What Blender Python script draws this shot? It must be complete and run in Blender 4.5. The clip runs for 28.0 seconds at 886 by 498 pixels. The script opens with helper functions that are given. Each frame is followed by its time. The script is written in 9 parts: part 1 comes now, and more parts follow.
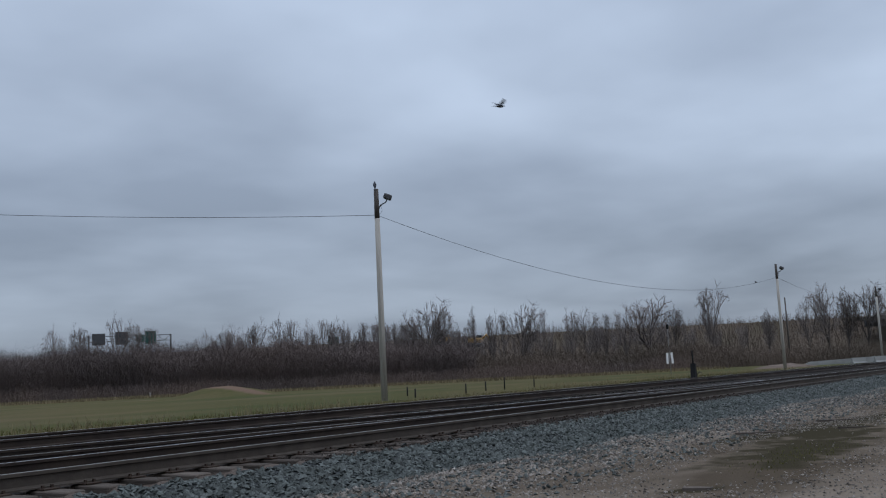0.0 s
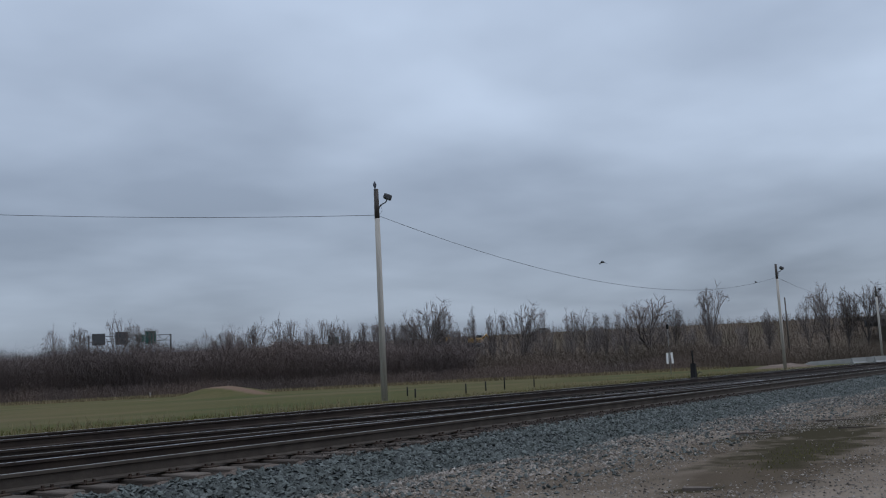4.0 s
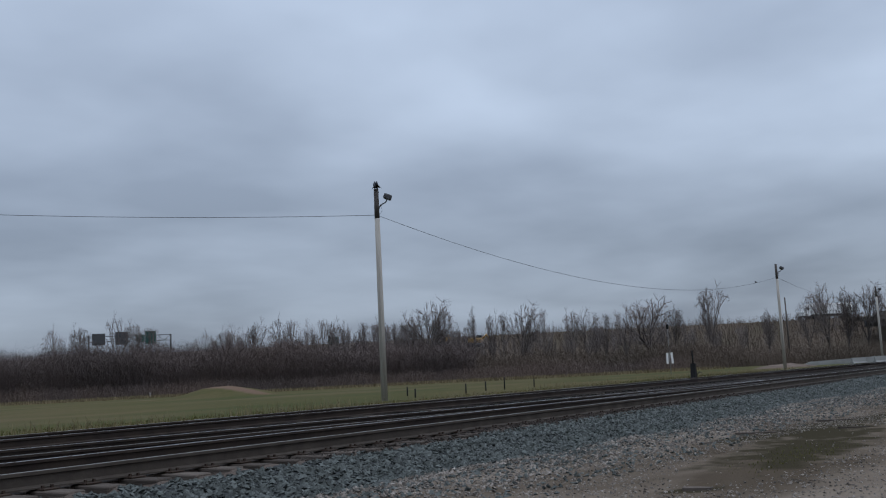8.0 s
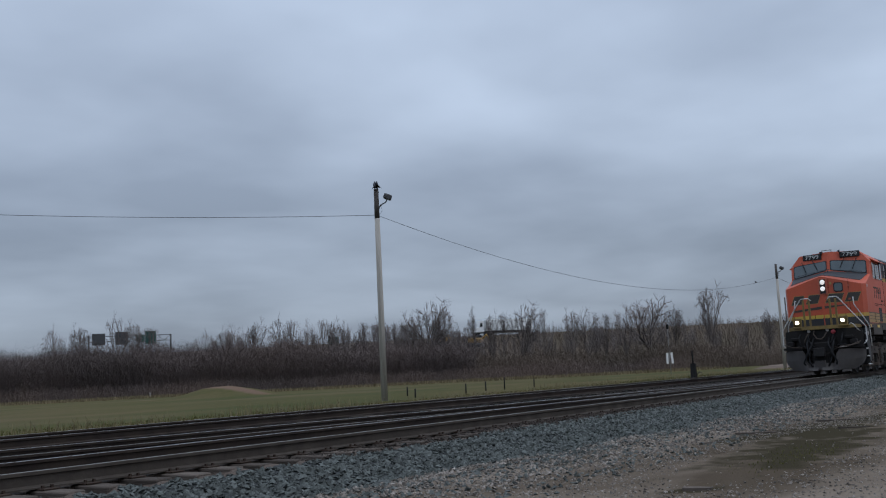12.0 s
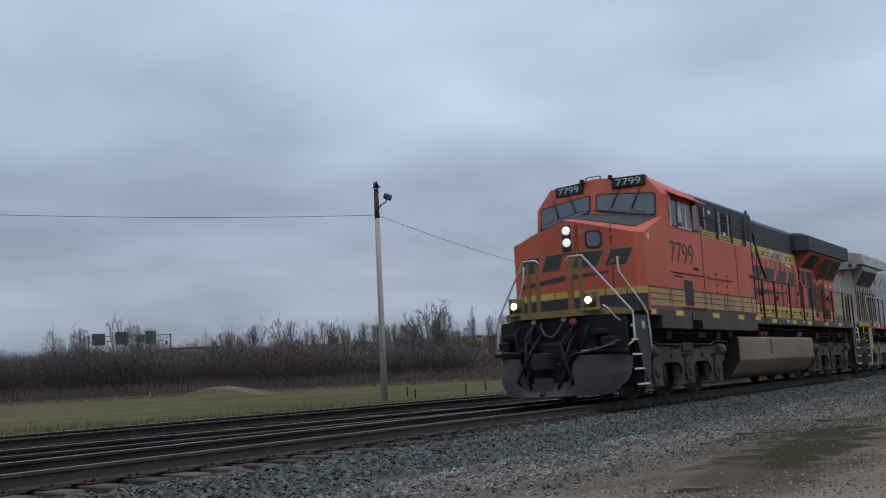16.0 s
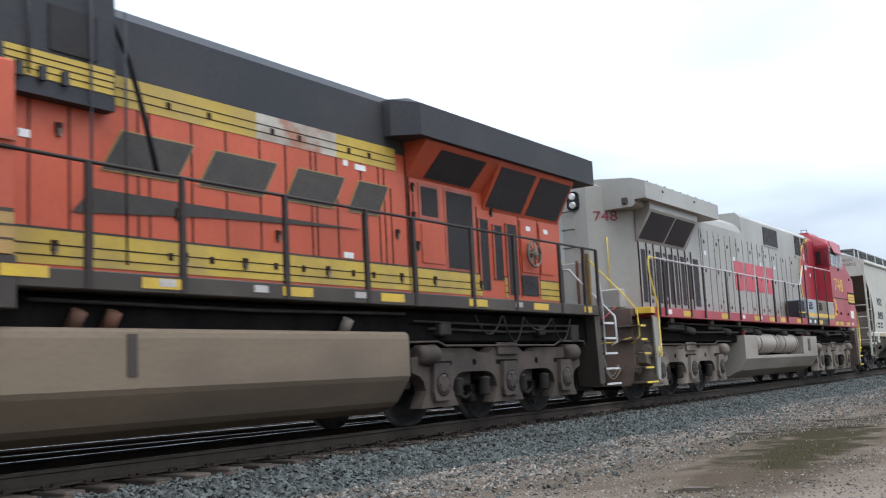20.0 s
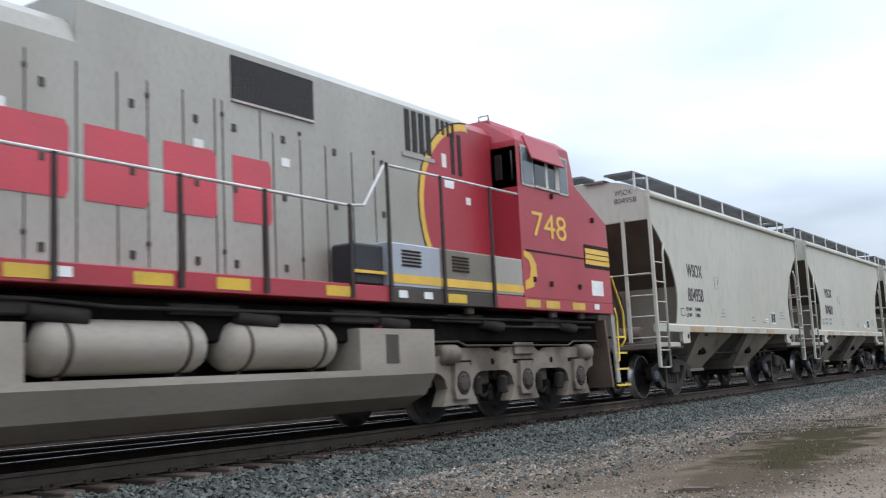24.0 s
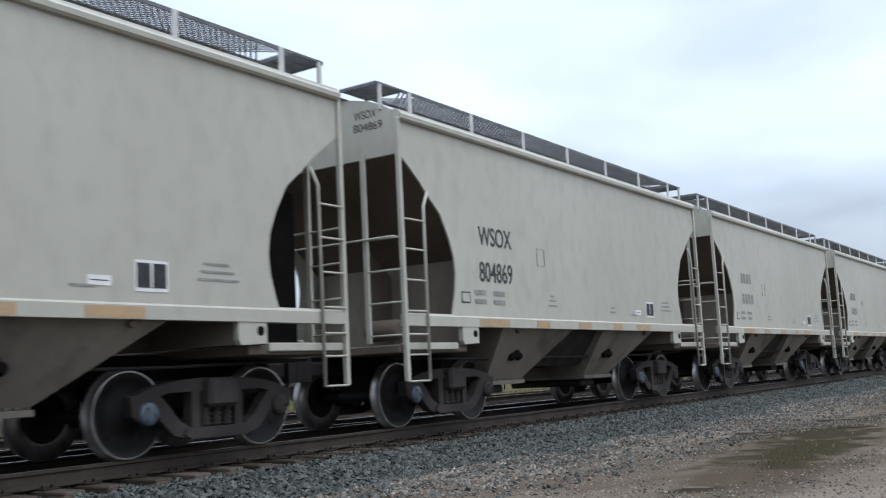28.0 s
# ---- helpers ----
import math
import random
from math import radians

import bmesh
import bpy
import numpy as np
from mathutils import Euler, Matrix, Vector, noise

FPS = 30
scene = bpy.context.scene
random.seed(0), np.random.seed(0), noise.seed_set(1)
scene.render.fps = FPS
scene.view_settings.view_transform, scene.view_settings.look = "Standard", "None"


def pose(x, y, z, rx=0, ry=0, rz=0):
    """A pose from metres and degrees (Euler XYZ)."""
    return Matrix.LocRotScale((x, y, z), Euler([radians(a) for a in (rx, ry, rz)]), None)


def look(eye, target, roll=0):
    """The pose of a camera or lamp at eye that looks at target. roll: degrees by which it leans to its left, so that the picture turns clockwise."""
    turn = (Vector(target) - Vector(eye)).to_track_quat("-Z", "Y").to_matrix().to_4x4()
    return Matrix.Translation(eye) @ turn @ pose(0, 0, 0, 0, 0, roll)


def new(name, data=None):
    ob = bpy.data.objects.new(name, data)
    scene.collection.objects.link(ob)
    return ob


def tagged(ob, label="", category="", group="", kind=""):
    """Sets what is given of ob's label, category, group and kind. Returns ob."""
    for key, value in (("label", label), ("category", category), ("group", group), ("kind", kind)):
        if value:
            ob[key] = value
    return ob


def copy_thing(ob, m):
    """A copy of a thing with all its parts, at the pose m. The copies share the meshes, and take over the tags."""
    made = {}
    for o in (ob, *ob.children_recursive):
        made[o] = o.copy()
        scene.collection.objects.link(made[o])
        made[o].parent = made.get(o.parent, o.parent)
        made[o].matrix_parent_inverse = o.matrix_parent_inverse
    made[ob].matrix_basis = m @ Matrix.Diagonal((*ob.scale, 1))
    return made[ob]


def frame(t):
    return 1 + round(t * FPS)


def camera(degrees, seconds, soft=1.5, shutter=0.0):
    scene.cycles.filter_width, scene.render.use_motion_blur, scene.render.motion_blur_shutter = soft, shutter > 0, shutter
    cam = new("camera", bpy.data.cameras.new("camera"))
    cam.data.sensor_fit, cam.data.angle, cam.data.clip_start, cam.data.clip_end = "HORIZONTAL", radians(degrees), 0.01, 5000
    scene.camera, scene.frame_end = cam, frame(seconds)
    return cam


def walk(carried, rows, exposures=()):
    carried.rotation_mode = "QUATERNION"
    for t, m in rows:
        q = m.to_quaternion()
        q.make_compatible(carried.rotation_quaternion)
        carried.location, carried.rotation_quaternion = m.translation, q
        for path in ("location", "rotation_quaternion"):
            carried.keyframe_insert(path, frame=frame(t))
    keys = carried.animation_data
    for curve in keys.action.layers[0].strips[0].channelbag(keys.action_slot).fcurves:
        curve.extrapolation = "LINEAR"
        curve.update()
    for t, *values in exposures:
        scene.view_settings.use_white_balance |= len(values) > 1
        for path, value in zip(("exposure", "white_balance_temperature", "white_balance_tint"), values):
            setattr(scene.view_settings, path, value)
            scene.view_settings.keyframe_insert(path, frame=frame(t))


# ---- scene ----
# ---------------------------------------------------------------- camera
cam = camera(48.29, 28.0, soft=1.15, shutter=0.3)
CAM = pose(0, -8.80, 0.72, 97.29, 2.84, -55.75)
walk(cam, [(0, CAM), (28.0, CAM)], exposures=[(0, 0.0, 6550, 10), (14.5, 0.0, 6550, 10), (15.5, 0.04, 6550, 10), (16.0, 0.12, 6600, 10), (16.5, 0.22, 6600, 10), (17.0, 0.36, 6600, 10), (17.5, 0.58, 6750, 10), (18.0, 0.84, 7000, 10), (18.5, 1.02, 7080, 10),
     (19.0, 1.18, 7120, 10), (20.0, 1.22, 7000, 10), (22.5, 1.18, 7050, 10), (25.0, 1.04, 7050, 10), (26.3, 1.06, 7000, 10), (28.0, 0.9, 6900, 10)])

# ---------------------------------------------------------------- world and light
world = bpy.data.worlds.new("overcast")
scene.world = world
world.use_nodes = True
wn, wl = world.node_tree.nodes, world.node_tree.links
wn.clear()


def wnode(kind, **kw):
    n = wn.new(kind)
    for k, v in kw.items():
        n.inputs[k].default_value = v
    return n


def wmath(op, a, b=0.0):
    n = wn.new("ShaderNodeMath")
    n.operation = op
    for i, v in enumerate((a, b)):
        if isinstance(v, (int, float)):
            n.inputs[i].default_value = v
        else:
            wl.new(v, n.inputs[i])
    return n.outputs[0]


tc = wn.new("ShaderNodeTexCoord")
sep = wn.new("ShaderNodeSeparateXYZ")
wl.new(tc.outputs["Generated"], sep.inputs[0])
height = wmath("MAXIMUM", sep.outputs["Z"], 0.0)
lift = wmath("ADD", height, 0.16)
comb = wn.new("ShaderNodeCombineXYZ")
wl.new(wmath("DIVIDE", sep.outputs["X"], lift), comb.inputs[0])
wl.new(wmath("DIVIDE", sep.outputs["Y"], lift), comb.inputs[1])
big = wnode("ShaderNodeTexNoise", Scale=0.62, Detail=3.5, Roughness=0.45, Distortion=0.5)
fine = wnode("ShaderNodeTexNoise", Scale=2.3, Detail=3.5, Roughness=0.5)
wl.new(comb.outputs[0], big.inputs["Vector"])
wl.new(comb.outputs[0], fine.inputs["Vector"])
cloud = wmath("ADD", wmath("MULTIPLY", big.outputs["Fac"], 0.8), wmath("MULTIPLY", fine.outputs["Fac"], 0.2))
ramp = wn.new("ShaderNodeValToRGB")
ramp.color_ramp.elements[0].position, ramp.color_ramp.elements[0].color = 0.36, (0.265, 0.322, 0.42, 1)
ramp.color_ramp.elements[1].position, ramp.color_ramp.elements[1].color = 0.65, (0.485, 0.58, 0.73, 1)
wl.new(cloud, ramp.inputs[0])
sky = wn.new("ShaderNodeTexSky")
sky.sky_type = "NISHITA"
sky.sun_disc, sky.sun_elevation, sky.sun_rotation = False, radians(38), radians(150)
mixs = wn.new("ShaderNodeMix")
mixs.data_type, mixs.blend_type = "RGBA", "ADD"
mixs.inputs["Factor"].default_value = 0.012
wl.new(ramp.outputs[0], mixs.inputs["A"])
wl.new(sky.outputs[0], mixs.inputs["B"])
bg = wnode("ShaderNodeBackground")
low_sky = wmath("MINIMUM", wmath("ADD", wmath("MULTIPLY", height, 2.2), 0.54), wmath("ADD", wmath("MULTIPLY", height, 1.08), 0.78))
rise = wmath("ADD", low_sky, wmath("MULTIPLY", wmath("MAXIMUM", wmath("SUBTRACT", height, 0.42), 0.0), 2.0))
wl.new(mixs.outputs["Result"], bg.inputs[0])
wl.new(rise, bg.inputs["Strength"])
wo = wn.new("ShaderNodeOutputWorld")
wl.new(bg.outputs[0], wo.inputs[0])

sun = new("sun", bpy.data.lights.new("sun", "SUN"))
sun.data.energy, sun.data.angle, sun.data.color = 0.5, radians(35), (1.0, 0.97, 0.93)
sun.matrix_world = look((14, -16, 44), (22, 2, 0))


# ---------------------------------------------------------------- materials
def mat(name, c1, c2=None, rough=0.6, metal=0.0, scale=2.0, fine=30.0, bump=0.15, spread=(0.35, 0.65), rvar=0.15, stretch=(1, 1, 1),
        glow=0.0, obj_random=0.0, grime=None, grime_amount=0.5, grime_scale=1.0, grime_edge=(0.5, 0.7), bump_dist=0.02):
    """A surface: two colours mixed by a broad noise, a fine noise for relief and gloss, and grime in patches."""
    m = bpy.data.materials.new(name)
    m.use_nodes = True
    n, l = m.node_tree.nodes, m.node_tree.links
    b = n["Principled BSDF"]
    tcn = n.new("ShaderNodeTexCoord")
    mp = n.new("ShaderNodeMapping")
    mp.inputs["Scale"].default_value = stretch
    l.new(tcn.outputs["Object"], mp.inputs[0])

    def noise_tex(sc, detail=4.0):
        t = n.new("ShaderNodeTexNoise")
        t.inputs["Scale"].default_value, t.inputs["Detail"].default_value = sc, detail
        l.new(mp.outputs[0], t.inputs["Vector"])
        return t

    def mix(a, bcol, fac):
        x = n.new("ShaderNodeMix")
        x.data_type = "RGBA"
        for sock, v in (("A", a), ("B", bcol), ("Factor", fac)):
            if isinstance(v, (tuple, float)):
                x.inputs[sock].default_value = (*v, 1) if isinstance(v, tuple) else v
            else:
                l.new(v, x.inputs[sock])
        return x.outputs["Result"]

    def band(src, lo, hi, top=1.0):
        r = n.new("ShaderNodeMapRange")
        r.inputs["From Min"].default_value, r.inputs["From Max"].default_value = lo, hi
        r.inputs["To Max"].default_value = top
        l.new(src, r.inputs["Value"])
        return r.outputs[0]

    c2 = c2 or tuple(v * 0.8 for v in c1)
    t1, t2 = noise_tex(scale), noise_tex(fine, 3.0)
    col = mix(c1, c2, band(t1.outputs["Fac"], *spread))
    dark = mix(col, tuple(v * 0.72 for v in c1), band(t2.outputs["Fac"], 0.45, 0.75, 0.55))
    col = dark
    if grime:
        t3 = noise_tex(grime_scale, 6.0)
        col = mix(col, grime, band(t3.outputs["Fac"], *grime_edge, grime_amount))
    if obj_random:
        oi = n.new("ShaderNodeObjectInfo")
        hsv = n.new("ShaderNodeHueSaturation")
        l.new(band(oi.outputs["Random"], -1.0, 1.0), hsv.inputs["Value"])
        r = n.new("ShaderNodeMapRange")
        r.inputs["To Min"].default_value, r.inputs["To Max"].default_value = 1 - obj_random, 1 + obj_random
        l.new(oi.outputs["Random"], r.inputs["Value"])
        l.new(r.outputs[0], hsv.inputs["Value"])
        l.new(col, hsv.inputs["Color"])
        col = hsv.outputs[0]
    l.new(col, b.inputs["Base Color"])
    rr = n.new("ShaderNodeMapRange")
    rr.inputs["To Min"].default_value, rr.inputs["To Max"].default_value = max(0.03, rough - rvar), min(1, rough + rvar)
    l.new(t1.outputs["Fac"], rr.inputs["Value"])
    l.new(rr.outputs[0], b.inputs["Roughness"])
    b.inputs["Metallic"].default_value = metal
    b.inputs["Specular IOR Level"].default_value = 0.5 if rough < 0.6 else 0.3 if rough < 0.7 else 0.15 if rough < 0.85 else 0.05
    if bump:
        bn = n.new("ShaderNodeBump")
        bn.inputs["Strength"].default_value, bn.inputs["Distance"].default_value = bump, bump_dist
        l.new(t2.outputs["Fac"], bn.inputs["Height"])
        l.new(bn.outputs[0], b.inputs["Normal"])
    if glow:
        b.inputs["Emission Color"].default_value = (*c1, 1)
        b.inputs["Emission Strength"].default_value = glow
    return m


def island_random(m, low, high):
    """Varies the brightness of each loose piece of a mesh."""
    n, l = m.node_tree.nodes, m.node_tree.links
    b = n["Principled BSDF"]
    src = b.inputs["Base Color"].links[0].from_socket
    g, r, h = n.new("ShaderNodeNewGeometry"), n.new("ShaderNodeMapRange"), n.new("ShaderNodeHueSaturation")
    r.inputs["To Min"].default_value, r.inputs["To Max"].default_value = low, high
    l.new(g.outputs["Random Per Island"], r.inputs["Value"])
    l.new(r.outputs[0], h.inputs["Value"])
    l.new(src, h.inputs["Color"])
    l.new(h.outputs[0], b.inputs["Base Color"])
    return m


M_GRAVEL = mat("gravel", (0.200, 0.160, 0.126), (0.112, 0.088, 0.067), 0.85, scale=0.55, fine=26, bump=0.9, grime=(0.062, 0.047, 0.033), grime_scale=0.30, grime_amount=0.85, grime_edge=(0.47, 0.60), bump_dist=0.03, stretch=(0.7, 1.5, 1))


M_GRAVEL.node_tree.nodes["Principled BSDF"].inputs["Specular IOR Level"].default_value = 0.0


def add_wet_patch(m, cx, cy, rx, ry, skew, wet, rag=3.6, gloss=0.12):
    """A muddy wet stain with a ragged edge."""
    n, l = m.node_tree.nodes, m.node_tree.links
    b = n["Principled BSDF"]
    t, sp = n.new("ShaderNodeTexCoord"), n.new("ShaderNodeSeparateXYZ")
    l.new(t.outputs["Object"], sp.inputs[0])

    def op(kind, a, c=0.0):
        k = n.new("ShaderNodeMath")
        k.operation = kind
        for i, v in enumerate((a, c)):
            if isinstance(v, (int, float)):
                k.inputs[i].default_value = v
            else:
                l.new(v, k.inputs[i])
        return k.outputs[0]
    dx = op("SUBTRACT", sp.outputs[0], cx)
    dy = op("ADD", op("SUBTRACT", sp.outputs[1], cy), op("MULTIPLY", dx, skew))
    q = op("ADD", op("POWER", op("ABSOLUTE", op("DIVIDE", dx, rx)), 2.0), op("POWER", op("ABSOLUTE", op("DIVIDE", dy, ry)), 2.0))
    nz = n.new("ShaderNodeTexNoise")
    nz.inputs["Scale"].default_value, nz.inputs["Detail"].default_value = 2.0, 8.0
    l.new(t.outputs["Object"], nz.inputs["Vector"])
    q = op("ADD", q, op("MULTIPLY", op("SUBTRACT", nz.outputs["Fac"], 0.5), rag))
    r = n.new("ShaderNodeMapRange")
    r.inputs["From Min"].default_value, r.inputs["From Max"].default_value = 1.35, 0.45
    l.new(q, r.inputs["Value"])
    mx = n.new("ShaderNodeMix")
    mx.data_type = "RGBA"
    l.new(r.outputs[0], mx.inputs["Factor"])
    l.new(b.inputs["Base Color"].links[0].from_socket, mx.inputs["A"])
    mx.inputs["B"].default_value = (*wet, 1)
    l.new(mx.outputs["Result"], b.inputs["Base Color"])
    rough = b.inputs["Roughness"].links[0].from_socket
    l.new(op("SUBTRACT", rough, op("MULTIPLY", r.outputs[0], gloss)), b.inputs["Roughness"])


for cx, cy, rx, ry, skew in ((14.1, -5.22, 3.0, 0.72, 0.0), (11.9, -5.50, 1.2, 0.45, 0.05), (16.6, -4.75, 2.6, 0.75, 0.0), (15.2, -4.15, 1.2, 0.4, 0.3), (20.5, -5.0, 3.0, 0.5, 0.2), (9.05, -5.44, 0.3, 0.2, 0.5)):
    add_wet_patch(M_GRAVEL, cx, cy, rx, ry, skew, (0.044, 0.037, 0.024), 4.4)
M_FIELD = mat("field_grass", (0.048, 0.052, 0.013), (0.086, 0.070, 0.029), 0.9, scale=0.05, fine=2.2, bump=0.5, grime=(0.10, 0.074, 0.037), grime_scale=0.07, grime_amount=0.8, grime_edge=(0.50, 0.64), bump_dist=0.1, stretch=(0.7, 1.3, 1))
add_wet_patch(M_FIELD, 76.9, 75.8, 2.9, 10.0, 1.49, (0.135, 0.086, 0.058), 1.2, 0.0)
M_BALLAST = mat("ballast_bed", (0.048, 0.05, 0.05), (0.032, 0.034, 0.034), 0.85, scale=1.1, fine=24, bump=1.0, bump_dist=0.04)
M_BROWNBED = mat("fouled_ballast", (0.028, 0.022, 0.018), (0.018, 0.015, 0.013), 0.85, scale=1.4, fine=26, bump=1.0, bump_dist=0.04)
M_DIRT = mat("brown_dirt", (0.122, 0.094, 0.0773), (0.0876, 0.0696, 0.0579), 0.85, scale=1.4, fine=26, bump=1.0, bump_dist=0.04)
M_STONE = island_random(mat("ballast_stone", (0.100, 0.107, 0.100), (0.070, 0.077, 0.070), 0.8, scale=4, fine=40, bump=0.4), 0.45, 1.35)
M_BROWNSTONE = island_random(mat("dirty_stone", (0.06, 0.048, 0.04), (0.04, 0.034, 0.03), 0.85, scale=4, fine=40, bump=0.4), 0.5, 1.3)
M_PEBBLE = island_random(mat("pebbles", (0.255, 0.222, 0.192), (0.135, 0.113, 0.094), 0.8, scale=4, fine=40, bump=0.3), 0.35, 1.35)
M_RAIL = mat("rail_steel", (0.040, 0.029, 0.022), (0.027, 0.02, 0.017), 0.75, metal=0.0, scale=3, fine=30, bump=0.2)
M_NEARRAIL = mat("dusty_near_rail", (0.068, 0.055, 0.045), (0.048, 0.039, 0.032), 0.8, scale=3, fine=30, bump=0.2)
M_RAILTOP = mat("polished_rail_head", (0.54, 0.53, 0.52), (0.36, 0.34, 0.32), 0.34, metal=0.9, scale=6, fine=50, bump=0.05, stretch=(0.1, 4, 1))
M_DULLTOP = mat("dull_rail_head", (0.20, 0.195, 0.17), (0.13, 0.125, 0.105), 0.5, metal=0.5, scale=6, fine=50, bump=0.1, stretch=(0.3, 4, 1))
M_TIE = mat("creosoted_tie", (0.030, 0.025, 0.021), (0.02, 0.017, 0.015), 0.85, scale=3, fine=22, bump=0.6, stretch=(3, 0.5, 3), obj_random=0.3)
M_TIE_PALE = mat("weathered_tie", (0.105, 0.085, 0.071), (0.07, 0.058, 0.05), 0.9, scale=3, fine=22, bump=0.6, stretch=(3, 0.5, 3), obj_random=0.3)
M_SPIKE = mat("rusty_plate", (0.045, 0.03, 0.022), None, 0.8, scale=8)
M_POLE = mat("grey_pole_wood", (0.40, 0.37, 0.33), (0.25, 0.23, 0.20), 0.85, scale=1.2, fine=16, bump=0.5, stretch=(5, 5, 0.25))
M_POLETOP = mat("dark_pole_wood", (0.10, 0.088, 0.08), (0.07, 0.06, 0.055), 0.85, scale=1.2, fine=16, bump=0.5, stretch=(5, 5, 0.25))
M_DARK = mat("dark_metal", (0.045, 0.045, 0.048), (0.03, 0.03, 0.032), 0.55, scale=6, fine=40)
M_WIRE = mat("cable", (0.035, 0.037, 0.04), None, 0.6, bump=0)
M_BARK = mat("bark", (0.115, 0.098, 0.088), (0.08, 0.07, 0.064), 0.95, scale=1.5, fine=10, bump=0.3, obj_random=0.25)
M_TWIG = mat("bare_twigs", (0.175, 0.146, 0.135), (0.135, 0.115, 0.108), 0.95, scale=0.3, fine=4, bump=0, obj_random=0.25)
M_BRUSH = island_random(mat("brush_stems", (0.140, 0.108, 0.097), (0.102, 0.082, 0.076), 0.95, scale=0.05, fine=0.6, bump=0), 0.92, 1.08)
M_BROWNBRUSH = island_random(mat("tan_brush_stems", (0.142, 0.108, 0.086), (0.102, 0.081, 0.064), 0.95, scale=0.05, fine=0.6, bump=0), 0.92, 1.08)
M_REDBRUSH = island_random(mat("reddish_brush_stems", (0.145, 0.107, 0.090), (0.108, 0.086, 0.078), 0.95, scale=0.06, fine=0.6, bump=0, spread=(0.45, 0.6)), 0.85, 1.15)
M_DRYGRASS = island_random(mat("dry_grass", (0.20, 0.157, 0.092), (0.14, 0.112, 0.064), 0.9, scale=0.15, fine=4, bump=0), 0.6, 1.35)
M_GREENGRASS = island_random(mat("green_grass", (0.085, 0.090, 0.028), (0.115, 0.098, 0.042), 0.9, scale=0.15, fine=4, bump=0), 0.6, 1.35)
M_HEAP = mat("red_gravel", (0.155, 0.117, 0.095), (0.12, 0.09, 0.072), 0.9, scale=0.8, fine=8, bump=0.5)
M_BANK = mat("bank_soil", (0.112, 0.086, 0.066), (0.085, 0.070, 0.050), 0.95, scale=0.08, fine=0.9, bump=0.6, bump_dist=0.2)
M_ROAD = mat("asphalt", (0.055, 0.055, 0.056), (0.045, 0.045, 0.046), 0.9, scale=0.5, fine=8)
M_CONC = mat("concrete", (0.30, 0.30, 0.29), (0.22, 0.215, 0.205), 0.85, scale=0.6, fine=9, bump=0.25)
M_BRIDGE = mat("weathered_bridge", (0.13, 0.112, 0.095), (0.09, 0.08, 0.07), 0.85, scale=0.4, fine=3, bump=0.2)
M_WHITE = mat("white_paint", (0.72, 0.72, 0.70), (0.62, 0.62, 0.60), 0.5, scale=2, fine=20, bump=0.05)
M_SIGNGREEN = mat("sign_green", (0.02, 0.075, 0.058), (0.018, 0.06, 0.048), 0.5, scale=2, bump=0)
M_SIGNBACK = mat("sign_back", (0.20, 0.195, 0.19), None, 0.5, metal=0.5, scale=2, bump=0)
M_GANTRY = mat("gantry_steel", (0.07, 0.07, 0.072), None, 0.6, scale=2, bump=0)
M_BLACKIRON = mat("black_iron", (0.014, 0.013, 0.013), None, 0.7, scale=6, fine=40)
M_YELLOWM = mat("machine_yellow", (0.40, 0.21, 0.035), (0.30, 0.16, 0.03), 0.5, scale=2)
M_BIRD = mat("slate_feathers", (0.055, 0.058, 0.068), (0.035, 0.037, 0.045), 0.7, scale=14, fine=60, bump=0.2)
M_BIRDWING = mat("wing_feathers", (0.06, 0.062, 0.07), (0.05, 0.052, 0.06), 0.7, scale=9, fine=60, bump=0.2)
M_GLASS_DARK = mat("tinted_glass", (0.012, 0.015, 0.017), None, 0.08, scale=2, bump=0, rvar=0.03)
M_TYRE = mat("rubber", (0.02, 0.02, 0.02), None, 0.8, scale=4)


# ---------------------------------------------------------------- mesh helpers
def to_mesh(bm, name, *materials):
    me = bpy.data.meshes.new(name)
    bm.normal_update()
    bm.to_mesh(me)
    bm.free()
    for m in materials:
        me.materials.append(m)
    return me


def part(name, bm, material, parent, label="", at=None):
    mats = material if isinstance(material, (tuple, list)) else (material,)
    ob = new(name, to_mesh(bm, name, *mats))
    ob.parent = parent
    if at is not None:
        ob.matrix_basis = at
    if label:
        ob["label"] = label
    return ob


def thing(name, label, category, group="", kind="", at=None):
    ob = new(name)
    ob.empty_display_size = 0.3
    if at is not None:
        ob.matrix_basis = at
    return tagged(ob, label, category, group, kind)


def mesh_thing(name, bm, material, label, category, group="", kind="", at=None):
    mats = material if isinstance(material, (tuple, list)) else (material,)
    ob = new(name, to_mesh(bm, name, *mats))
    if at is not None:
        ob.matrix_basis = at
    return tagged(ob, label, category, group, kind)


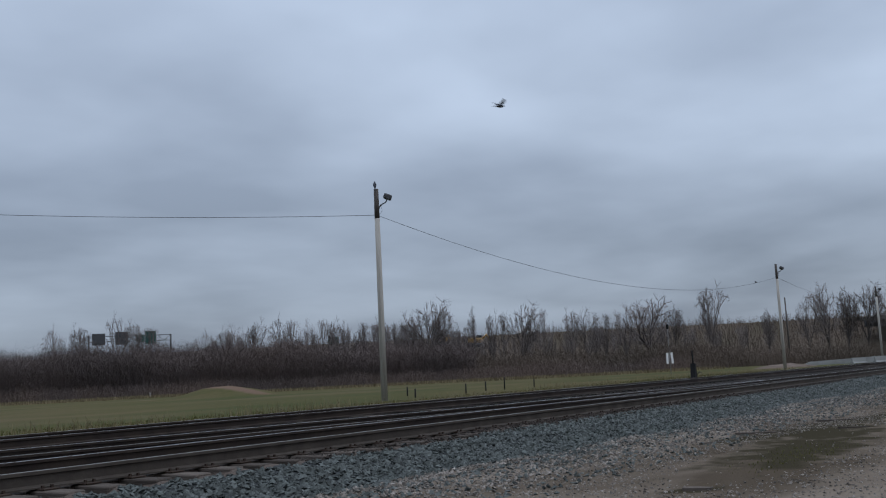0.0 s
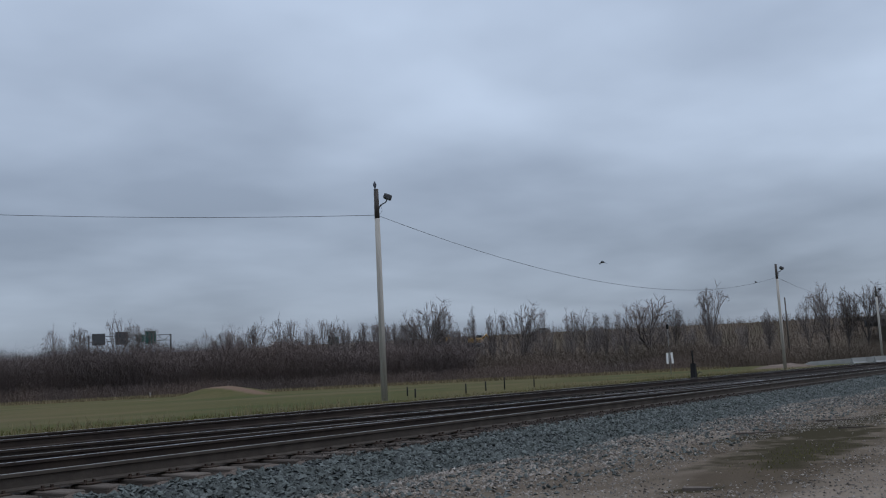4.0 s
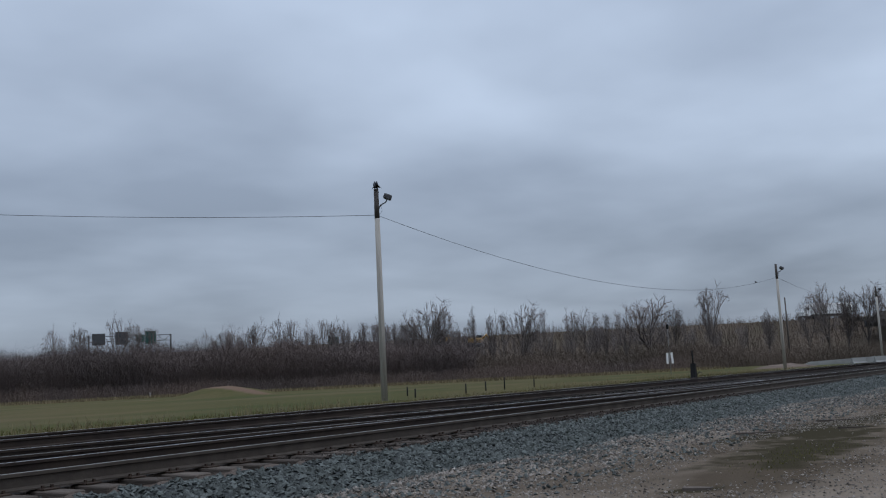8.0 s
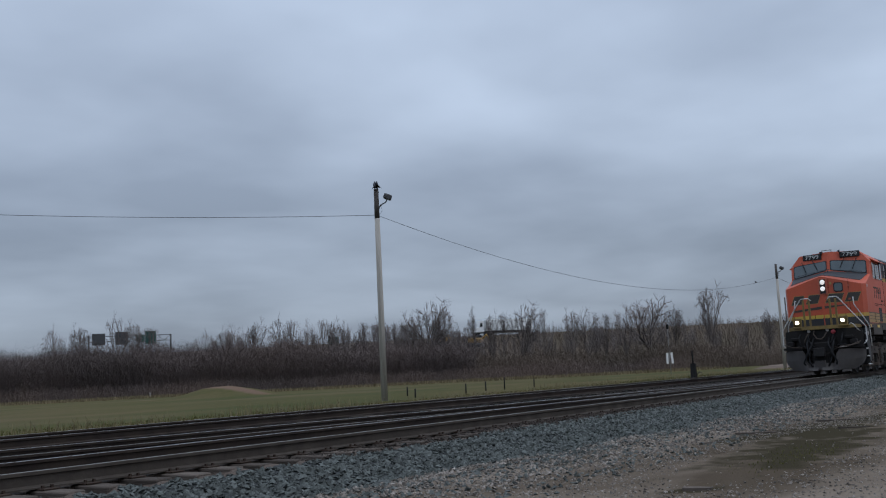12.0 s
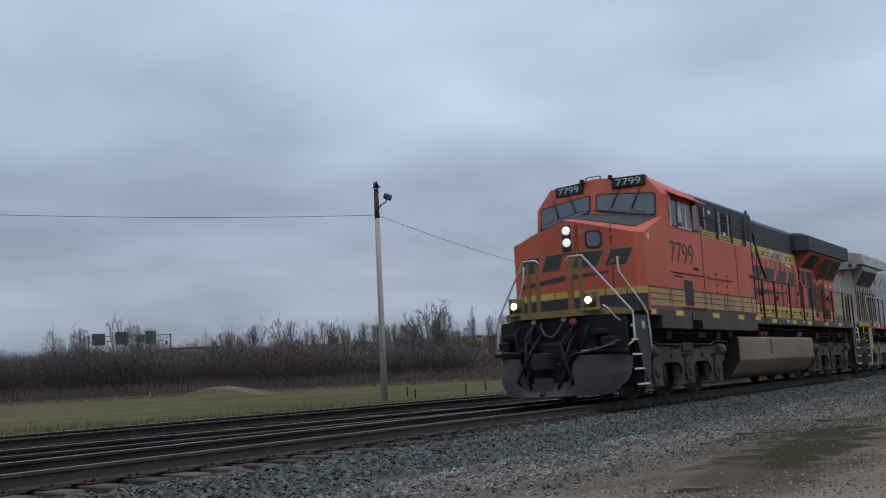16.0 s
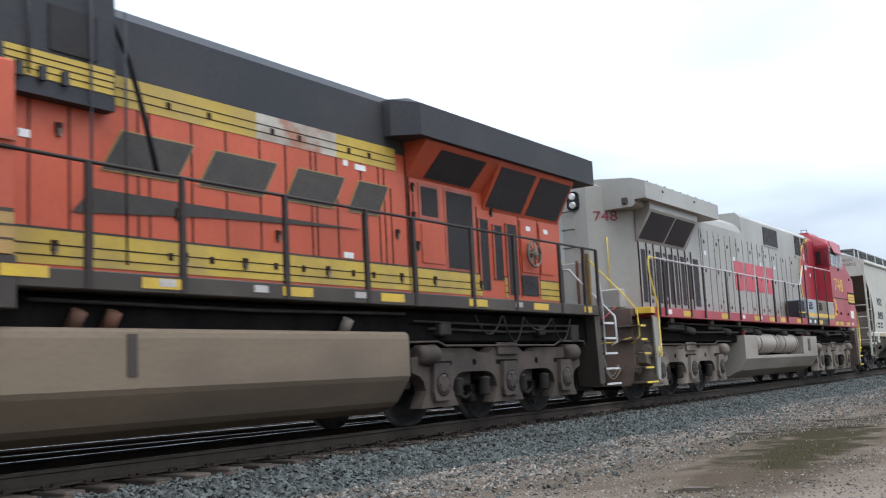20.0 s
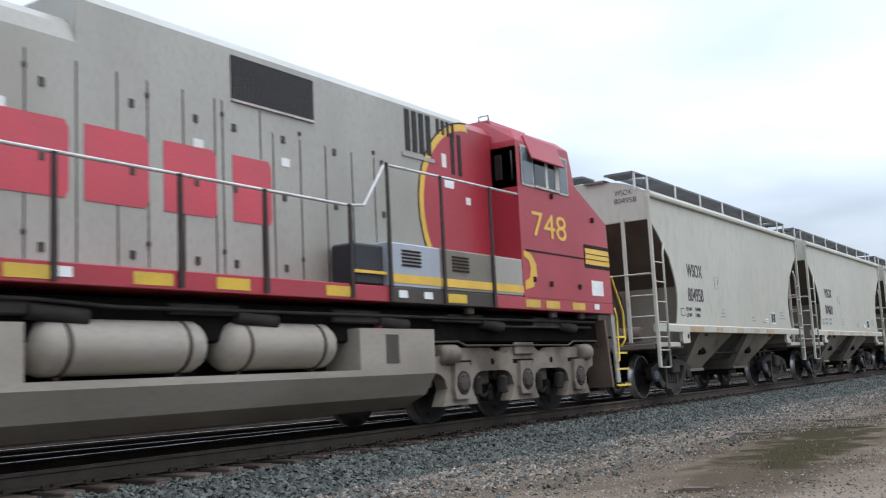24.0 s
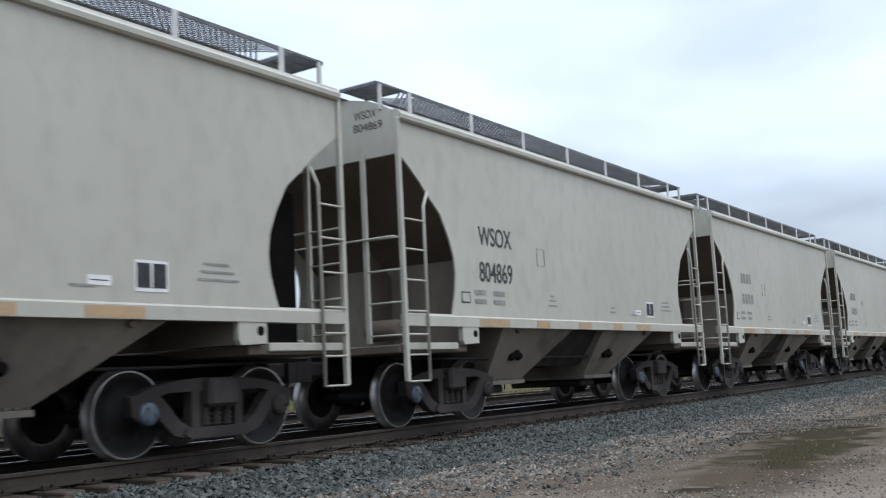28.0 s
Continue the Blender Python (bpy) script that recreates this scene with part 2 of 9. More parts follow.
def box(bm, lo, hi, bevel=0.0, mi=0):
    """A box between two corners, with its upright and lying edges cut off by bevel."""
    (x0, y0, z0), (x1, y1, z1) = lo, hi
    if bevel <= 0:
        v = [bm.verts.new(p) for p in ((x0, y0, z0), (x1, y0, z0), (x1, y1, z0), (x0, y1, z0), (x0, y0, z1), (x1, y0, z1), (x1, y1, z1), (x0, y1, z1))]
        fs = [(3, 2, 1, 0), (4, 5, 6, 7), (0, 1, 5, 4), (1, 2, 6, 5), (2, 3, 7, 6), (3, 0, 4, 7)]
        out = [bm.faces.new([v[i] for i in f]) for f in fs]
    else:
        b = bevel
        pts = {}
        for i, x in enumerate((x0, x1)):
            for j, y in enumerate((y0, y1)):
                for k, z in enumerate((z0, z1)):
                    sx, sy, sz = (1 - 2 * i) * b, (1 - 2 * j) * b, (1 - 2 * k) * b
                    pts[i, j, k] = [bm.verts.new(p) for p in ((x, y + sy, z + sz), (x + sx, y, z + sz), (x + sx, y + sy, z))]
        out = []

        def face(*vs):
            out.append(bm.faces.new(vs))
        for i in (0, 1):
            q = [pts[i, 0, 0][0], pts[i, 1, 0][0], pts[i, 1, 1][0], pts[i, 0, 1][0]]
            face(*(q if i else q[::-1]))
        for j in (0, 1):
            q = [pts[0, j, 0][1], pts[1, j, 0][1], pts[1, j, 1][1], pts[0, j, 1][1]]
            face(*(q[::-1] if j else q))
        for k in (0, 1):
            q = [pts[0, 0, k][2], pts[1, 0, k][2], pts[1, 1, k][2], pts[0, 1, k][2]]
            face(*(q if k else q[::-1]))
        for i in (0, 1):
            for j in (0, 1):
                for k in (0, 1):
                    q = pts[i, j, k]
                    face(*(q if (i + j + k) % 2 else q[::-1]))
        for a in (0, 1):
            for c in (0, 1):
                q = [pts[0, a, c][1], pts[0, a, c][2], pts[1, a, c][2], pts[1, a, c][1]]
                face(*(q if (a + c) % 2 == 0 else q[::-1]))
                q = [pts[a, 0, c][0], pts[a, 0, c][2], pts[a, 1, c][2], pts[a, 1, c][0]]
                face(*(q if (a + c) % 2 else q[::-1]))
                q = [pts[a, c, 0][0], pts[a, c, 0][1], pts[a, c, 1][1], pts[a, c, 1][0]]
                face(*(q if (a + c) % 2 == 0 else q[::-1]))
    for f in out:
        f.material_index = mi
    return out


def prism(bm, outline, a, b, axis="y", mi=0):
    """A solid with the given outline, from a to b along an axis. y: outline is (x, z); x: (y, z); z: (x, y)."""
    def at(p, t):
        return {"y": (p[0], t, p[1]), "x": (t, p[0], p[1]), "z": (p[0], p[1], t)}[axis]
    v0, v1 = [bm.verts.new(at(p, a)) for p in outline], [bm.verts.new(at(p, b)) for p in outline]
    fs = [bm.faces.new(v0), bm.faces.new(v1[::-1])]
    for i in range(len(outline)):
        j = (i + 1) % len(outline)
        fs.append(bm.faces.new((v0[j], v0[i], v1[i], v1[j])))
    for f in fs:
        f.material_index = mi
    bmesh.ops.recalc_face_normals(bm, faces=fs)
    return fs


def cyl(bm, p, q, r, seg=10, r2=None, caps=True, mi=0, smooth=True):
    p, q = Vector(p), Vector(q)
    d = (q - p).normalized()
    u = d.orthogonal().normalized()
    w = d.cross(u)
    r2 = r if r2 is None else r2
    ring = lambda c, rr: [bm.verts.new(c + (u * math.cos(a) + w * math.sin(a)) * rr) for a in (2 * math.pi * i / seg for i in range(seg))]
    a, b = ring(p, r), ring(q, r2)
    for i in range(seg):
        j = (i + 1) % seg
        f = bm.faces.new((a[i], a[j], b[j], b[i]))
        f.material_index, f.smooth = mi, smooth
    if caps:
        for f in (bm.faces.new(a[::-1]), bm.faces.new(b)):
            f.material_index = mi


def pipe(bm, pts, r, seg=8, mi=0):
    """A round bar along a bent line."""
    pts = [Vector(p) for p in pts]
    rings = []
    u = None
    for i, p in enumerate(pts):
        d = ((pts[min(i + 1, len(pts) - 1)] - p).normalized() + (p - pts[max(i - 1, 0)]).normalized()).normalized()
        u = (d.orthogonal() if u is None else (u - d * u.dot(d))).normalized()
        w = d.cross(u)
        rings.append([bm.verts.new(p + (u * math.cos(a) + w * math.sin(a)) * r) for a in (2 * math.pi * k / seg for k in range(seg))])
    for a, b in zip(rings, rings[1:]):
        for i in range(seg):
            j = (i + 1) % seg
            f = bm.faces.new((a[i], a[j], b[j], b[i]))
            f.smooth, f.material_index = True, mi
    for f in (bm.faces.new(rings[0][::-1]), bm.faces.new(rings[-1])):
        f.material_index = mi


def lathe(bm, profile, centre, axis="y", seg=28, mi=0, caps=True):
    """A turned body: profile of (distance along the axis, radius)."""
    rings = []
    for t, r in profile:
        ring = []
        for i in range(seg):
            a = 2 * math.pi * i / seg
            c, s = r * math.cos(a), r * math.sin(a)
            ring.append(bm.verts.new(Vector(centre) + Vector({"y": (c, t, s), "x": (t, c, s), "z": (c, s, t)}[axis])))
        rings.append(ring)
    fs = []
    for a, b in zip(rings, rings[1:]):
        for i in range(seg):
            j = (i + 1) % seg
            f = bm.faces.new((a[i], a[j], b[j], b[i]))
            f.smooth = True
            fs.append(f)
    if caps:
        fs += [bm.faces.new(rings[0]), bm.faces.new(rings[-1])]
    for f in fs:
        f.material_index = mi
    bmesh.ops.recalc_face_normals(bm, faces=fs)


def text_mesh(body, size, material, name, parent, at, label="", depth=0.004, width=None, weight=0.0):
    """Lettering as a thin raised mesh, in the plane z = 0 of its own space."""
    cu = bpy.data.curves.new(name, "FONT")
    cu.body, cu.size, cu.extrude, cu.offset = body, size, depth, weight * size
    tmp = bpy.data.objects.new(name, cu)
    me = bpy.data.meshes.new_from_object(tmp)
    bpy.data.objects.remove(tmp)
    if width:
        xs = [v.co.x for v in me.vertices]
        k, x0 = width / (max(xs) - min(xs)), min(xs)
        for v in me.vertices:
            v.co.x = (v.co.x - x0) * k
    me.materials.clear()
    me.materials.append(material)
    ob = new(name, me)
    ob.parent = parent
    ob.matrix_basis = at
    if label:
        ob["label"] = label
    return ob


def from_arrays(name, verts, faces, *materials):
    me = bpy.data.meshes.new(name)
    me.from_pydata(verts, [], faces)
    for m in materials:
        me.materials.append(m)
    me.update()
    return me


AHEAD = Vector((0.8301, 0.5576))
SIDE = Vector((0.5576, -0.8301))


def plan(u, d, z=0.0):
    """A place u metres to the right of the line of sight and d metres out along it."""
    p = AHEAD * d + SIDE * u
    return Vector((p.x, p.y - 8.8, z))


# ---------------------------------------------------------------- ground
def ground_height(x, y):
    z = -0.45
    if y > 10.4:
        z = -0.45 + 0.10 * min(1, (y - 10.4) / 8) - 0.0012 * max(0, y - 25)
        z = max(z, -0.62)
        z += 0.12 * noise.noise((x * 0.03, y * 0.03, 3.0)) + 0.04 * noise.noise((x * 0.2, y * 0.2, 1.0))
        # earth heap in the field
        p = Vector((x, y + 8.8))
        u, d = p.dot(SIDE), p.dot(AHEAD)
        q = ((u + 25.2) / 4.0) ** 2 + ((d - 111) / 8.0) ** 2
        z += 1.15 * math.exp(-q ** 1.6)
    elif y < -1.6:
        z += 0.035 * noise.noise((x * 0.35, y * 0.35, 0.0)) + 0.012 * noise.noise((x * 1.7, y * 1.7, 5.0))
    else:
        z = -0.62
    return z


def build_ground():
    xs = sorted(set([-2500, -1200, -600, -300, -150, -80, -40] + [round(-20 + 0.5 * i, 2) for i in range(0, 160)] + [62 + 4 * i for i in range(0, 50)] + [280, 340, 420, 600, 900, 1500, 3000]))
    ys = sorted(set([-2500, -900, -300, -120, -60, -30] + [round(-16 + 0.4 * i, 2) for i in range(0, 36)] + [-1.6, -1.0, 4, 10.4, 11, 12, 13.5, 15, 17] + [19 + 3 * i for i in range(0, 60)] + [205, 230, 270, 330, 450, 700, 1200, 2500]))
    vs = [(x, y, ground_height(x, y)) for y in ys for x in xs]
    n = len(xs)
    fs, mi = [], []
    for j in range(len(ys) - 1):
        for i in range(n - 1):
            fs.append((j * n + i, j * n + i + 1, (j + 1) * n + i + 1, (j + 1) * n + i))
            cy = (ys[j] + ys[j + 1]) / 2
            mi.append(1 if cy > 10.4 else 0)
    me = from_arrays("ground", vs, fs, M_GRAVEL, M_FIELD)
    me.polygons.foreach_set("material_index", mi)
    me.polygons.foreach_set("use_smooth", [True] * len(fs))
    return tagged(new("ground", me), "grey gravel yard running out into a flat green and tan field", "ground", kind="structure")


build_ground()

# ballast bed under the tracks, with its sloping shoulders
prof = [(-2.3, -0.50), (-1.55, -0.385), (-0.95, -0.265), (-0.66, -0.215), (-0.46, -0.20), (-0.38, -0.194), (-0.05, -0.19), (0.05, -0.2), (2.1, -0.205), (3.2, -0.22), (6.4, -0.22), (9.6, -0.215), (10.2, -0.25), (11.4, -0.50)]


def bed_z(x, y):
    z = -0.5
    for (y0, z0), (y1, z1) in zip(prof, prof[1:]):
        if y0 <= y <= y1:
            z = z0 + (z1 - z0) * (y - y0) / (y1 - y0)
    # hollows scraped out between the tie ends beside the near rail
    if x < 13.5 and -0.78 < y < 0.0:
        k = ((x + 4) / 0.52) % 1.0 - 0.5
        g = max(0.0, 1 - (k * 0.52 / 0.165) ** 4) * min(1, (13.5 - x) / 3.0) * min(1, (y + 0.78) / 0.12)
        z -= g * (0.065 + 0.15 * max(0.0, min(1, (y + 0.58) / 0.3)))
    if y < 2.2:
        z += 0.012 * noise.noise((x * 1.3, y * 2.5, 7.0))
    return z


def build_ballast():
    """Bed with sloping shoulders, finer where the camera is near."""
    xs = [-140 + 8 * i for i in range(17)] + [-8 + 0.5 * i for i in range(20)] + [2 + 0.065 * i for i in range(150)] + [12 + 0.8 * i for i in range(60)] + [62 + 6 * i for i in range(60)]
    ys = sorted([p[0] for p in prof] + [-2.0, -1.8, -1.25, -0.78, -0.7, -0.58, -0.5, -0.42, -0.34, -0.30, -0.26, -0.22, -0.18, -0.14, -0.10, 0.0, 0.5, 1.2])
    vs = [(x, y, bed_z(x, y)) for y in ys for x in xs]
    n, fs, mi = len(xs), [], []
    for j in range(len(ys) - 1):
        for i in range(n - 1):
            fs.append((j * n + i, j * n + i + 1, (j + 1) * n + i + 1, (j + 1) * n + i))
            my = (ys[j] + ys[j + 1]) / 2
            mi.append(2 if -0.63 < my < 0.03 else 1 if 0 < my < 10 else 0)
    me = from_arrays("ballast", vs, fs, M_BALLAST, M_BROWNBED, M_DIRT)
    me.polygons.foreach_set("material_index", mi)
    me.polygons.foreach_set("use_smooth", [True] * len(fs))
    return tagged(new("ballast", me), "grey crushed stone ballast bed under the tracks", "ballast", kind="structure")


build_ballast()


def scatter_stones(name, label, count, region, size, material, zfun, seed, squash=0.7):
    """Loose broken stones as one object: each is a bent eight-sided lump."""
    rnd = random.Random(seed)
    vs, fs = [], []
    base = [(1, 0, 0), (-1, 0, 0), (0, 1, 0), (0, -1, 0), (0, 0, 1), (0, 0, -1)]
    tri = [(0, 2, 4), (2, 1, 4), (1, 3, 4), (3, 0, 4), (2, 0, 5), (1, 2, 5), (3, 1, 5), (0, 3, 5)]
    for _ in range(count):
        x, y = region(rnd)
        s = size * rnd.uniform(0.55, 1.35)
        a = rnd.uniform(0, 6.3)
        ca, sa = math.cos(a), math.sin(a)
        z = zfun(x, y) + s * 0.22
        k = len(vs)
        tilt = rnd.uniform(-0.6, 0.6)
        for bx, by, bz in base:
            px, py, pz = (c * s * rnd.uniform(0.55, 1.15) + rnd.uniform(-.3, .3) * s for c in (bx, by, bz * squash))
            pz += px * tilt
            vs.append((x + px * ca - py * sa, y + px * sa + py * ca, z + pz))
        fs += [(k + i, k + j, k + m) for i, j, m in tri]
    return tagged(new(name, from_arrays(name, vs, fs, material)), label, "stones", kind="stuff")


def shoulder_spot(r):
    while True:
        x, y = -6 + 45 * r.random() ** 1.25, -2.45 + 1.9 * r.random() ** 1.1
        if y < -0.70 - 0.06 * math.sin(x * 1.7) or x > 13 or r.random() < 0.05:
            return x, y


scatter_stones("ballast_stones", "loose blue-grey crushed stones on the ballast shoulder", 44000, shoulder_spot, 0.036, M_STONE, bed_z, 3)
scatter_stones("far_ballast_stones", "loose grey stones further along the ballast shoulder", 9000, lambda r: (38 + 40 * r.random(), r.uniform(-2.2, -0.5)), 0.06, M_STONE, bed_z, 4)
scatter_stones("track_stones", "dark stones between the ties", 9000, lambda r: (5 + 25 * r.random() ** 1.4, r.uniform(1.7, 6.8)), 0.045, M_STONE, lambda x, y: bed_z(x, y) - 0.02, 5)
scatter_stones("fouled_stones", "brown dirty stones over the tie ends", 5000, lambda r: (9 + 40 * r.random() ** 1.6, r.uniform(-0.72, -0.1)), 0.03, M_BROWNSTONE, bed_z, 8)
def dry_spot(r):
    while True:
        x, y = -5 + 36 * r.random() ** 1.15, -1.9 - 6.4 * r.random() ** 1.7
        q = ((x - 13.6) / 4.6) ** 2 + ((y + 5.2) / 0.85) ** 2
        if q > 0.75 + 0.5 * r.random() or r.random() < 0.03:
            return x, y


scatter_stones("stray_stones", "stray grey stones at the toe of the ballast", 5000, lambda r: (-6 + 48 * r.random() ** 1.2, -2.3 - 1.9 * r.random() ** 2.2), 0.032, M_STONE, ground_height, 9)
scatter_stones("pebbles", "pale pebbles strewn over the gravel yard", 72000, dry_spot, 0.0135, M_PEBBLE, ground_height, 6)
scatter_stones("coarse_pebbles", "coarse pale stones along the toe of the ballast", 6000, lambda r: (5 + 34 * r.random() ** 1.6, -1.9 - 1.6 * r.random() ** 2.0), 0.027, M_PEBBLE, ground_height, 7)


for x, y, long, wide, turn, tall in ((15.9, -3.95, 0.9, 0.05, -38, 0.022), (14.3, -3.72, 0.5, 0.05, -20, 0.018), (9.05, -5.42, 0.27, 0.09, -62, 0.03), (19.5, -4.4, 1.3, 0.05, -30, 0.02), (17.2, -5.1, 0.6, 0.05, -44, 0.02), (7.2, -3.0, 0.3, 0.04, 20, 0.02)):
    bm = bmesh.new()
    prism(bm, [(-long / 2, -wide * 0.3), (-long * 0.2, -wide / 2), (long / 2, -wide * 0.4), (long * 0.46, wide * 0.35), (0.1 * long, wide / 2), (-long * 0.44, wide * 0.4)], -0.02, tall, "z")
    mesh_thing("wood_scrap", bm, M_TIE_PALE, "broken dark tie splinter lying on the gravel", "wood scrap", group="tie splinters", at=pose(x, y, ground_height(x, y), 3, 2, turn))


# ---------------------------------------------------------------- tracks
RAIL_PROFILE = [(-0.075, -0.17), (0.075, -0.17), (0.075, -0.155), (0.012, -0.135), (0.010, -0.045), (0.036, -0.035), (0.036, -0.006), (0.028, 0.0), (-0.028, 0.0), (-0.036, -0.006), (-0.036, -0.035), (-0.010, -0.045), (-0.012, -0.135), (-0.075, -0.155)]


def rail(parent, line, low=0.0, side=M_RAIL, head=M_RAILTOP):
    """One rail along a line of (x, y), rusty web and worn bright head."""
    bm = bmesh.new()
    rows = [[bm.verts.new((x, y + a, b - low)) for a, b in RAIL_PROFILE] for x, y in line]
    for p, q in zip(rows, rows[1:]):
        for i in range(len(RAIL_PROFILE)):
            j = (i + 1) % len(RAIL_PROFILE)
            f = bm.faces.new((p[j], p[i], q[i], q[j]))
            f.material_index = 1 if i == 7 else 0
    bm.faces.new(rows[0])
    bm.faces.new(rows[-1][::-1])
    bmesh.ops.recalc_face_normals(bm, faces=bm.faces)
    return part("rail", bm, (side, head), parent)


bm = bmesh.new()
box(bm, (-0.115, -1.30, -0.178), (0.115, 1.30, 0), 0.012)
TIE_MESH = to_mesh(bm, "tie", M_TIE)
bm = bmesh.new()
box(bm, (-0.115, -1.30, -0.178), (0.115, 1.30, 0), 0.012)
TIE_PALE = to_mesh(bm, "tie", M_TIE_PALE)
bm = bmesh.new()
box(bm, (-0.09, -0.18, 0), (0.09, 0.18, 0.016), 0.004)
for sx in (-0.05, 0.05):
    for sy in (-0.1, 0.1):
        box(bm, (sx - 0.012, sy - 0.012, 0.012), (sx + 0.012, sy + 0.012, 0.045))
PLATE_MESH = to_mesh(bm, "tie_plate", M_SPIKE)


def track(name, label, centre, x0, x1, ties, seed, plates=0, low=0.0):
    rnd = random.Random(seed)
    t = thing(name, label, "railway track", kind="structure")
    xs = [x0 + (x1 - x0) * i / 60 for i in range(61)]
    for off in (-0.7525, 0.7525):
        dull = off < 0 and name != "far_track"
        rail(t, [(x, centre(x) + off) for x in xs], low, M_NEARRAIL if dull and name == "main_track" else M_RAIL, M_DULLTOP if dull else M_RAILTOP)
    a, b = ties
    n = int((b - a) / 0.52)
    for i in range(n):
        x = a + 0.52 * i + rnd.uniform(-0.03, 0.03)
        ob = new("tie", TIE_PALE if rnd.random() < (0.9 if name == "main_track" and x < 14 else 0.08) else TIE_MESH)
        ob.parent = t
        ob.matrix_basis = pose(x, centre(x) + rnd.uniform(-0.05, 0.05), -0.186 - low * 3 + rnd.uniform(-0.006, 0.004), 0, 0, rnd.uniform(-1.5, 1.5) + math.degrees(math.atan(centre(x + 1) - centre(x))))
        if i < plates:
            for off in (-0.7525, 0.7525):
                pl = new("tie_plate", PLATE_MESH)
                pl.parent = t
                pl.matrix_basis = pose(x, centre(x) + off, -0.184)
    return t


track("main_track", "near railway track with bright worn rails on dark timber ties", lambda x: 0.7525, -140, 420, (-4, 110), 1, 60)
track("far_track", "far railway track with bright worn rails on dark timber ties", lambda x: 7.9, -140, 420, (0, 110), 2)


def crossover(x):
    """Leaves the near track and swings over to the far one."""
    if x > 42:
        return 0.7525 + 0.06
    return 0.81 + (42 - x) * 0.0 + 2.55 * min(1.0, ((42 - x) / 34.0)) ** 1.35 + max(0, 8 - x) * 0.105


track("turnout_track", "turnout track curving from the near track towards the far one", lambda x: min(crossover(x), 7.9), -24, 36, (-2, 24), 3, 0, 0.005)
# ---------------------------------------------------------------- embankment, highway and bridge
def bank_top(u):
    return 10.6 + 0.5 * noise.noise((u * 0.01, 2.0, 0.0))


def build_bank():
    us = [-540 + 12 * i for i in range(0, 106)]
    prof2 = [(-34, -0.8), (-20, 1.6), (-7, 0), (7, 0), (20, 1.6), (60, -0.8)]
    vs, fs, mi = [], [], []
    for u in us:
        d0 = 268 + (u < 20) * (20 - u) * 0.12
        for k, (o, z) in enumerate(prof2):
            h = bank_top(u)
            zz = (-0.8, h * 0.42, h, h, h * 0.5, -0.8)[k] + (1.2 * noise.noise((u * 0.05, o * 0.1, 4.0)) if k in (1,) else 0)
            vs.append(plan(u, d0 + o + 3 * noise.noise((u * 0.03, 9, 0)), zz))
    n = len(prof2)
    for i in range(len(us) - 1):
        for k in range(n - 1):
            fs.append((i * n + k, (i + 1) * n + k, (i + 1) * n + k + 1, i * n + k + 1))
            mi.append(1 if k == 2 else 0)
    me = from_arrays("embankment", vs, fs, M_BANK, M_ROAD)
    me.polygons.foreach_set("material_index", mi)
    return tagged(new("embankment", me), "long brown grassy highway embankment behind bare brush", "embankment", kind="structure")


build_bank()

# highway bridge where the embankment ends
bridge = thing("highway_bridge", "brown weathered highway bridge with dark girders beside the embankment", "bridge", at=Matrix.Translation(plan(120, 246, 0)) @ pose(0, 0, 0, 0, 0, -33.9))
bm = bmesh.new()
box(bm, (-17, -6, 8.9), (80, 6, 9.9), 0.05)
part("deck", bm, M_BRIDGE, bridge)
bm = bmesh.new()
box(bm, (-17, -6.3, 9.9), (80, -5.9, 11.0), 0.04)
part("parapet", bm, M_BRIDGE, bridge)
for px in (-12, 6):
    bm = bmesh.new()
    box(bm, (px - 0.6, -5, -0.8), (px + 0.6, 5, 7.4), 0.1)
    part("pier", bm, M_BRIDGE, bridge)
for k in range(5):
    bm = bmesh.new()
    box(bm, (-17, -5.4 + 2.4 * k, 7.4), (80, -4.9 + 2.4 * k, 8.9), 0.03)
    part("girder", bm, M_DARK, bridge)

# low concrete retaining wall at the end of the field, with slotted barriers beside it
bm = bmesh.new()
wall_line = [(44.3, 126.0, -0.35), (46.0, 126.6, 0.12), (52.0, 128.6, 0.30), (60.0, 131.4, 0.52), (74.0, 136.0, 0.75)]
for (u0, d0, z0), (u1, d1, z1) in zip(wall_line, wall_line[1:]):
    ring = [[bm.verts.new(plan(u, d + o, z)) for o, z in ((0, -0.9), (0, top_z), (0.35, top_z), (0.35, -0.9))] for u, d, top_z in ((u0, d0, z0), (u1, d1, z1))]
    for i in range(4):
        bm.faces.new((ring[0][i], ring[0][(i + 1) % 4], ring[1][(i + 1) % 4], ring[1][i]))
bmesh.ops.recalc_face_normals(bm, faces=bm.faces)
mesh_thing("retaining_wall", bm, M_CONC, "low pale concrete retaining wall at the field's end", "wall", kind="structure")
for i in range(6):
    barrier = thing("concrete_barrier", "pale concrete road barrier with dark slots at its foot", "barrier", group="barrier row", at=Matrix.Translation(plan(51.6 + 3.3 * i, 125.6 + 1.05 * i, -0.45)) @ pose(0, 0, 0, 0, 0, -33.9 + 17.6))
    bm = bmesh.new()
    prism(bm, [(-0.3, 0), (0.3, 0), (0.3, 0.12), (0.14, 0.3), (0.1, 0.82), (-0.1, 0.82), (-0.14, 0.3), (-0.3, 0.12)], -1.68, 1.68, "x")
    part("barrier_body", bm, M_CONC, barrier)
    for px in (-0.85, 0.85):
        bm = bmesh.new()
        box(bm, (px - 0.5, -0.31, 0.02), (px + 0.5, -0.29, 0.14), 0.004)
        part("drain_slot", bm, M_BLACKIRON, barrier)


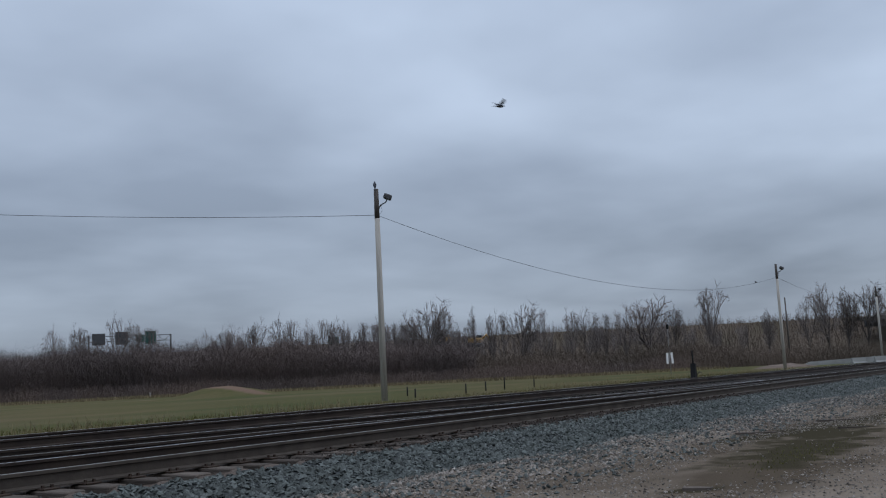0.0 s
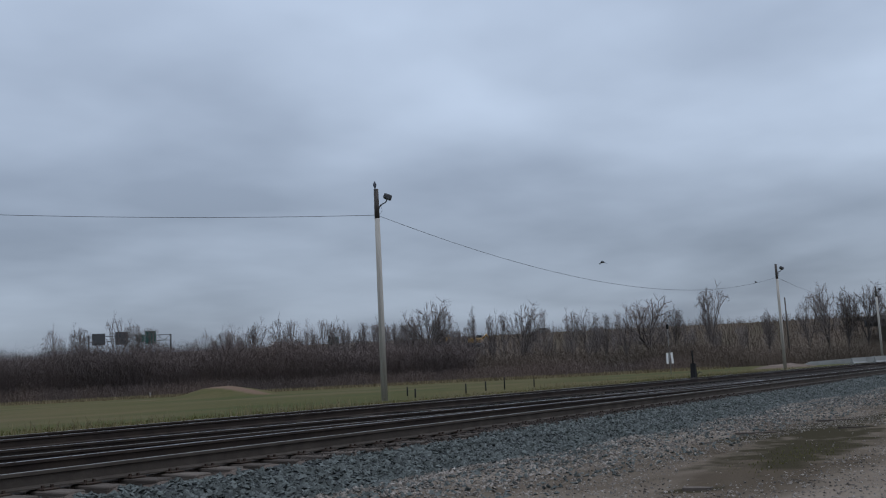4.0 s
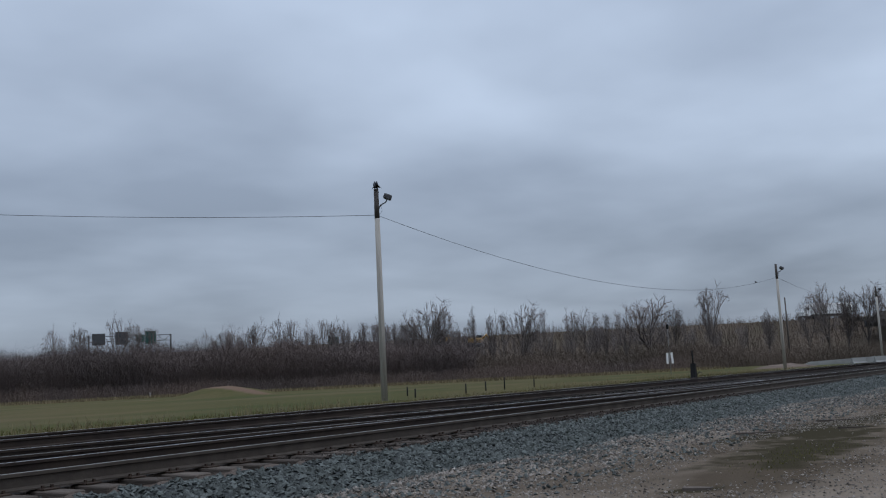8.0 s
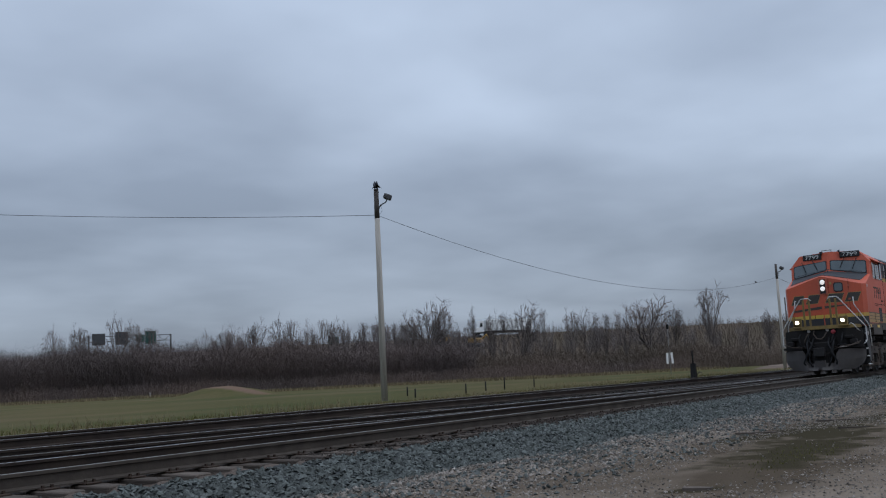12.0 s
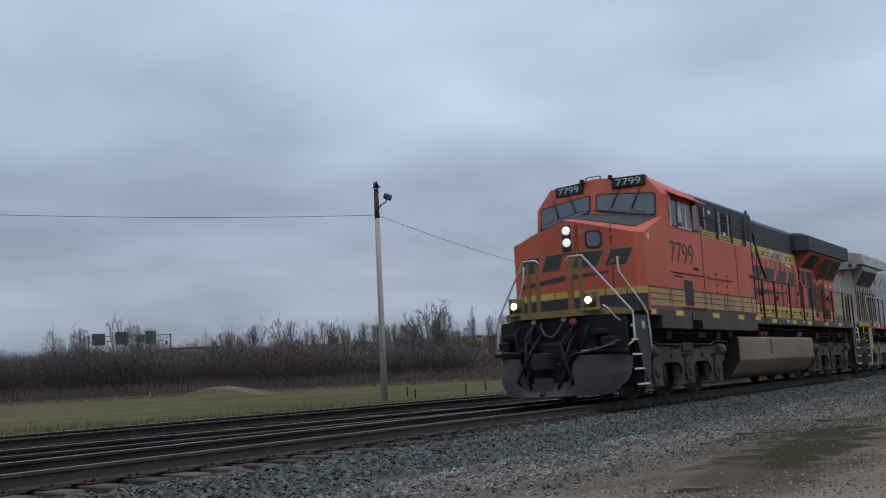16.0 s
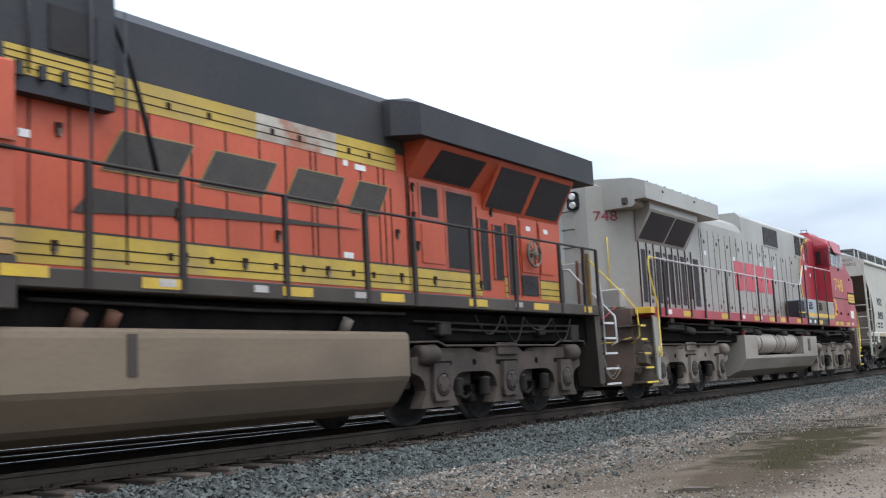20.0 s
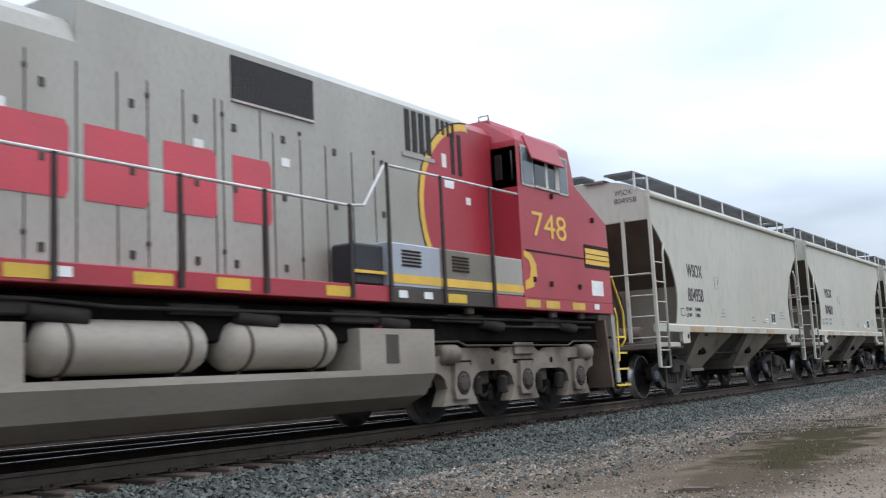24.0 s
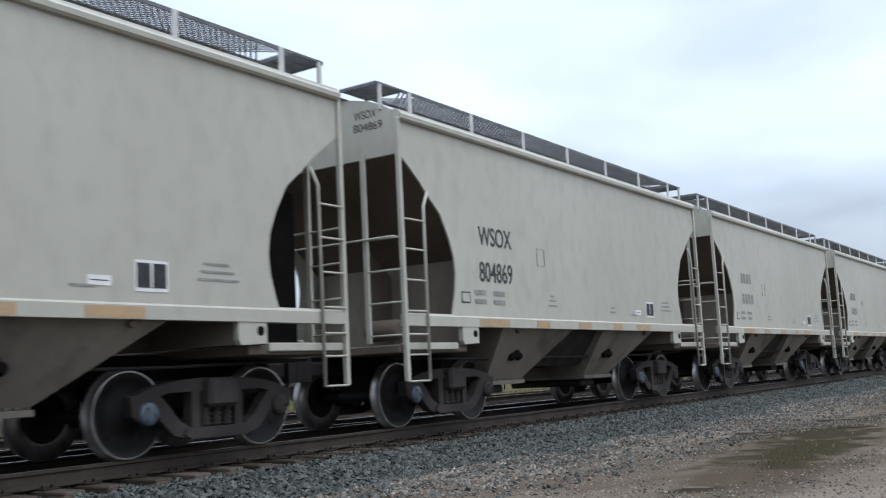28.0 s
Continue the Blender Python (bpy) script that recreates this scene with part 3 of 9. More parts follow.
bm = bmesh.new()
bmesh.ops.create_grid(bm, x_segments=24, y_segments=10, size=1)
for v in bm.verts:
    q = max(0.0, 1 - v.co.x ** 2 - v.co.y ** 2)
    v.co = Vector((v.co.x * 5.0, v.co.y * 2.5, 0.6 * q ** 0.8 * (1 + 0.35 * noise.noise(v.co * 3)) - 0.1))
mesh_thing("earth_mound", bm, M_HEAP, "low mound of reddish-brown earth at the field's end", "mound", at=Matrix.Translation(plan(40.5, 120, -0.45)) @ pose(0, 0, 0, 0, 0, -33.9))


# ---------------------------------------------------------------- bare trees
def grow(seed, tall, wide, bole, limbs, angle):
    """Bare tree: a bole that forks into rising limbs, which fork on into fine twigs."""
    rnd = random.Random(seed)
    wood, twig = ([], []), ([], [])

    def stick(store, p, q, r0, r1, sides):
        vs, fs = store
        d = (q - p).normalized()
        u = d.orthogonal().normalized()
        w = d.cross(u)
        k = len(vs)
        for c, r in ((p, r0), (q, r1)):
            for i in range(sides):
                a = 2 * math.pi * i / sides
                vs.append(c + (u * math.cos(a) + w * math.sin(a)) * r)
        for i in range(sides):
            n = (i + 1) % sides
            fs.append((k + i, k + n, k + sides + n, k + sides + i))

    def shoot(p, q, r):
        vs, fs = twig
        a = rnd.uniform(0, 3.14)
        w = Vector((math.cos(a), math.sin(a), 0)) * r
        vs.extend((p - w, p + w, q))
        fs.append((len(vs) - 3, len(vs) - 2, len(vs) - 1))

    def turned(d, degrees):
        side = d.orthogonal().normalized()
        side.rotate(Matrix.Rotation(rnd.uniform(0, 6.283), 3, d))
        a = radians(degrees)
        return (d * math.cos(a) + side * math.sin(a)).normalized()

    def branch(p, d, length, r, level):
        steps = (4, 4, 3, 3, 1)[level]
        pts, dirs = [p], [d]
        for _ in range(steps):
            d = (d + Vector((rnd.gauss(0, 0.10), rnd.gauss(0, 0.10), rnd.gauss(0.03, 0.06)))).normalized()
            p = p + d * length / steps
            pts.append(p)
            dirs.append(d)
        for k in range(steps):
            stick(wood if level < 3 else twig, pts[k], pts[k + 1], r * (1 - 0.4 * k / steps), r * (1 - 0.4 * (k + 1) / steps), (8, 6, 4, 3, 3)[level])
        if level == 4:
            for _ in range(13):
                k = rnd.randint(1, steps)
                a = pts[k - 1].lerp(pts[k], rnd.random())
                shoot(a, a + (turned(dirs[k], rnd.uniform(20, 75)) + Vector((0, 0, 0.05))) * length * rnd.uniform(0.4, 0.85), 0.009)
            return
        tips = limbs if level == 0 else 2
        for _ in range(tips):
            branch(p, turned(d, angle * rnd.uniform(0.5, 1.25)), length * rnd.uniform(0.66, 0.92) * (1.35 if level == 0 else 1), r * (0.66 if tips < 3 else 0.55), level + 1)
        for _ in range((0, 3, 2, 3)[level]):
            k = rnd.randint(1, steps)
            branch(pts[k], turned(dirs[k], angle * rnd.uniform(1.0, 1.7)), length * rnd.uniform(0.45, 0.75), r * 0.46, level + 1)
    branch(Vector((0, 0, -0.3)), Vector((0, 0, 1)), tall * bole, tall * 0.022, 0)
    zs = sorted(v.z for v in twig[0])[int(len(twig[0]) * 0.993)]
    ws = sorted(math.hypot(v.x, v.y) for v in twig[0])
    k, m = tall / zs, wide / 2 / ws[int(len(ws) * 0.97)]
    for store in (wood, twig):
        for v in store[0]:
            f = min(1.0, max(0.0, v.z / (tall * bole)))
            v.x, v.y, v.z = v.x * (1 + (m - 1) * f), v.y * (1 + (m - 1) * f), v.z * k
            # round the crown off: no spike far above or beside the dome
            r = math.hypot(v.x, v.y) * 2 / wide
            top = tall * (1.0 - 0.30 * min(r, 1.0) ** 2)
            if v.z > 0.86 * top > 0.5 * tall * bole:
                v.z = 0.86 * top + (v.z - 0.86 * top) * 0.45
            if r > 0.9:
                v.x, v.y = v.x * (0.9 + (r - 0.9) * 0.4) / r, v.y * (0.9 + (r - 0.9) * 0.4) / r
    zs = sorted(v.z for v in twig[0])[int(len(twig[0]) * 0.993)]
    for store in (wood, twig):
        for v in store[0]:
            v.z *= tall / zs
    return wood, twig


TREE_MESHES = []
for seed, wide, bole, limbs, angle in ((11, 7.0, 0.30, 4, 34), (12, 4.8, 0.26, 4, 26), (13, 8.4, 0.24, 5, 38), (14, 3.6, 0.34, 3, 22), (15, 8.8, 0.18, 5, 36), (16, 5.6, 0.30, 4, 28), (17, 3.0, 0.40, 3, 20)):
    wood, twig = grow(seed, 10.0, wide, bole, limbs, angle)
    TREE_MESHES.append((from_arrays("trunk", *wood, M_BARK), from_arrays("crown", *twig, M_TWIG)))


def tree(kind, u, d, tall, turn, wide=1.0, z=-0.6, label="bare grey-brown winter tree in the brush", group="trees of the wood"):
    t = thing("tree", label, "tree", group=group, at=Matrix.Translation(plan(u, d, z)) @ pose(0, 0, 0, 0, 0, turn))
    k = tall / 10.0
    for name, me in zip(("trunk", "crown"), TREE_MESHES[kind]):
        ob = new(name, me)
        ob.parent = t
        ob.scale = (k * wide, k * wide, k)
    return t


# single trees that stand out against the sky: kind, right, height, width
rt = random.Random(21)
WOOD_TREES = [(5, -77.4, 14.0, 0.8), (1, -73.9, 14.4, 0.9), (6, -71.6, 14.0, 1.0), (5, -65.8, 16.0, 0.8), (1, -61.6, 14.5, 0.9), (3, -58.2, 13.4, 1.0), (5, -48.1, 12.0, 0.8), (1, -43.8, 12.5, 0.8),
              (0, -42.6, 13.1, 0.8), (1, -38.1, 13.8, 0.9), (5, -33.3, 14.2, 0.8), (3, -30.6, 13.5, 1.0), (6, -27.4, 13.5, 1.1), (3, -25.0, 13.5, 1.0), (1, -22.1, 12.9, 0.7), (6, -19.4, 12.8, 1.2),
              (3, -16.8, 12.4, 1.0), (1, -14.0, 12.8, 0.8), (3, -10.1, 12.0, 1.0), (1, -7.4, 13.1, 0.8)]
FIELD_TREES = [(2, -3.6, 15.3, 0.95), (5, -0.3, 13.6, 0.8), (6, 5.6, 14.0, 1.1), (1, 8.6, 12.5, 0.7), (3, 10.2, 12.2, 1.0), (2, 14.4, 13.9, 0.75), (3, 18.7, 12.8, 0.9), (1, 23.1, 12.2, 0.8),
               (0, 26.3, 12.3, 0.95), (3, 30.3, 11.4, 1.0), (0, 33.4, 12.7, 0.75), (4, 38.6, 13.7, 0.95), (1, 42.8, 11.9, 0.9), (1, 50.7, 15.6, 1.0), (5, 49.4, 11.2, 0.7), (4, 60.8, 10.2, 0.5),
               (0, 67.7, 12.3, 0.75), (2, 72.3, 14.6, 0.75), (4, 75.6, 13.3, 0.65), (2, 79.4, 14.3, 0.8), (0, 84.0, 14.2, 0.9), (4, 90.0, 14.0, 1.0)]
for rows, out in ((WOOD_TREES, 196), (FIELD_TREES, 188)):
    for kind, u, tall, wide in rows:
        tree(kind, u, out + rt.uniform(-2, 2), tall, rt.uniform(0, 360), wide)
for i in range(124):
    u = -114 + 118 * (i + rt.random()) / 124
    d = rt.uniform(184, 230)
    base = 10.6 if u < -80 else 11.6 if u < -44 else 12.6
    tree(rt.choice((1, 3, 3, 5, 6, 6)), u, d, base * rt.uniform(0.72, 1.0) * d / 200, rt.uniform(0, 360), rt.uniform(0.7, 1.0))
for i in range(36):
    u = 0 + 62 * ((i + rt.random()) / 36) ** 1.25
    d = rt.uniform(194, 230)
    tree(rt.choice((1, 3, 5, 6)), u, d, (11.6 - 0.04 * u) * rt.uniform(0.7, 1.0) * d / 205, rt.uniform(0, 360), rt.uniform(0.7, 1.0))


def thicket(name, label, count, region, tall, seed, material=M_BRUSH, thin=0.03, zbase=-0.6):
    """Tangled stems and twigs as one object."""
    rnd = random.Random(seed)
    vs, fs = [], []

    def blade(p, q, r):
        k = len(vs)
        a = rnd.uniform(-0.9, 0.9)
        w = Vector((SIDE.x * math.cos(a) + AHEAD.x * math.sin(a), SIDE.y * math.cos(a) + AHEAD.y * math.sin(a), rnd.uniform(-0.3, 0.3))) * r
        vs.extend((p + w, p - w, q))
        fs.append((k, k + 1, k + 2))
    for _ in range(count):
        u, d = region(rnd)
        z0 = zbase(u, d) if callable(zbase) else zbase
        clump = 0.86 + 0.30 * noise.noise((u * 0.12, d * 0.07, seed)) + 0.2 * noise.noise((u * 0.4, d * 0.2, seed))
        h = (tall(u) if callable(tall) else tall) * rnd.uniform(0.5, 1.0) * clump
        p = plan(u, d, z0)
        tip = p + Vector((rnd.gauss(0, 0.24) * h, rnd.gauss(0, 0.24) * h, h))
        blade(p, tip, thin * rnd.uniform(0.7, 1.6))
        for _k in range(6):
            a = p.lerp(tip, rnd.uniform(0.2, 0.95))
            l = h * rnd.uniform(0.12, 0.34)
            blade(a, a + Vector((rnd.gauss(0, 0.75) * l, rnd.gauss(0, 0.75) * l, l * rnd.uniform(0.0, 0.9))), thin * 0.75)
    return tagged(new(name, from_arrays(name, vs, fs, material)), label, "brush", kind="stuff")


def bank_z(u, d):
    d0 = 268 + (u < 20) * (20 - u) * 0.12
    t = (d - d0 + 34) / 27.0
    return -0.7 if t < 0 else -0.7 + min(1, t) * 11.0


def wood_height(u):
    """The wood sinks towards the highway bank."""
    return 10.9 if u < -62 else 10.9 - 2.3 * (u + 62) / 52 if u < -10 else 8.6 - 0.1 * (u + 10)


thicket("brush", "dense leafless purple-brown brush along the edge of the field", 100000, lambda r: (r.uniform(-122, 4), 172 + 40 * r.random() ** 1.2), wood_height, 31, thin=0.027)
thicket("field_edge_brush", "thin leafless brown brush before the highway bank", 26000, lambda r: (r.uniform(-4, 52), 174 + 40 * r.random() ** 1.2), 5.6, 35, M_BROWNBRUSH, thin=0.026)
thicket("low_brush", "low reddish-brown brush at the field's edge", 22000, lambda r: (r.uniform(-110, 40), 165 + 16 * r.random()), 3.0, 32, M_REDBRUSH, thin=0.026)
thicket("bank_brush", "thin bare brush on the highway bank", 30000, lambda r: (r.uniform(-140, 120), r.uniform(232, 262)), 2.6, 33, M_BROWNBRUSH, thin=0.034, zbase=bank_z)
thicket("right_brush", "bare brush between the field and the bank", 16000, lambda r: (r.uniform(40, 100), r.uniform(168, 215)), 4.0, 34, M_BROWNBRUSH, thin=0.028)

# ---------------------------------------------------------------- grasses
def grass(name, label, count, region, tall, seed, material, wide=0.006):
    rnd = random.Random(seed)
    vs, fs = [], []
    for _ in range(count):
        x, y = region(rnd)
        z = ground_height(x, y) if y > 10.4 or y < -2 else bed_z(x, y)
        h = tall * rnd.uniform(0.4, 1.1)
        a = rnd.uniform(0, 6.3)
        c, s = math.cos(a) * wide, math.sin(a) * wide
        lx, ly = rnd.gauss(0, 0.22) * h, rnd.gauss(0, 0.22) * h
        k = len(vs)
        vs += [(x - c, y - s, z - 0.02), (x + c, y + s, z - 0.02), (x + lx * 0.4 - c * 0.7, y + ly * 0.4 - s * 0.7, z + h * 0.6), (x + lx * 0.4 + c * 0.7, y + ly * 0.4 + s * 0.7, z + h * 0.6), (x + lx, y + ly, z + h)]
        fs += [(k, k + 1, k + 3, k + 2), (k + 2, k + 3, k + 4)]
    return tagged(new(name, from_arrays(name, vs, fs, material)), label, "grass", kind="stuff")


def verge(r):
    while True:
        x, y = 14 + 76 * r.random() ** 1.1, 11.2 + 7 * r.random() ** 1.3
        if noise.noise((x * 0.16, y * 0.25, 2.0)) > 0.22 - 0.3 * r.random():
            return x, y


grass("dry_grass", "tall dry tan grass along the far side of the tracks", 5000, verge, 0.46, 41, M_DRYGRASS, 0.008)
grass("verge_grass", "short green and tan verge grass", 22000, lambda r: (14 + 76 * r.random() ** 1.1, 11 + 8 * r.random() ** 1.4), 0.10, 42, M_GREENGRASS, 0.014)
grass("yard_weeds", "sparse low weeds in the wet gravel", 520, lambda r: (r.gauss(12.4, 1.0), r.gauss(-5.50, 0.22)), 0.03, 45, M_GREENGRASS, 0.004)


# ---------------------------------------------------------------- poles and cables
def margin(r):
    p = plan(r.uniform(-95, 40), r.uniform(140, 168))
    return p.x, p.y


grass("margin_grass", "tan dead grass along the edge of the wood", 14000, margin, 0.5, 46, M_DRYGRASS, 0.05)


def utility_pole(x, y, tall, lamp_turn, label):
    base = ground_height(x, y)
    t = thing("utility_pole", label, "utility pole", group="poles along the track", at=pose(x, y, base - 0.1))
    bm = bmesh.new()
    cyl(bm, (0, 0, -0.4), (0, 0, tall * 0.86), 0.165, 14, 0.125)
    part("pole", bm, M_POLE, t)
    bm = bmesh.new()
    cyl(bm, (0, 0, tall * 0.86), (0, 0, tall), 0.127, 14, 0.115)
    part("pole_top", bm, M_POLETOP, t, "dark weathered pole top")
    a = radians(lamp_turn)
    c, s = math.cos(a), math.sin(a)
    bm = bmesh.new()
    pipe(bm, [(0.1 * c, 0.1 * s, tall - 0.98), (0.22 * c, 0.22 * s, tall - 0.78), (0.42 * c, 0.42 * s, tall - 0.70), (0.5 * c, 0.5 * s, tall - 0.62), (0.5 * c, 0.5 * s, tall - 0.5)], 0.028)
    part("lamp_arm", bm, M_DARK, t)
    bm = bmesh.new()
    box(bm, (0.36, -0.16, tall - 0.52), (0.76, 0.16, tall - 0.26), 0.04)
    bmesh.ops.rotate(bm, verts=bm.verts, cent=(0.5, 0, tall - 0.4), matrix=Matrix.Rotation(radians(22), 3, "Y"))
    bmesh.ops.rotate(bm, verts=bm.verts, cent=(0, 0, 0), matrix=Matrix.Rotation(a, 3, "Z"))
    head = part("floodlight", bm, M_DARK, t, "dark box-shaped floodlight")
    bm = bmesh.new()
    cyl(bm, (0.14, 0, tall - 1.36), (0.14, 0, tall - 1.28), 0.045, 8)
    cyl(bm, (0.08, 0, tall - 1.32), (0.2, 0, tall - 1.32), 0.02, 6)
    part("insulator", bm, M_SIGNBACK, t)
    bm = bmesh.new()
    pipe(bm, [(0.13 * c, 0.13 * s, tall - 1.25), (0.26 * c, 0.26 * s, tall - 1.1), (0.22 * c, 0.22 * s, tall - 0.85), (0.34 * c, 0.34 * s, tall - 0.74)], 0.009, 5)
    part("lamp_cable", bm, M_WIRE, t)
    return Vector((x, y, base - 0.1 + tall - 1.3))


P1 = utility_pole(38.17, 20.65, 10.48, -56, "tall grey wooden pole with a floodlight near its top")
P2 = utility_pole(100.3, 18.6, 10.56, -56, "grey wooden pole with a floodlight further along the track")
P3 = utility_pole(147.0, 18.1, 10.45, -56, "distant grey wooden pole beside the track")
ob = thing("short_pole", "plain dark wooden pole behind the floodlight pole", "utility pole", at=Matrix.Translation(plan(63.75, 186, -0.5)))
bm = bmesh.new()
cyl(bm, (0, 0, -0.3), (0, 0, 12.6), 0.17, 10, 0.12)
part("pole", bm, M_POLETOP, ob)


def cable(a, b, sag, label):
    bm = bmesh.new()
    pts = []
    for i in range(33):
        t = i / 32
        p = a.lerp(b, t)
        pts.append(p - Vector((0, 0, 4 * sag * t * (1 - t))))
    pipe(bm, pts, 0.012, 5)
    return mesh_thing("overhead_cable", bm, M_WIRE, label, "cable", group="overhead cables")


cable(P1, P2, 2.35, "thin dark overhead cable sagging between two poles")
cable(P2, P3, 1.2, "thin dark overhead cable between distant poles")
cable(P1, Vector((-3.0, 66.0, 14.5)), 1.45, "thin dark overhead cable running out from the pole")

# ---------------------------------------------------------------- trackside signs, stakes and switch stand
t = thing("switch_stand", "dark iron switch stand with an upright target rod", "switch stand", at=pose(49.5, 9.34, -0.25))
bm = bmesh.new()
prism(bm, [(-0.24, 0), (0.24, 0), (0.15, 0.45), (0.07, 0.95), (-0.07, 0.95), (-0.15, 0.45)], -0.12, 0.12, "y")
part("stand", bm, M_BLACKIRON, t)
bm = bmesh.new()
cyl(bm, (0, 0, 0.75), (0, 0, 1.62), 0.04, 8)
part("rod", bm, M_BLACKIRON, t)
bm = bmesh.new()
box(bm, (-0.02, -0.06, 1.3), (0.02, 0.06, 1.6), 0.006)
part("target", bm, M_SPIKE, t)
bm = bmesh.new()
box(bm, (-0.5, -0.3, -0.02), (0.5, 0.3, 0.02), 0.005)
part("base_plate", bm, M_SPIKE, t)
bm = bmesh.new()
pipe(bm, [(0.1, -0.1, 0.35), (0.3, -0.2, 0.5), (0.42, -0.25, 0.45)], 0.02)
part("lever", bm, M_BLACKIRON, t)

t = thing("marker_sign", "pair of narrow white trackside plates on one post", "sign", at=Matrix.Translation(plan(22.5, 101.2, -0.5)) @ pose(0, 0, 0, 0, -2, -33.9))
bm = bmesh.new()
cyl(bm, (0, 0, -0.2), (0, 0, 2.35), 0.04, 8)
part("post", bm, M_SIGNBACK, t)
for w, lean in ((-0.29, 4), (0.29, -3)):
    bm = bmesh.new()
    box(bm, (-0.13, -0.06, -0.55), (0.13, -0.04, 0.55), 0.006)
    part("plate", bm, M_WHITE, t, "plain white plate", at=pose(w, 0, 1.82, 0, lean, 0))

for i, (x, y, h) in enumerate(((41.6, 21.3, 0.45), (45.4, 24.6, 0.5), (47.0, 21.7, 0.55), (50.9, 22.8, 0.55), (52.1, 22.2, 0.75), (56.5, 22.6, 0.5))):
    bm = bmesh.new()
    cyl(bm, (0, 0, -0.2), (0.01, 0, h), 0.045, 8, 0.04)
    mesh_thing("stake", bm, M_BLACKIRON, "short dark wooden stake in the grass", "stake", group="field stakes", at=pose(x, y, ground_height(x, y), 0, i % 3 - 1, 0))
bm = bmesh.new()
cyl(bm, (0, 0, -0.2), (0, 0, 0.9), 0.045, 8)
mesh_thing("stake", bm, M_POLE, "pale marker stake at the edge of the wood", "stake", at=Matrix.Translation(plan(-44.5, 148, -0.5)))


t = thing("signal_mast", "slender grey mast with a small black signal head", "signal", at=Matrix.Translation(plan(26.65, 120, -0.5)))
bm = bmesh.new()
cyl(bm, (0, 0, -0.2), (0, 0, 5.45), 0.035, 8, 0.025)
part("mast", bm, M_SIGNBACK, t)
bm = bmesh.new()
box(bm, (-0.13, -0.13, 5.42), (0.13, 0.13, 6.0), 0.04)
part("signal_head", bm, M_BLACKIRON, t)


# sign gantry over the highway
g = thing("sign_gantry", "steel sign gantry over the highway with green panels", "sign gantry", at=Matrix.Translation(plan(-92.8, 290, 10.6)) @ pose(0, 0, 0, 0, 0, -33.9))
for x in (-11.5, 11.5):
    bm = bmesh.new()
    cyl(bm, (x, 0, -1), (x, 0, 6.4), 0.25, 10)
    part("column", bm, M_GANTRY, g)
for z in (4.6, 6.2):
    bm = bmesh.new()
    cyl(bm, (-11.5, 0, z), (11.5, 0, z), 0.10, 8)
    part("chord", bm, M_GANTRY, g)
bm = bmesh.new()
for i in range(12):
    cyl(bm, (-11.5 + 23 * i / 12, 0, 4.6 if i % 2 else 6.2), (-11.5 + 23 * (i + 1) / 12, 0, 6.2 if i % 2 else 4.6), 0.06, 6)
part("lattice", bm, M_GANTRY, g)
for x0, x1, z0, z1, m in ((-10.6, -7.0, 3.6, 7.0, M_GANTRY), (-4.2, -0.6, 3.6, 7.4, M_GANTRY), (1.6, 4.0, 4.2, 6.4, M_SIGNGREEN), (4.1, 7.2, 3.6, 7.4, M_SIGNGREEN)):
    bm = bmesh.new()
    box(bm, (x0, -0.35, z0), (x1, -0.25, z1), 0.02)
    part("panel", bm, m, g)


# ---------------------------------------------------------------- vehicles on the highway
def wheel_pair(parent, x, r, y=1.0):
    for s in (-y, y):
        bm = bmesh.new()
        lathe(bm, [(-0.12, r * 0.6), (-0.14, r), (0.14, r), (0.12, r * 0.6)], (x, s, r), "y", 16)
        part("wheel", bm, M_TYRE, parent)


def semi_truck():
    t = thing("semi_truck", "white box semi-trailer truck driving on the highway", "truck")
    bm = bmesh.new()
    prism(bm, [(-8.4, 0.9), (-6.0, 0.9), (-6.0, 3.9), (-7.0, 3.9), (-7.3, 2.2), (-8.4, 2.0)], -1.2, 1.2, "y")
    part("cab", bm, M_WHITE, t)
    bm = bmesh.new()
    box(bm, (-5.2, -1.28, 1.25), (8.4, 1.28, 4.1), 0.04)
    part("trailer", bm, M_WHITE, t)
    bm = bmesh.new()
    box(bm, (-8.0, -0.5, 0.6), (8.2, 0.5, 1.2), 0.03)
    part("chassis", bm, M_DARK, t)
    for s in (-1.215, 1.205):
        bm = bmesh.new()
        prism(bm, [(-7.15, 2.3), (-6.4, 2.3), (-6.4, 3.3), (-6.95, 3.3)], s, s + 0.01, "y")
        part("side_window", bm, M_GLASS_DARK, t)
    for x in (-7.6, -4.6, -3.4, 5.8, 7.0):
        wheel_pair(t, x, 0.5)
    return t


def small_vehicle(body, label, name="car", long=4.6):
    t = thing(name, label, "car", group="traffic")
    bm = bmesh.new()
    prism(bm, [(-long / 2, 0.35), (long / 2, 0.35), (long / 2, 0.95), (long * 0.36, 1.05), (long * 0.2, 1.5), (-long * 0.22, 1.5), (-long * 0.34, 1.0), (-long / 2, 0.85)], -0.88, 0.88, "y")
    part("body", bm, body, t)
    bm = bmesh.new()
    prism(bm, [(long * 0.33, 1.06), (long * 0.19, 1.44), (-long * 0.2, 1.44), (-long * 0.31, 1.04)], -0.886, 0.886, "y")
    part("windows", bm, M_GLASS_DARK, t)
    for x in (-long * 0.3, long * 0.3):
        wheel_pair(t, x, 0.33, 0.8)
    return t


TRUCK = semi_truck()
CAR_A = small_vehicle(M_WHITE, "white car driving on the highway")
CAR_B = small_vehicle(M_SIGNBACK, "grey car driving on the highway")

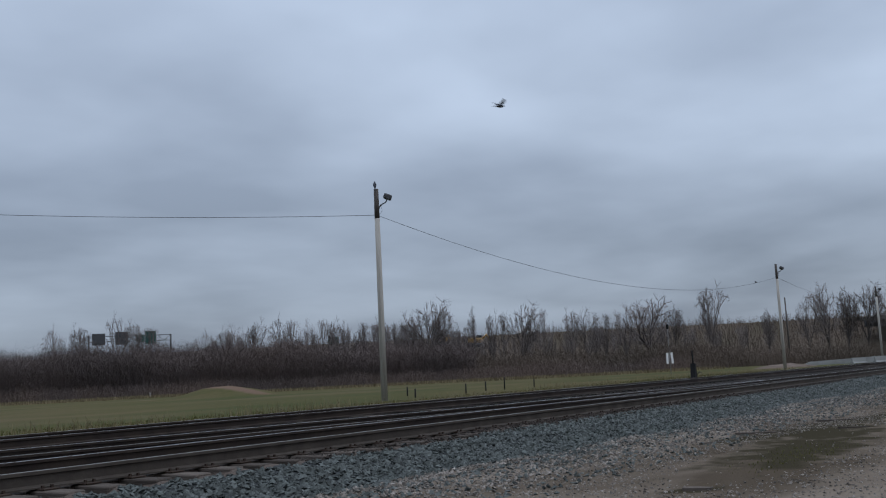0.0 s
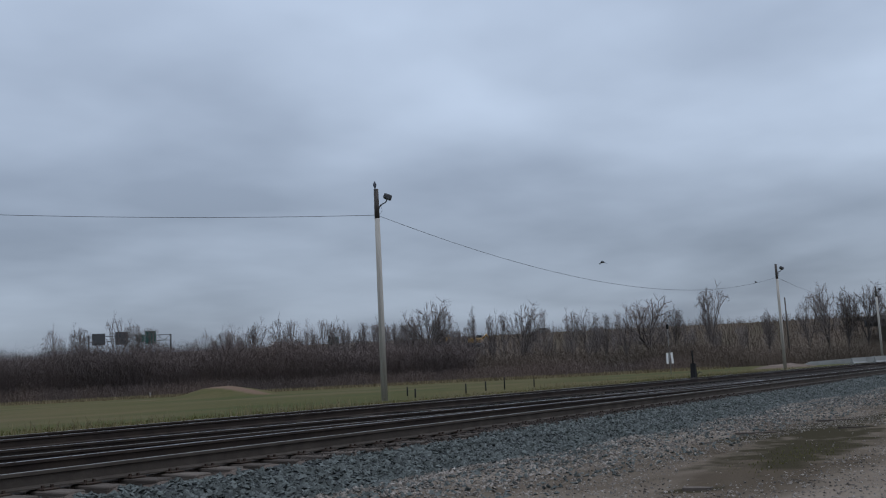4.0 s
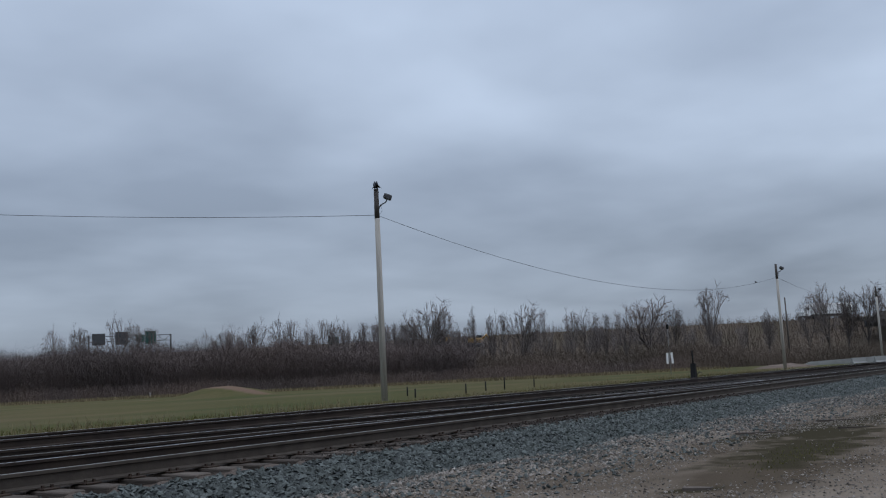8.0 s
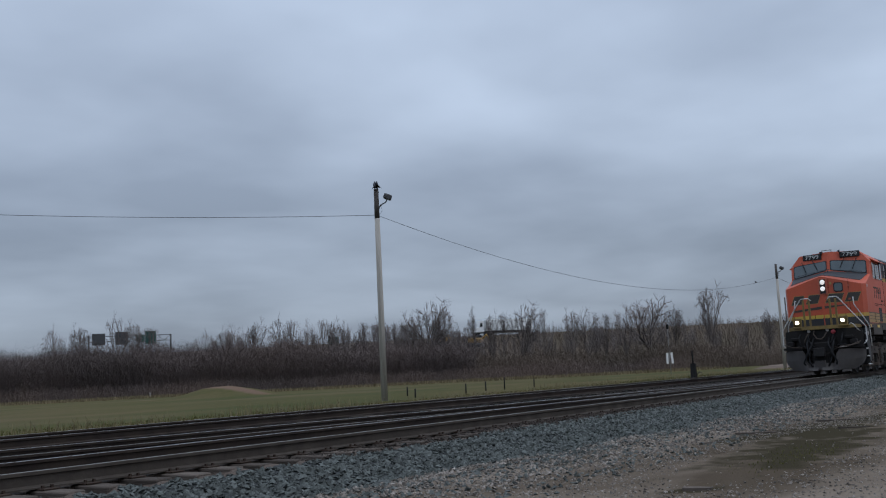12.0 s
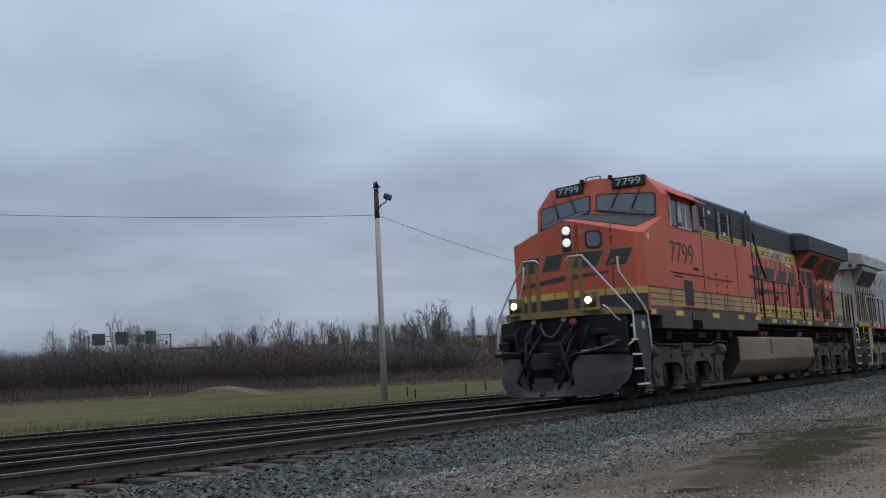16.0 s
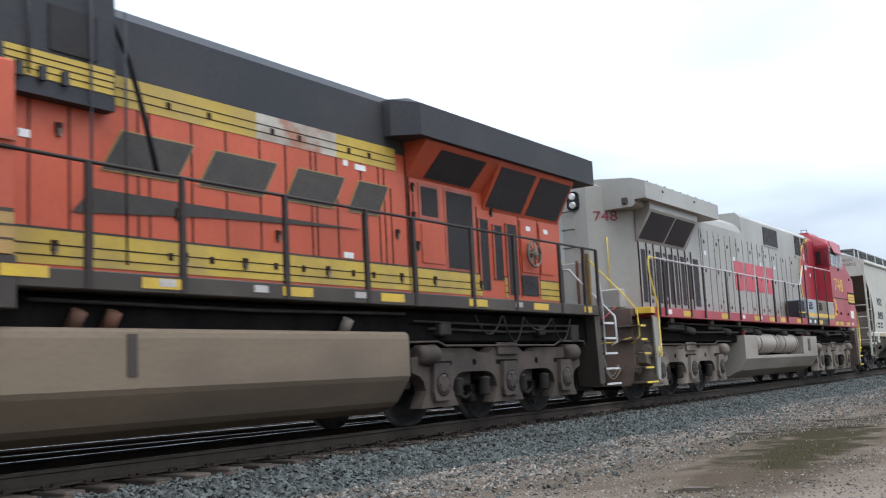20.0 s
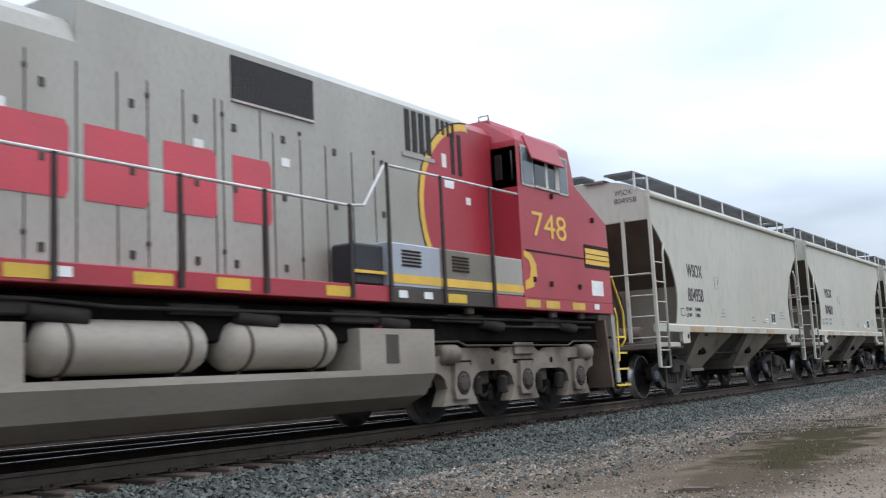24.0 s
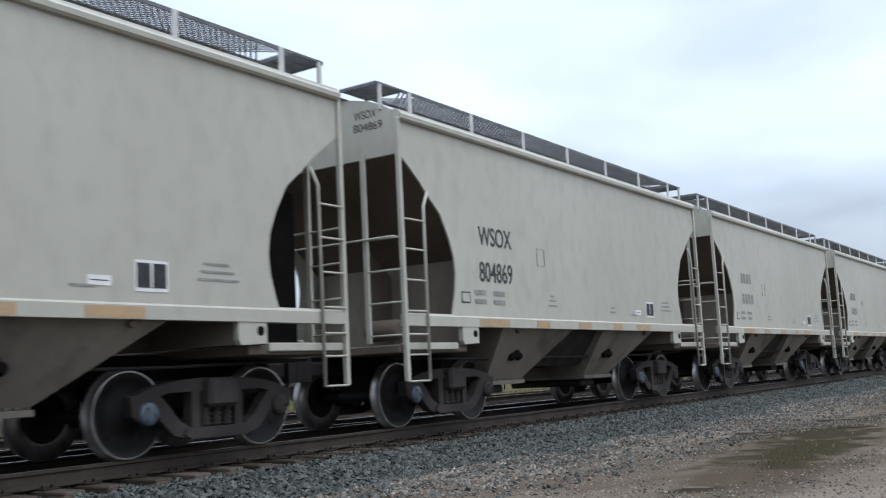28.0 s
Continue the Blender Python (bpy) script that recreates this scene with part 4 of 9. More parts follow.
ex = thing("excavator", "yellow tracked machine standing on the bank", "excavator", at=Matrix.Translation(plan(-1.6, 250, 8.4)) @ pose(0, 0, 0, 0, 0, -20))
bm = bmesh.new()
box(bm, (-1.8, -1.3, -0.6), (1.8, 1.3, 0.5), 0.25)
part("tracks", bm, M_DARK, ex)
bm = bmesh.new()
box(bm, (-2.0, -1.2, 0.55), (1.6, 1.2, 1.7), 0.15)
part("body", bm, M_YELLOWM, ex)
bm = bmesh.new()
box(bm, (0.3, -1.15, 1.7), (1.5, 0.1, 2.4), 0.1)
part("cab", bm, M_GLASS_DARK, ex)
bm = bmesh.new()
pipe(bm, [(1.4, 0.5, 1.4), (2.6, 0.5, 2.5), (3.4, 0.5, 1.2)], 0.22, 8)
part("boom", bm, M_YELLOWM, ex)


copy_thing(ex, Matrix.Translation(plan(7.2, 250, 7.9)) @ pose(0, 0, 0, 0, 0, -70))
sg = thing("road_sign", "green highway sign panel on two posts behind the trees", "road sign", at=Matrix.Translation(plan(-30.1, 262, 9.6)) @ pose(0, 0, 0, 0, 0, -33.9))
for x in (-1.0, 1.0):
    bm = bmesh.new()
    cyl(bm, (x, 0, -1.5), (x, 0, 1.0), 0.07, 8)
    part("post", bm, M_GANTRY, sg)
bm = bmesh.new()
box(bm, (-1.5, -0.1, 0.9), (1.5, -0.06, 2.7), 0.01)
part("panel", bm, M_SIGNGREEN, sg)


# ---------------------------------------------------------------- birds
def bird(label, perched, k=1.0):
    """A pigeon-sized bird, 0.33 m long. x points ahead."""
    t = thing("bird", label, "bird", group="birds")
    bm = bmesh.new()
    lathe(bm, [(-0.22, 0.015), (-0.13, 0.05), (-0.02, 0.085), (0.09, 0.08), (0.15, 0.05), (0.18, 0.042), (0.22, 0.044), (0.25, 0.014)], (0, 0, 0), "x", 12)
    if perched:
        bmesh.ops.rotate(bm, verts=bm.verts, cent=(0, 0, 0), matrix=Matrix.Rotation(radians(-58), 3, "Y"))
        bmesh.ops.translate(bm, verts=bm.verts, vec=(0, 0, 0.19))
    part("body", bm, M_BIRD, t)
    if perched:
        bm = bmesh.new()
        for s in (-0.02, 0.02):
            cyl(bm, (0, s, 0), (0, s, 0.12), 0.008, 5)
        part("legs", bm, M_SPIKE, t)
        bm = bmesh.new()
        prism(bm, [(-0.11, 0.06), (-0.07, 0.05), (-0.14, -0.10), (-0.18, -0.09)], -0.025, 0.025, "y")
        part("tail", bm, M_BIRD, t)
        return t, []
    bm = bmesh.new()
    prism(bm, [(-0.19, 0.025), (-0.40, 0.085), (-0.40, -0.085), (-0.19, -0.025)], -0.004, 0.004, "z")
    part("tail", bm, M_BIRD, t)
    wings = []
    for s in (1, -1):
        bm = bmesh.new()
        prism(bm, [(0.10, 0.0), (0.14, s * 0.18), (0.06, s * 0.40), (-0.09, s * 0.48), (-0.08, s * 0.27), (-0.13, s * 0.14), (-0.11, 0.0)], -0.004, 0.004, "z")
        wings.append((part("wing", bm, M_BIRDWING, t), s))
    return t, wings


top = Vector((38.17, 20.65, ground_height(38.17, 20.65) - 0.1 + 10.48))
SITTER, _ = bird("dark bird perched on the pole top", True)
SITTER.matrix_basis = Matrix.Translation(top + Vector((-0.06, 0.02, 0))) @ pose(0, 0, 0, 0, 0, 40)
FLYER, WINGS = bird("dark pigeon-like bird in flapping flight", False)

bm = bmesh.new()
lathe(bm, [(-0.22, 0.02), (-0.12, 0.07), (0.04, 0.09), (0.16, 0.05), (0.22, 0.02)], (0, 0, 0), "x", 10)
mesh_thing("cable_marker", bm, M_DARK, "small dark blob hanging on the overhead cable", "cable marker", at=pose(93.8, 18.81, 8.0, 0, 8, 0))
# ---------------------------------------------------------------- train materials
M_ORANGE = mat("orange_loco_paint", (0.49, 0.079, 0.031), (0.40, 0.066, 0.028), 0.55, scale=0.6, fine=22, bump=0.05, grime=(0.17, 0.05, 0.028), grime_scale=0.55, grime_amount=0.4, grime_edge=(0.5, 0.8), stretch=(1, 1, 0.55))
M_BLACKP = mat("black_loco_paint", (0.0259, 0.0274, 0.0317), (0.0396, 0.0396, 0.0432), 0.66, scale=0.7, fine=20, bump=0.08, grime=(0.054, 0.049, 0.0446), grime_scale=0.8, grime_amount=0.5)
M_YELLOW = mat("yellow_stripe_paint", (0.50, 0.34, 0.045), (0.38, 0.25, 0.04), 0.5, scale=1.2, fine=25, bump=0.06, grime=(0.23, 0.17, 0.085), grime_scale=1.1, grime_amount=0.65, grime_edge=(0.45, 0.75))
M_TANSTRIPE = mat("faded_stripe_paint", (0.374, 0.221, 0.068), (0.289, 0.17, 0.0638), 0.55, scale=1.2, fine=25, bump=0.06, grime=(0.17, 0.111, 0.068), grime_scale=1.1, grime_amount=0.6)
M_PRIMER = mat("peeling_primer", (0.47, 0.44, 0.37), (0.30, 0.24, 0.19), 0.65, scale=2.2, fine=18, bump=0.2, grime=(0.33, 0.13, 0.075), grime_scale=2.4, grime_amount=0.8, grime_edge=(0.52, 0.62))
M_SILL = mat("dusty_grey_sill", (0.056, 0.045, 0.036), (0.042, 0.034, 0.028), 0.6, scale=0.8, fine=20, bump=0.1, grime=(0.105, 0.086, 0.068), grime_scale=0.7, grime_amount=0.5)
M_PATCH = mat("reflective_yellow", (0.585, 0.375, 0.03), (0.465, 0.3, 0.045), 0.4, scale=3, bump=0)
M_TANKTAN = mat("dusty_tank", (0.192, 0.143, 0.098), (0.147, 0.111, 0.078), 0.65, scale=0.5, fine=14, bump=0.08, grime=(0.098, 0.078, 0.058), grime_scale=0.5, grime_amount=0.6, stretch=(0.6, 1, 1.6))
M_TRUCK = mat("dusty_truck_casting", (0.086, 0.068, 0.056), (0.048, 0.038, 0.032), 0.75, scale=1.5, fine=20, bump=0.3, grime=(0.0474, 0.0421, 0.039), grime_scale=1.6, grime_amount=0.65)
M_SPRING = mat("dark_spring_steel", (0.04, 0.035, 0.031), (0.026, 0.023, 0.021), 0.75, scale=3, fine=20, bump=0.2)
M_TRUCK2 = mat("tan_truck_casting", (0.225, 0.190, 0.155), (0.145, 0.122, 0.10), 0.75, scale=1.5, fine=20, bump=0.3, grime=(0.066, 0.052, 0.042), grime_scale=1.3, grime_amount=0.8, grime_edge=(0.48, 0.68))
M_CASTDARK = mat("dark_freight_casting", (0.052, 0.044, 0.040), (0.030, 0.026, 0.024), 0.75, scale=1.5, fine=20, bump=0.2)
M_RUSTPOST = mat("rusty_plate_paint", (0.17, 0.075, 0.045), (0.10, 0.055, 0.04), 0.75, scale=3, fine=20, bump=0.2)
M_BROWNPILOT = mat("brown_dusty_pilot", (0.150, 0.105, 0.082), (0.085, 0.063, 0.053), 0.75, scale=1.6, fine=18, bump=0.2)
M_STEPPANEL = mat("dark_step_panel", (0.04, 0.0384, 0.04), (0.032, 0.0304, 0.0312), 0.6, scale=2, fine=20, bump=0.1)
# near-black without gloss: the shade of undersides, gaps and holes is in the colour
M_UNDER = mat("shaded_black_underside", (0.009, 0.0085, 0.0085), (0.015, 0.0135, 0.0125), 0.8, scale=2, fine=18, bump=0.3)
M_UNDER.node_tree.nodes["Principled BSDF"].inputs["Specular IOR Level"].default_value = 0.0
M_DARKRAIL = mat("dark_brown_handrail", (0.024, 0.018, 0.016), (0.036, 0.026, 0.022), 0.6, scale=4, bump=0.05)
M_PILOT = mat("grimy_black_pilot", (0.009, 0.008, 0.008), (0.018, 0.016, 0.015), 0.75, scale=1.6, fine=18, bump=0.2)
M_PLOW = mat("worn_plow_steel", (0.060, 0.051, 0.046), (0.030, 0.026, 0.0245), 0.6, scale=1.0, fine=16, bump=0.15, grime=(0.0312, 0.0284, 0.0284), grime_scale=1.2, grime_amount=0.5)
M_WHEEL = mat("dirty_wheel", (0.0108, 0.0096, 0.0096), (0.018, 0.0156, 0.015), 0.65, scale=3, fine=22, bump=0.2)
M_TREAD = mat("bright_wheel_tread", (0.50, 0.49, 0.48), (0.30, 0.28, 0.27), 0.35, metal=0.8, scale=5, fine=40, bump=0.05)
M_SILVERRAIL = mat("silver_handrail", (0.55, 0.54, 0.52), (0.42, 0.41, 0.40), 0.45, scale=5, bump=0.03)
M_YELRAIL = mat("yellow_handrail", (0.72, 0.50, 0.05), (0.55, 0.38, 0.06), 0.5, scale=5, bump=0.03)
M_BROWNRAIL = mat("faded_yellow_rail", (0.21, 0.14, 0.042), (0.14, 0.098, 0.042), 0.6, scale=4, bump=0.1)
M_LAMP = mat("lit_headlight", (1.0, 0.93, 0.82), (1.0, 0.93, 0.82), 0.2, bump=0, glow=9.0)
M_HEADLAMP = mat("lit_nose_lamp", (1.0, 0.95, 0.90), (1.0, 0.95, 0.90), 0.2, bump=0, glow=0.45)
M_LAMPLOW = mat("dim_headlight", (0.55, 0.55, 0.54), (0.4, 0.4, 0.4), 0.15, metal=0.6, bump=0, glow=0.08)
M_CAB_GLASS = mat("cab_glass", (0.10, 0.125, 0.135), (0.08, 0.10, 0.11), 0.06, scale=1.0, bump=0, rvar=0.03)
M_RUBBER = mat("window_gasket", (0.018, 0.018, 0.02), None, 0.6, scale=5, bump=0)
M_FRAME = mat("pale_window_frame", (0.44, 0.41, 0.38), (0.33, 0.30, 0.28), 0.5, scale=4, bump=0.05)
M_SCREEN = mat("dark_radiator_screen", (0.018, 0.016, 0.017), (0.03, 0.025, 0.024), 0.6, scale=4, fine=120, bump=0.8)
M_NUMGREY = mat("dark_grey_lettering", (0.042, 0.036, 0.032), (0.060, 0.052, 0.045), 0.65, scale=4, bump=0)
M_GOLD = mat("gold_outline", (0.30, 0.20, 0.06), None, 0.5, scale=4, bump=0)
M_NUMWHITE = mat("white_number", (0.42, 0.43, 0.43), None, 0.5, bump=0, glow=0.03)
M_SEAM = mat("panel_gap", (0.03, 0.018, 0.015), None, 0.8, bump=0)
M_ORANGEDK = mat("shaded_hinge_paint", (0.36, 0.085, 0.045), None, 0.5, scale=3, bump=0)
M_SILVER = mat("silver_loco_paint", (0.350, 0.335, 0.298), (0.285, 0.270, 0.236), 0.42, metal=0.15, scale=0.5, fine=20, bump=0.06, grime=(0.237, 0.205, 0.163), grime_scale=0.6, grime_amount=0.55, stretch=(1, 1, 0.5))
M_DARKRED = mat("dark_red_number", (0.24, 0.022, 0.04), None, 0.5, scale=3, bump=0)
M_TANKPALE = mat("pale_dusty_tank", (0.31, 0.275, 0.235), (0.25, 0.218, 0.18), 0.65, scale=0.5, fine=14, bump=0.08, grime=(0.15, 0.125, 0.10), grime_scale=0.5, grime_amount=0.6, stretch=(0.6, 1, 1.6))
M_BLUEGREY = mat("grey_primer_panel", (0.33, 0.36, 0.40), (0.27, 0.29, 0.32), 0.5, scale=1, bump=0.06)
M_RED = mat("red_loco_paint", (0.35, 0.024, 0.038), (0.29, 0.022, 0.034), 0.42, scale=0.6, fine=22, bump=0.06, grime=(0.22, 0.0352, 0.0396), grime_scale=0.7, grime_amount=0.5)
M_REDDECAL = mat("faded_red_lettering", (0.52, 0.055, 0.08), (0.44, 0.06, 0.08), 0.5, scale=2, bump=0)
M_WARMYEL = mat("warm_yellow_paint", (0.70, 0.42, 0.05), (0.58, 0.35, 0.05), 0.45, scale=2, bump=0)
M_HOPPER = mat("pale_grey_car_paint", (0.428, 0.413, 0.350), (0.400, 0.385, 0.325), 0.5, scale=0.35, fine=5, bump=0.03, grime=(0.34, 0.318, 0.262), grime_scale=0.35, grime_amount=0.28, grime_edge=(0.48, 0.75), stretch=(0.8, 1, 0.5))
# dust plus painted shade: darkened for the down-facing sheets in the end recesses
M_HOPPERDK = mat("dusty_shaded_slope_sheet", (0.140, 0.112, 0.090), (0.092, 0.074, 0.062), 0.7, scale=0.7, fine=14, bump=0.12, grime=(0.20, 0.165, 0.135), grime_scale=0.6, grime_amount=0.45)
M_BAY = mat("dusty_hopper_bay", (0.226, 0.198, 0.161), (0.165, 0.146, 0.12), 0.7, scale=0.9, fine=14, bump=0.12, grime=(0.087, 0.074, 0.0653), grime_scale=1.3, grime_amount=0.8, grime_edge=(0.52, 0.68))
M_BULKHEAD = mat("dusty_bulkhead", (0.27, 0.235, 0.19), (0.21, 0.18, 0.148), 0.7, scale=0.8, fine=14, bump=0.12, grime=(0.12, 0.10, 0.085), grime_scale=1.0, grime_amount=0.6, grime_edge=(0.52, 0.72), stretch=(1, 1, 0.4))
M_GALV = mat("galvanised_grating", (0.13, 0.136, 0.143), (0.095, 0.10, 0.105), 0.55, metal=0.3, scale=4, bump=0.05)
M_TANMARK = mat("tan_reflective_tape", (0.42, 0.28, 0.15), (0.36, 0.25, 0.15), 0.5, scale=3, bump=0)
M_STENCIL = mat("black_stencil", (0.025, 0.025, 0.028), (0.05, 0.05, 0.05), 0.6, scale=6, bump=0)
M_FAINT = mat("faded_stencil", (0.20, 0.20, 0.185), (0.28, 0.28, 0.26), 0.6, scale=6, bump=0)
M_BEARING = mat("blue_bearing_cap", (0.06, 0.085, 0.11), (0.055, 0.065, 0.075), 0.5, scale=6, bump=0.1)
M_HOSE = mat("rubber_hose", (0.011, 0.011, 0.012), None, 0.7, bump=0)
M_REDVALVE = mat("red_valve", (0.30, 0.03, 0.04), None, 0.5, bump=0)

TRAIN, SPIN = [], []


def hull(bm, pts, mi=0):
    vs = [bm.verts.new(p) for p in pts]
    r = bmesh.ops.convex_hull(bm, input=vs)
    fs = [g for g in r["geom"] if isinstance(g, bmesh.types.BMFace)]
    bad = [v for v in r["geom_interior"] if isinstance(v, bmesh.types.BMVert)]
    if bad:
        bmesh.ops.delete(bm, geom=bad, context="VERTS")
    for f in fs:
        if f.is_valid:
            f.material_index = mi


def panel(name, parent, m, x0, x1, z0, z1, y, th=0.01, label="", bevel=0.0):
    """A thin plate on the near (y < 0) or far side of a body."""
    s = -1 if y < 0 else 1
    bm = bmesh.new()
    box(bm, (x0, min(y, y + s * th), z0), (x1, max(y, y + s * th), z1), bevel)
    return part(name, bm, m, parent, label)


def slab(name, parent, m, outline, y, th=0.01, label=""):
    """A thin plate of any outline (x, z) on the side of a body."""
    s = -1 if y < 0 else 1
    bm = bmesh.new()
    prism(bm, outline, y, y + s * th, "y")
    return part(name, bm, m, parent, label)


def side_text(body, size, m, name, parent, x, z, y, width=None, label="", weight=0.0):
    """Lettering on the near side, read from the near side."""
    return text_mesh(body, size, m, name, parent, Matrix.Translation((x, y, z)) @ pose(0, 0, 0, 90, 0, 0), label, 0.003, width, weight)


# ---------------------------------------------------------------- running gear
def wheelset(parent, x, r, m_face=M_WHEEL, gauge=0.7525, rim=0.07, bright=1):
    bm = bmesh.new()
    for s in (-1, 1):
        lathe(bm, [(s * (gauge - 0.075), 0.3), (s * (gauge - 0.075), r + 0.026), (s * (gauge - 0.045), r + 0.024), (s * (gauge - 0.035), r), (s * (gauge + 0.065), r - 0.006)], (0, 0, 0), "y", 36, 1, False)
        lathe(bm, [(s * (gauge + 0.065), r - 0.006), (s * (gauge + 0.066), r - 0.02)], (0, 0, 0), "y", 36, bright, False)
        lathe(bm, [(s * (gauge + 0.066), r - 0.02), (s * (gauge + 0.062), r - rim), (s * (gauge + 0.0), r - rim - 0.035), (s * (gauge - 0.02), 0.19), (s * (gauge + 0.05), 0.14), (s * (gauge + 0.075), 0.08)], (0, 0, 0), "y", 36, 0, False)
        lathe(bm, [(s * (gauge - 0.075), 0.3), (s * (gauge - 0.05), 0.1)], (0, 0, 0), "y", 36, 0, False)
        for k in range(4):
            a = math.pi / 2 * k + 0.3
            cyl(bm, ((r - 0.16) * math.cos(a), s * (gauge + 0.0), (r - 0.16) * math.sin(a)), ((r - 0.16) * math.cos(a), s * (gauge + 0.02), (r - 0.16) * math.sin(a)), 0.022, 8)
    cyl(bm, (0, -gauge - 0.3, 0), (0, gauge + 0.3, 0), 0.08, 12)
    ob = part("wheelset", bm, (m_face, M_TREAD), parent, at=pose(x, 0, r))
    return ob


def loco_truck(parent, x, m):
    """Three-axle truck: cast side frames, axle boxes, springs, brake cylinders. Axles 1.95 m apart."""
    A, y0, y1 = 1.95, 1.16, 1.36
    bm = bmesh.new()
    out = [(-2.62, 0.78), (-2.62, 0.98), (-2.3, 1.02), (-2.05, 1.12), (-1.05, 1.12), (-0.9, 1.06), (-0.55, 1.04), (-0.4, 1.13), (0.4, 1.13), (0.55, 1.04), (0.9, 1.06), (1.05, 1.12), (2.05, 1.12), (2.3, 1.02), (2.62, 0.98), (2.62, 0.78)]
    for a in (A, 0, -A):
        out += [(a + 0.62, 0.76), (a + 0.50, 0.73), (a + 0.40, 0.66), (a + 0.34, 0.52), (a + 0.40, 0.40), (a + 0.48, 0.27), (a - 0.48, 0.27), (a - 0.40, 0.40), (a - 0.34, 0.52), (a - 0.40, 0.66), (a - 0.50, 0.73), (a - 0.62, 0.76)]
    box(bm, (-0.5, -1.1, 0.62), (0.5, 1.1, 0.95), 0.03)
    t = part("truck", bm, m, parent, at=pose(x, 0, 0))
    for s in (-1, 1):
        bm = bmesh.new()
        prism(bm, out, s * y0, s * y1, "y")
        part("side_frame", bm, m, t)
    for b0, b1 in ((-1.2, -0.76), (0.76, 1.2), (-2.6, -2.35), (2.35, 2.6)):
        bm = bmesh.new()
        box(bm, (b0, -1.15, 0.55), (b1, 1.15, 0.95), 0.03)
        part("transom", bm, m, t)
    for s in (-1, 1):
        for a in (-A, 0, A):
            bm = bmesh.new()
            prism(bm, [(a - 0.2, 0.36), (a + 0.2, 0.36), (a + 0.24, 0.5), (a + 0.2, 0.9), (a - 0.2, 0.9), (a - 0.24, 0.5)], s * 1.36, s * 1.43, "y")
            ab = part("axle_box", bm, m, t)
            bm = bmesh.new()
            lathe(bm, [(s * 1.425, 0.145), (s * 1.45, 0.14), (s * 1.462, 0.10), (s * 1.475, 0.04)], (a, 0, 0.6), "y", 20)
            for k in range(6):
                c, d = 0.11 * math.cos(k * 1.047), 0.11 * math.sin(k * 1.047)
                cyl(bm, (a + c, s * 1.44, 0.6 + d), (a + c, s * 1.475, 0.6 + d), 0.018, 6)
            part("bearing_cap", bm, M_TRUCK, t)
            bm = bmesh.new()
            lathe(bm, [(s * 1.428, 0.18), (s * 1.442, 0.175), (s * 1.45, 0.148), (s * 1.428, 0.144)], (a, 0, 0.6), "y", 22, 0, False)
            part("bearing_ring", bm, M_WHEEL, t)
            bm = bmesh.new()
            box(bm, (a - 0.34, min(s * 1.35, s * 1.365), 0.86), (a + 0.34, max(s * 1.35, s * 1.365), 0.93), 0.004)
            part("pedestal_slot", bm, M_UNDER, t)
            for e in (-0.6, 0.6):
                bm = bmesh.new()
                lathe(bm, [(0.39, 0.04)] + [(0.40 + 0.0225 * k, 0.075 + 0.03 * (k % 2)) for k in range(13)] + [(0.68, 0.04)], (a + e * 0.98, s * 1.27, 0), "z", 12)
                if abs(a + e) < 2.4:
                    part("spring", bm, M_SPRING, t)
                else:
                    bm.free()
        for bx, d in ((-2.18, 1), (2.3, -1)):
            bm = bmesh.new()
            lathe(bm, [(-0.28, 0.08), (-0.25, 0.15), (0.12, 0.155), (0.17, 0.13), (0.19, 0.05)], (bx, s * 1.34, 1.02), "x", 18)
            part("brake_cylinder", bm, m, t)
        bm = bmesh.new()
        pipe(bm, [(-2.75, s * 1.4, 1.2), (-2.0, s * 1.4, 1.21), (-1.8, s * 1.4, 1.15), (1.6, s * 1.4, 1.15), (1.8, s * 1.4, 1.22), (2.75, s * 1.4, 1.22), (2.8, s * 1.4, 1.1)], 0.018, 6)
        part("brake_pipe", bm, M_TRUCK, t)
        for hx in (-0.98, 0.98):
            bm = bmesh.new()
            lathe(bm, [(s * 1.355, 0.055), (s * 1.365, 0.05)], (hx, 0, 0.9), "y", 12)
            part("frame_hole", bm, M_UNDER, t)
        bm = bmesh.new()
        box(bm, (-0.32, min(s * 1.36, s * 1.40), 1.0), (0.32, max(s * 1.36, s * 1.40), 1.2), 0.015)
        part("frame_pad", bm, m, t)
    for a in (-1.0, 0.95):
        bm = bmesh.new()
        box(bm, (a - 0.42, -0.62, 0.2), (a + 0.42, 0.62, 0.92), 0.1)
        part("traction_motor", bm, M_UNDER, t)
        bm = bmesh.new()
        pipe(bm, [(a - 0.3, -1.1, 0.45), (a + 0.1, -1.12, 0.36), (a + 0.4, -1.1, 0.5)], 0.03, 6)
        box(bm, (a + 0.28, -1.12, 0.28), (a + 0.42, -0.9, 0.56), 0.02)
        part("brake_rigging", bm, M_SPRING, t)
    for a in (-A, 0, A):
        SPIN.append((wheelset(t, a, 0.53, bright=0), pose(a, 0, 0.53), 0.53))
    return t


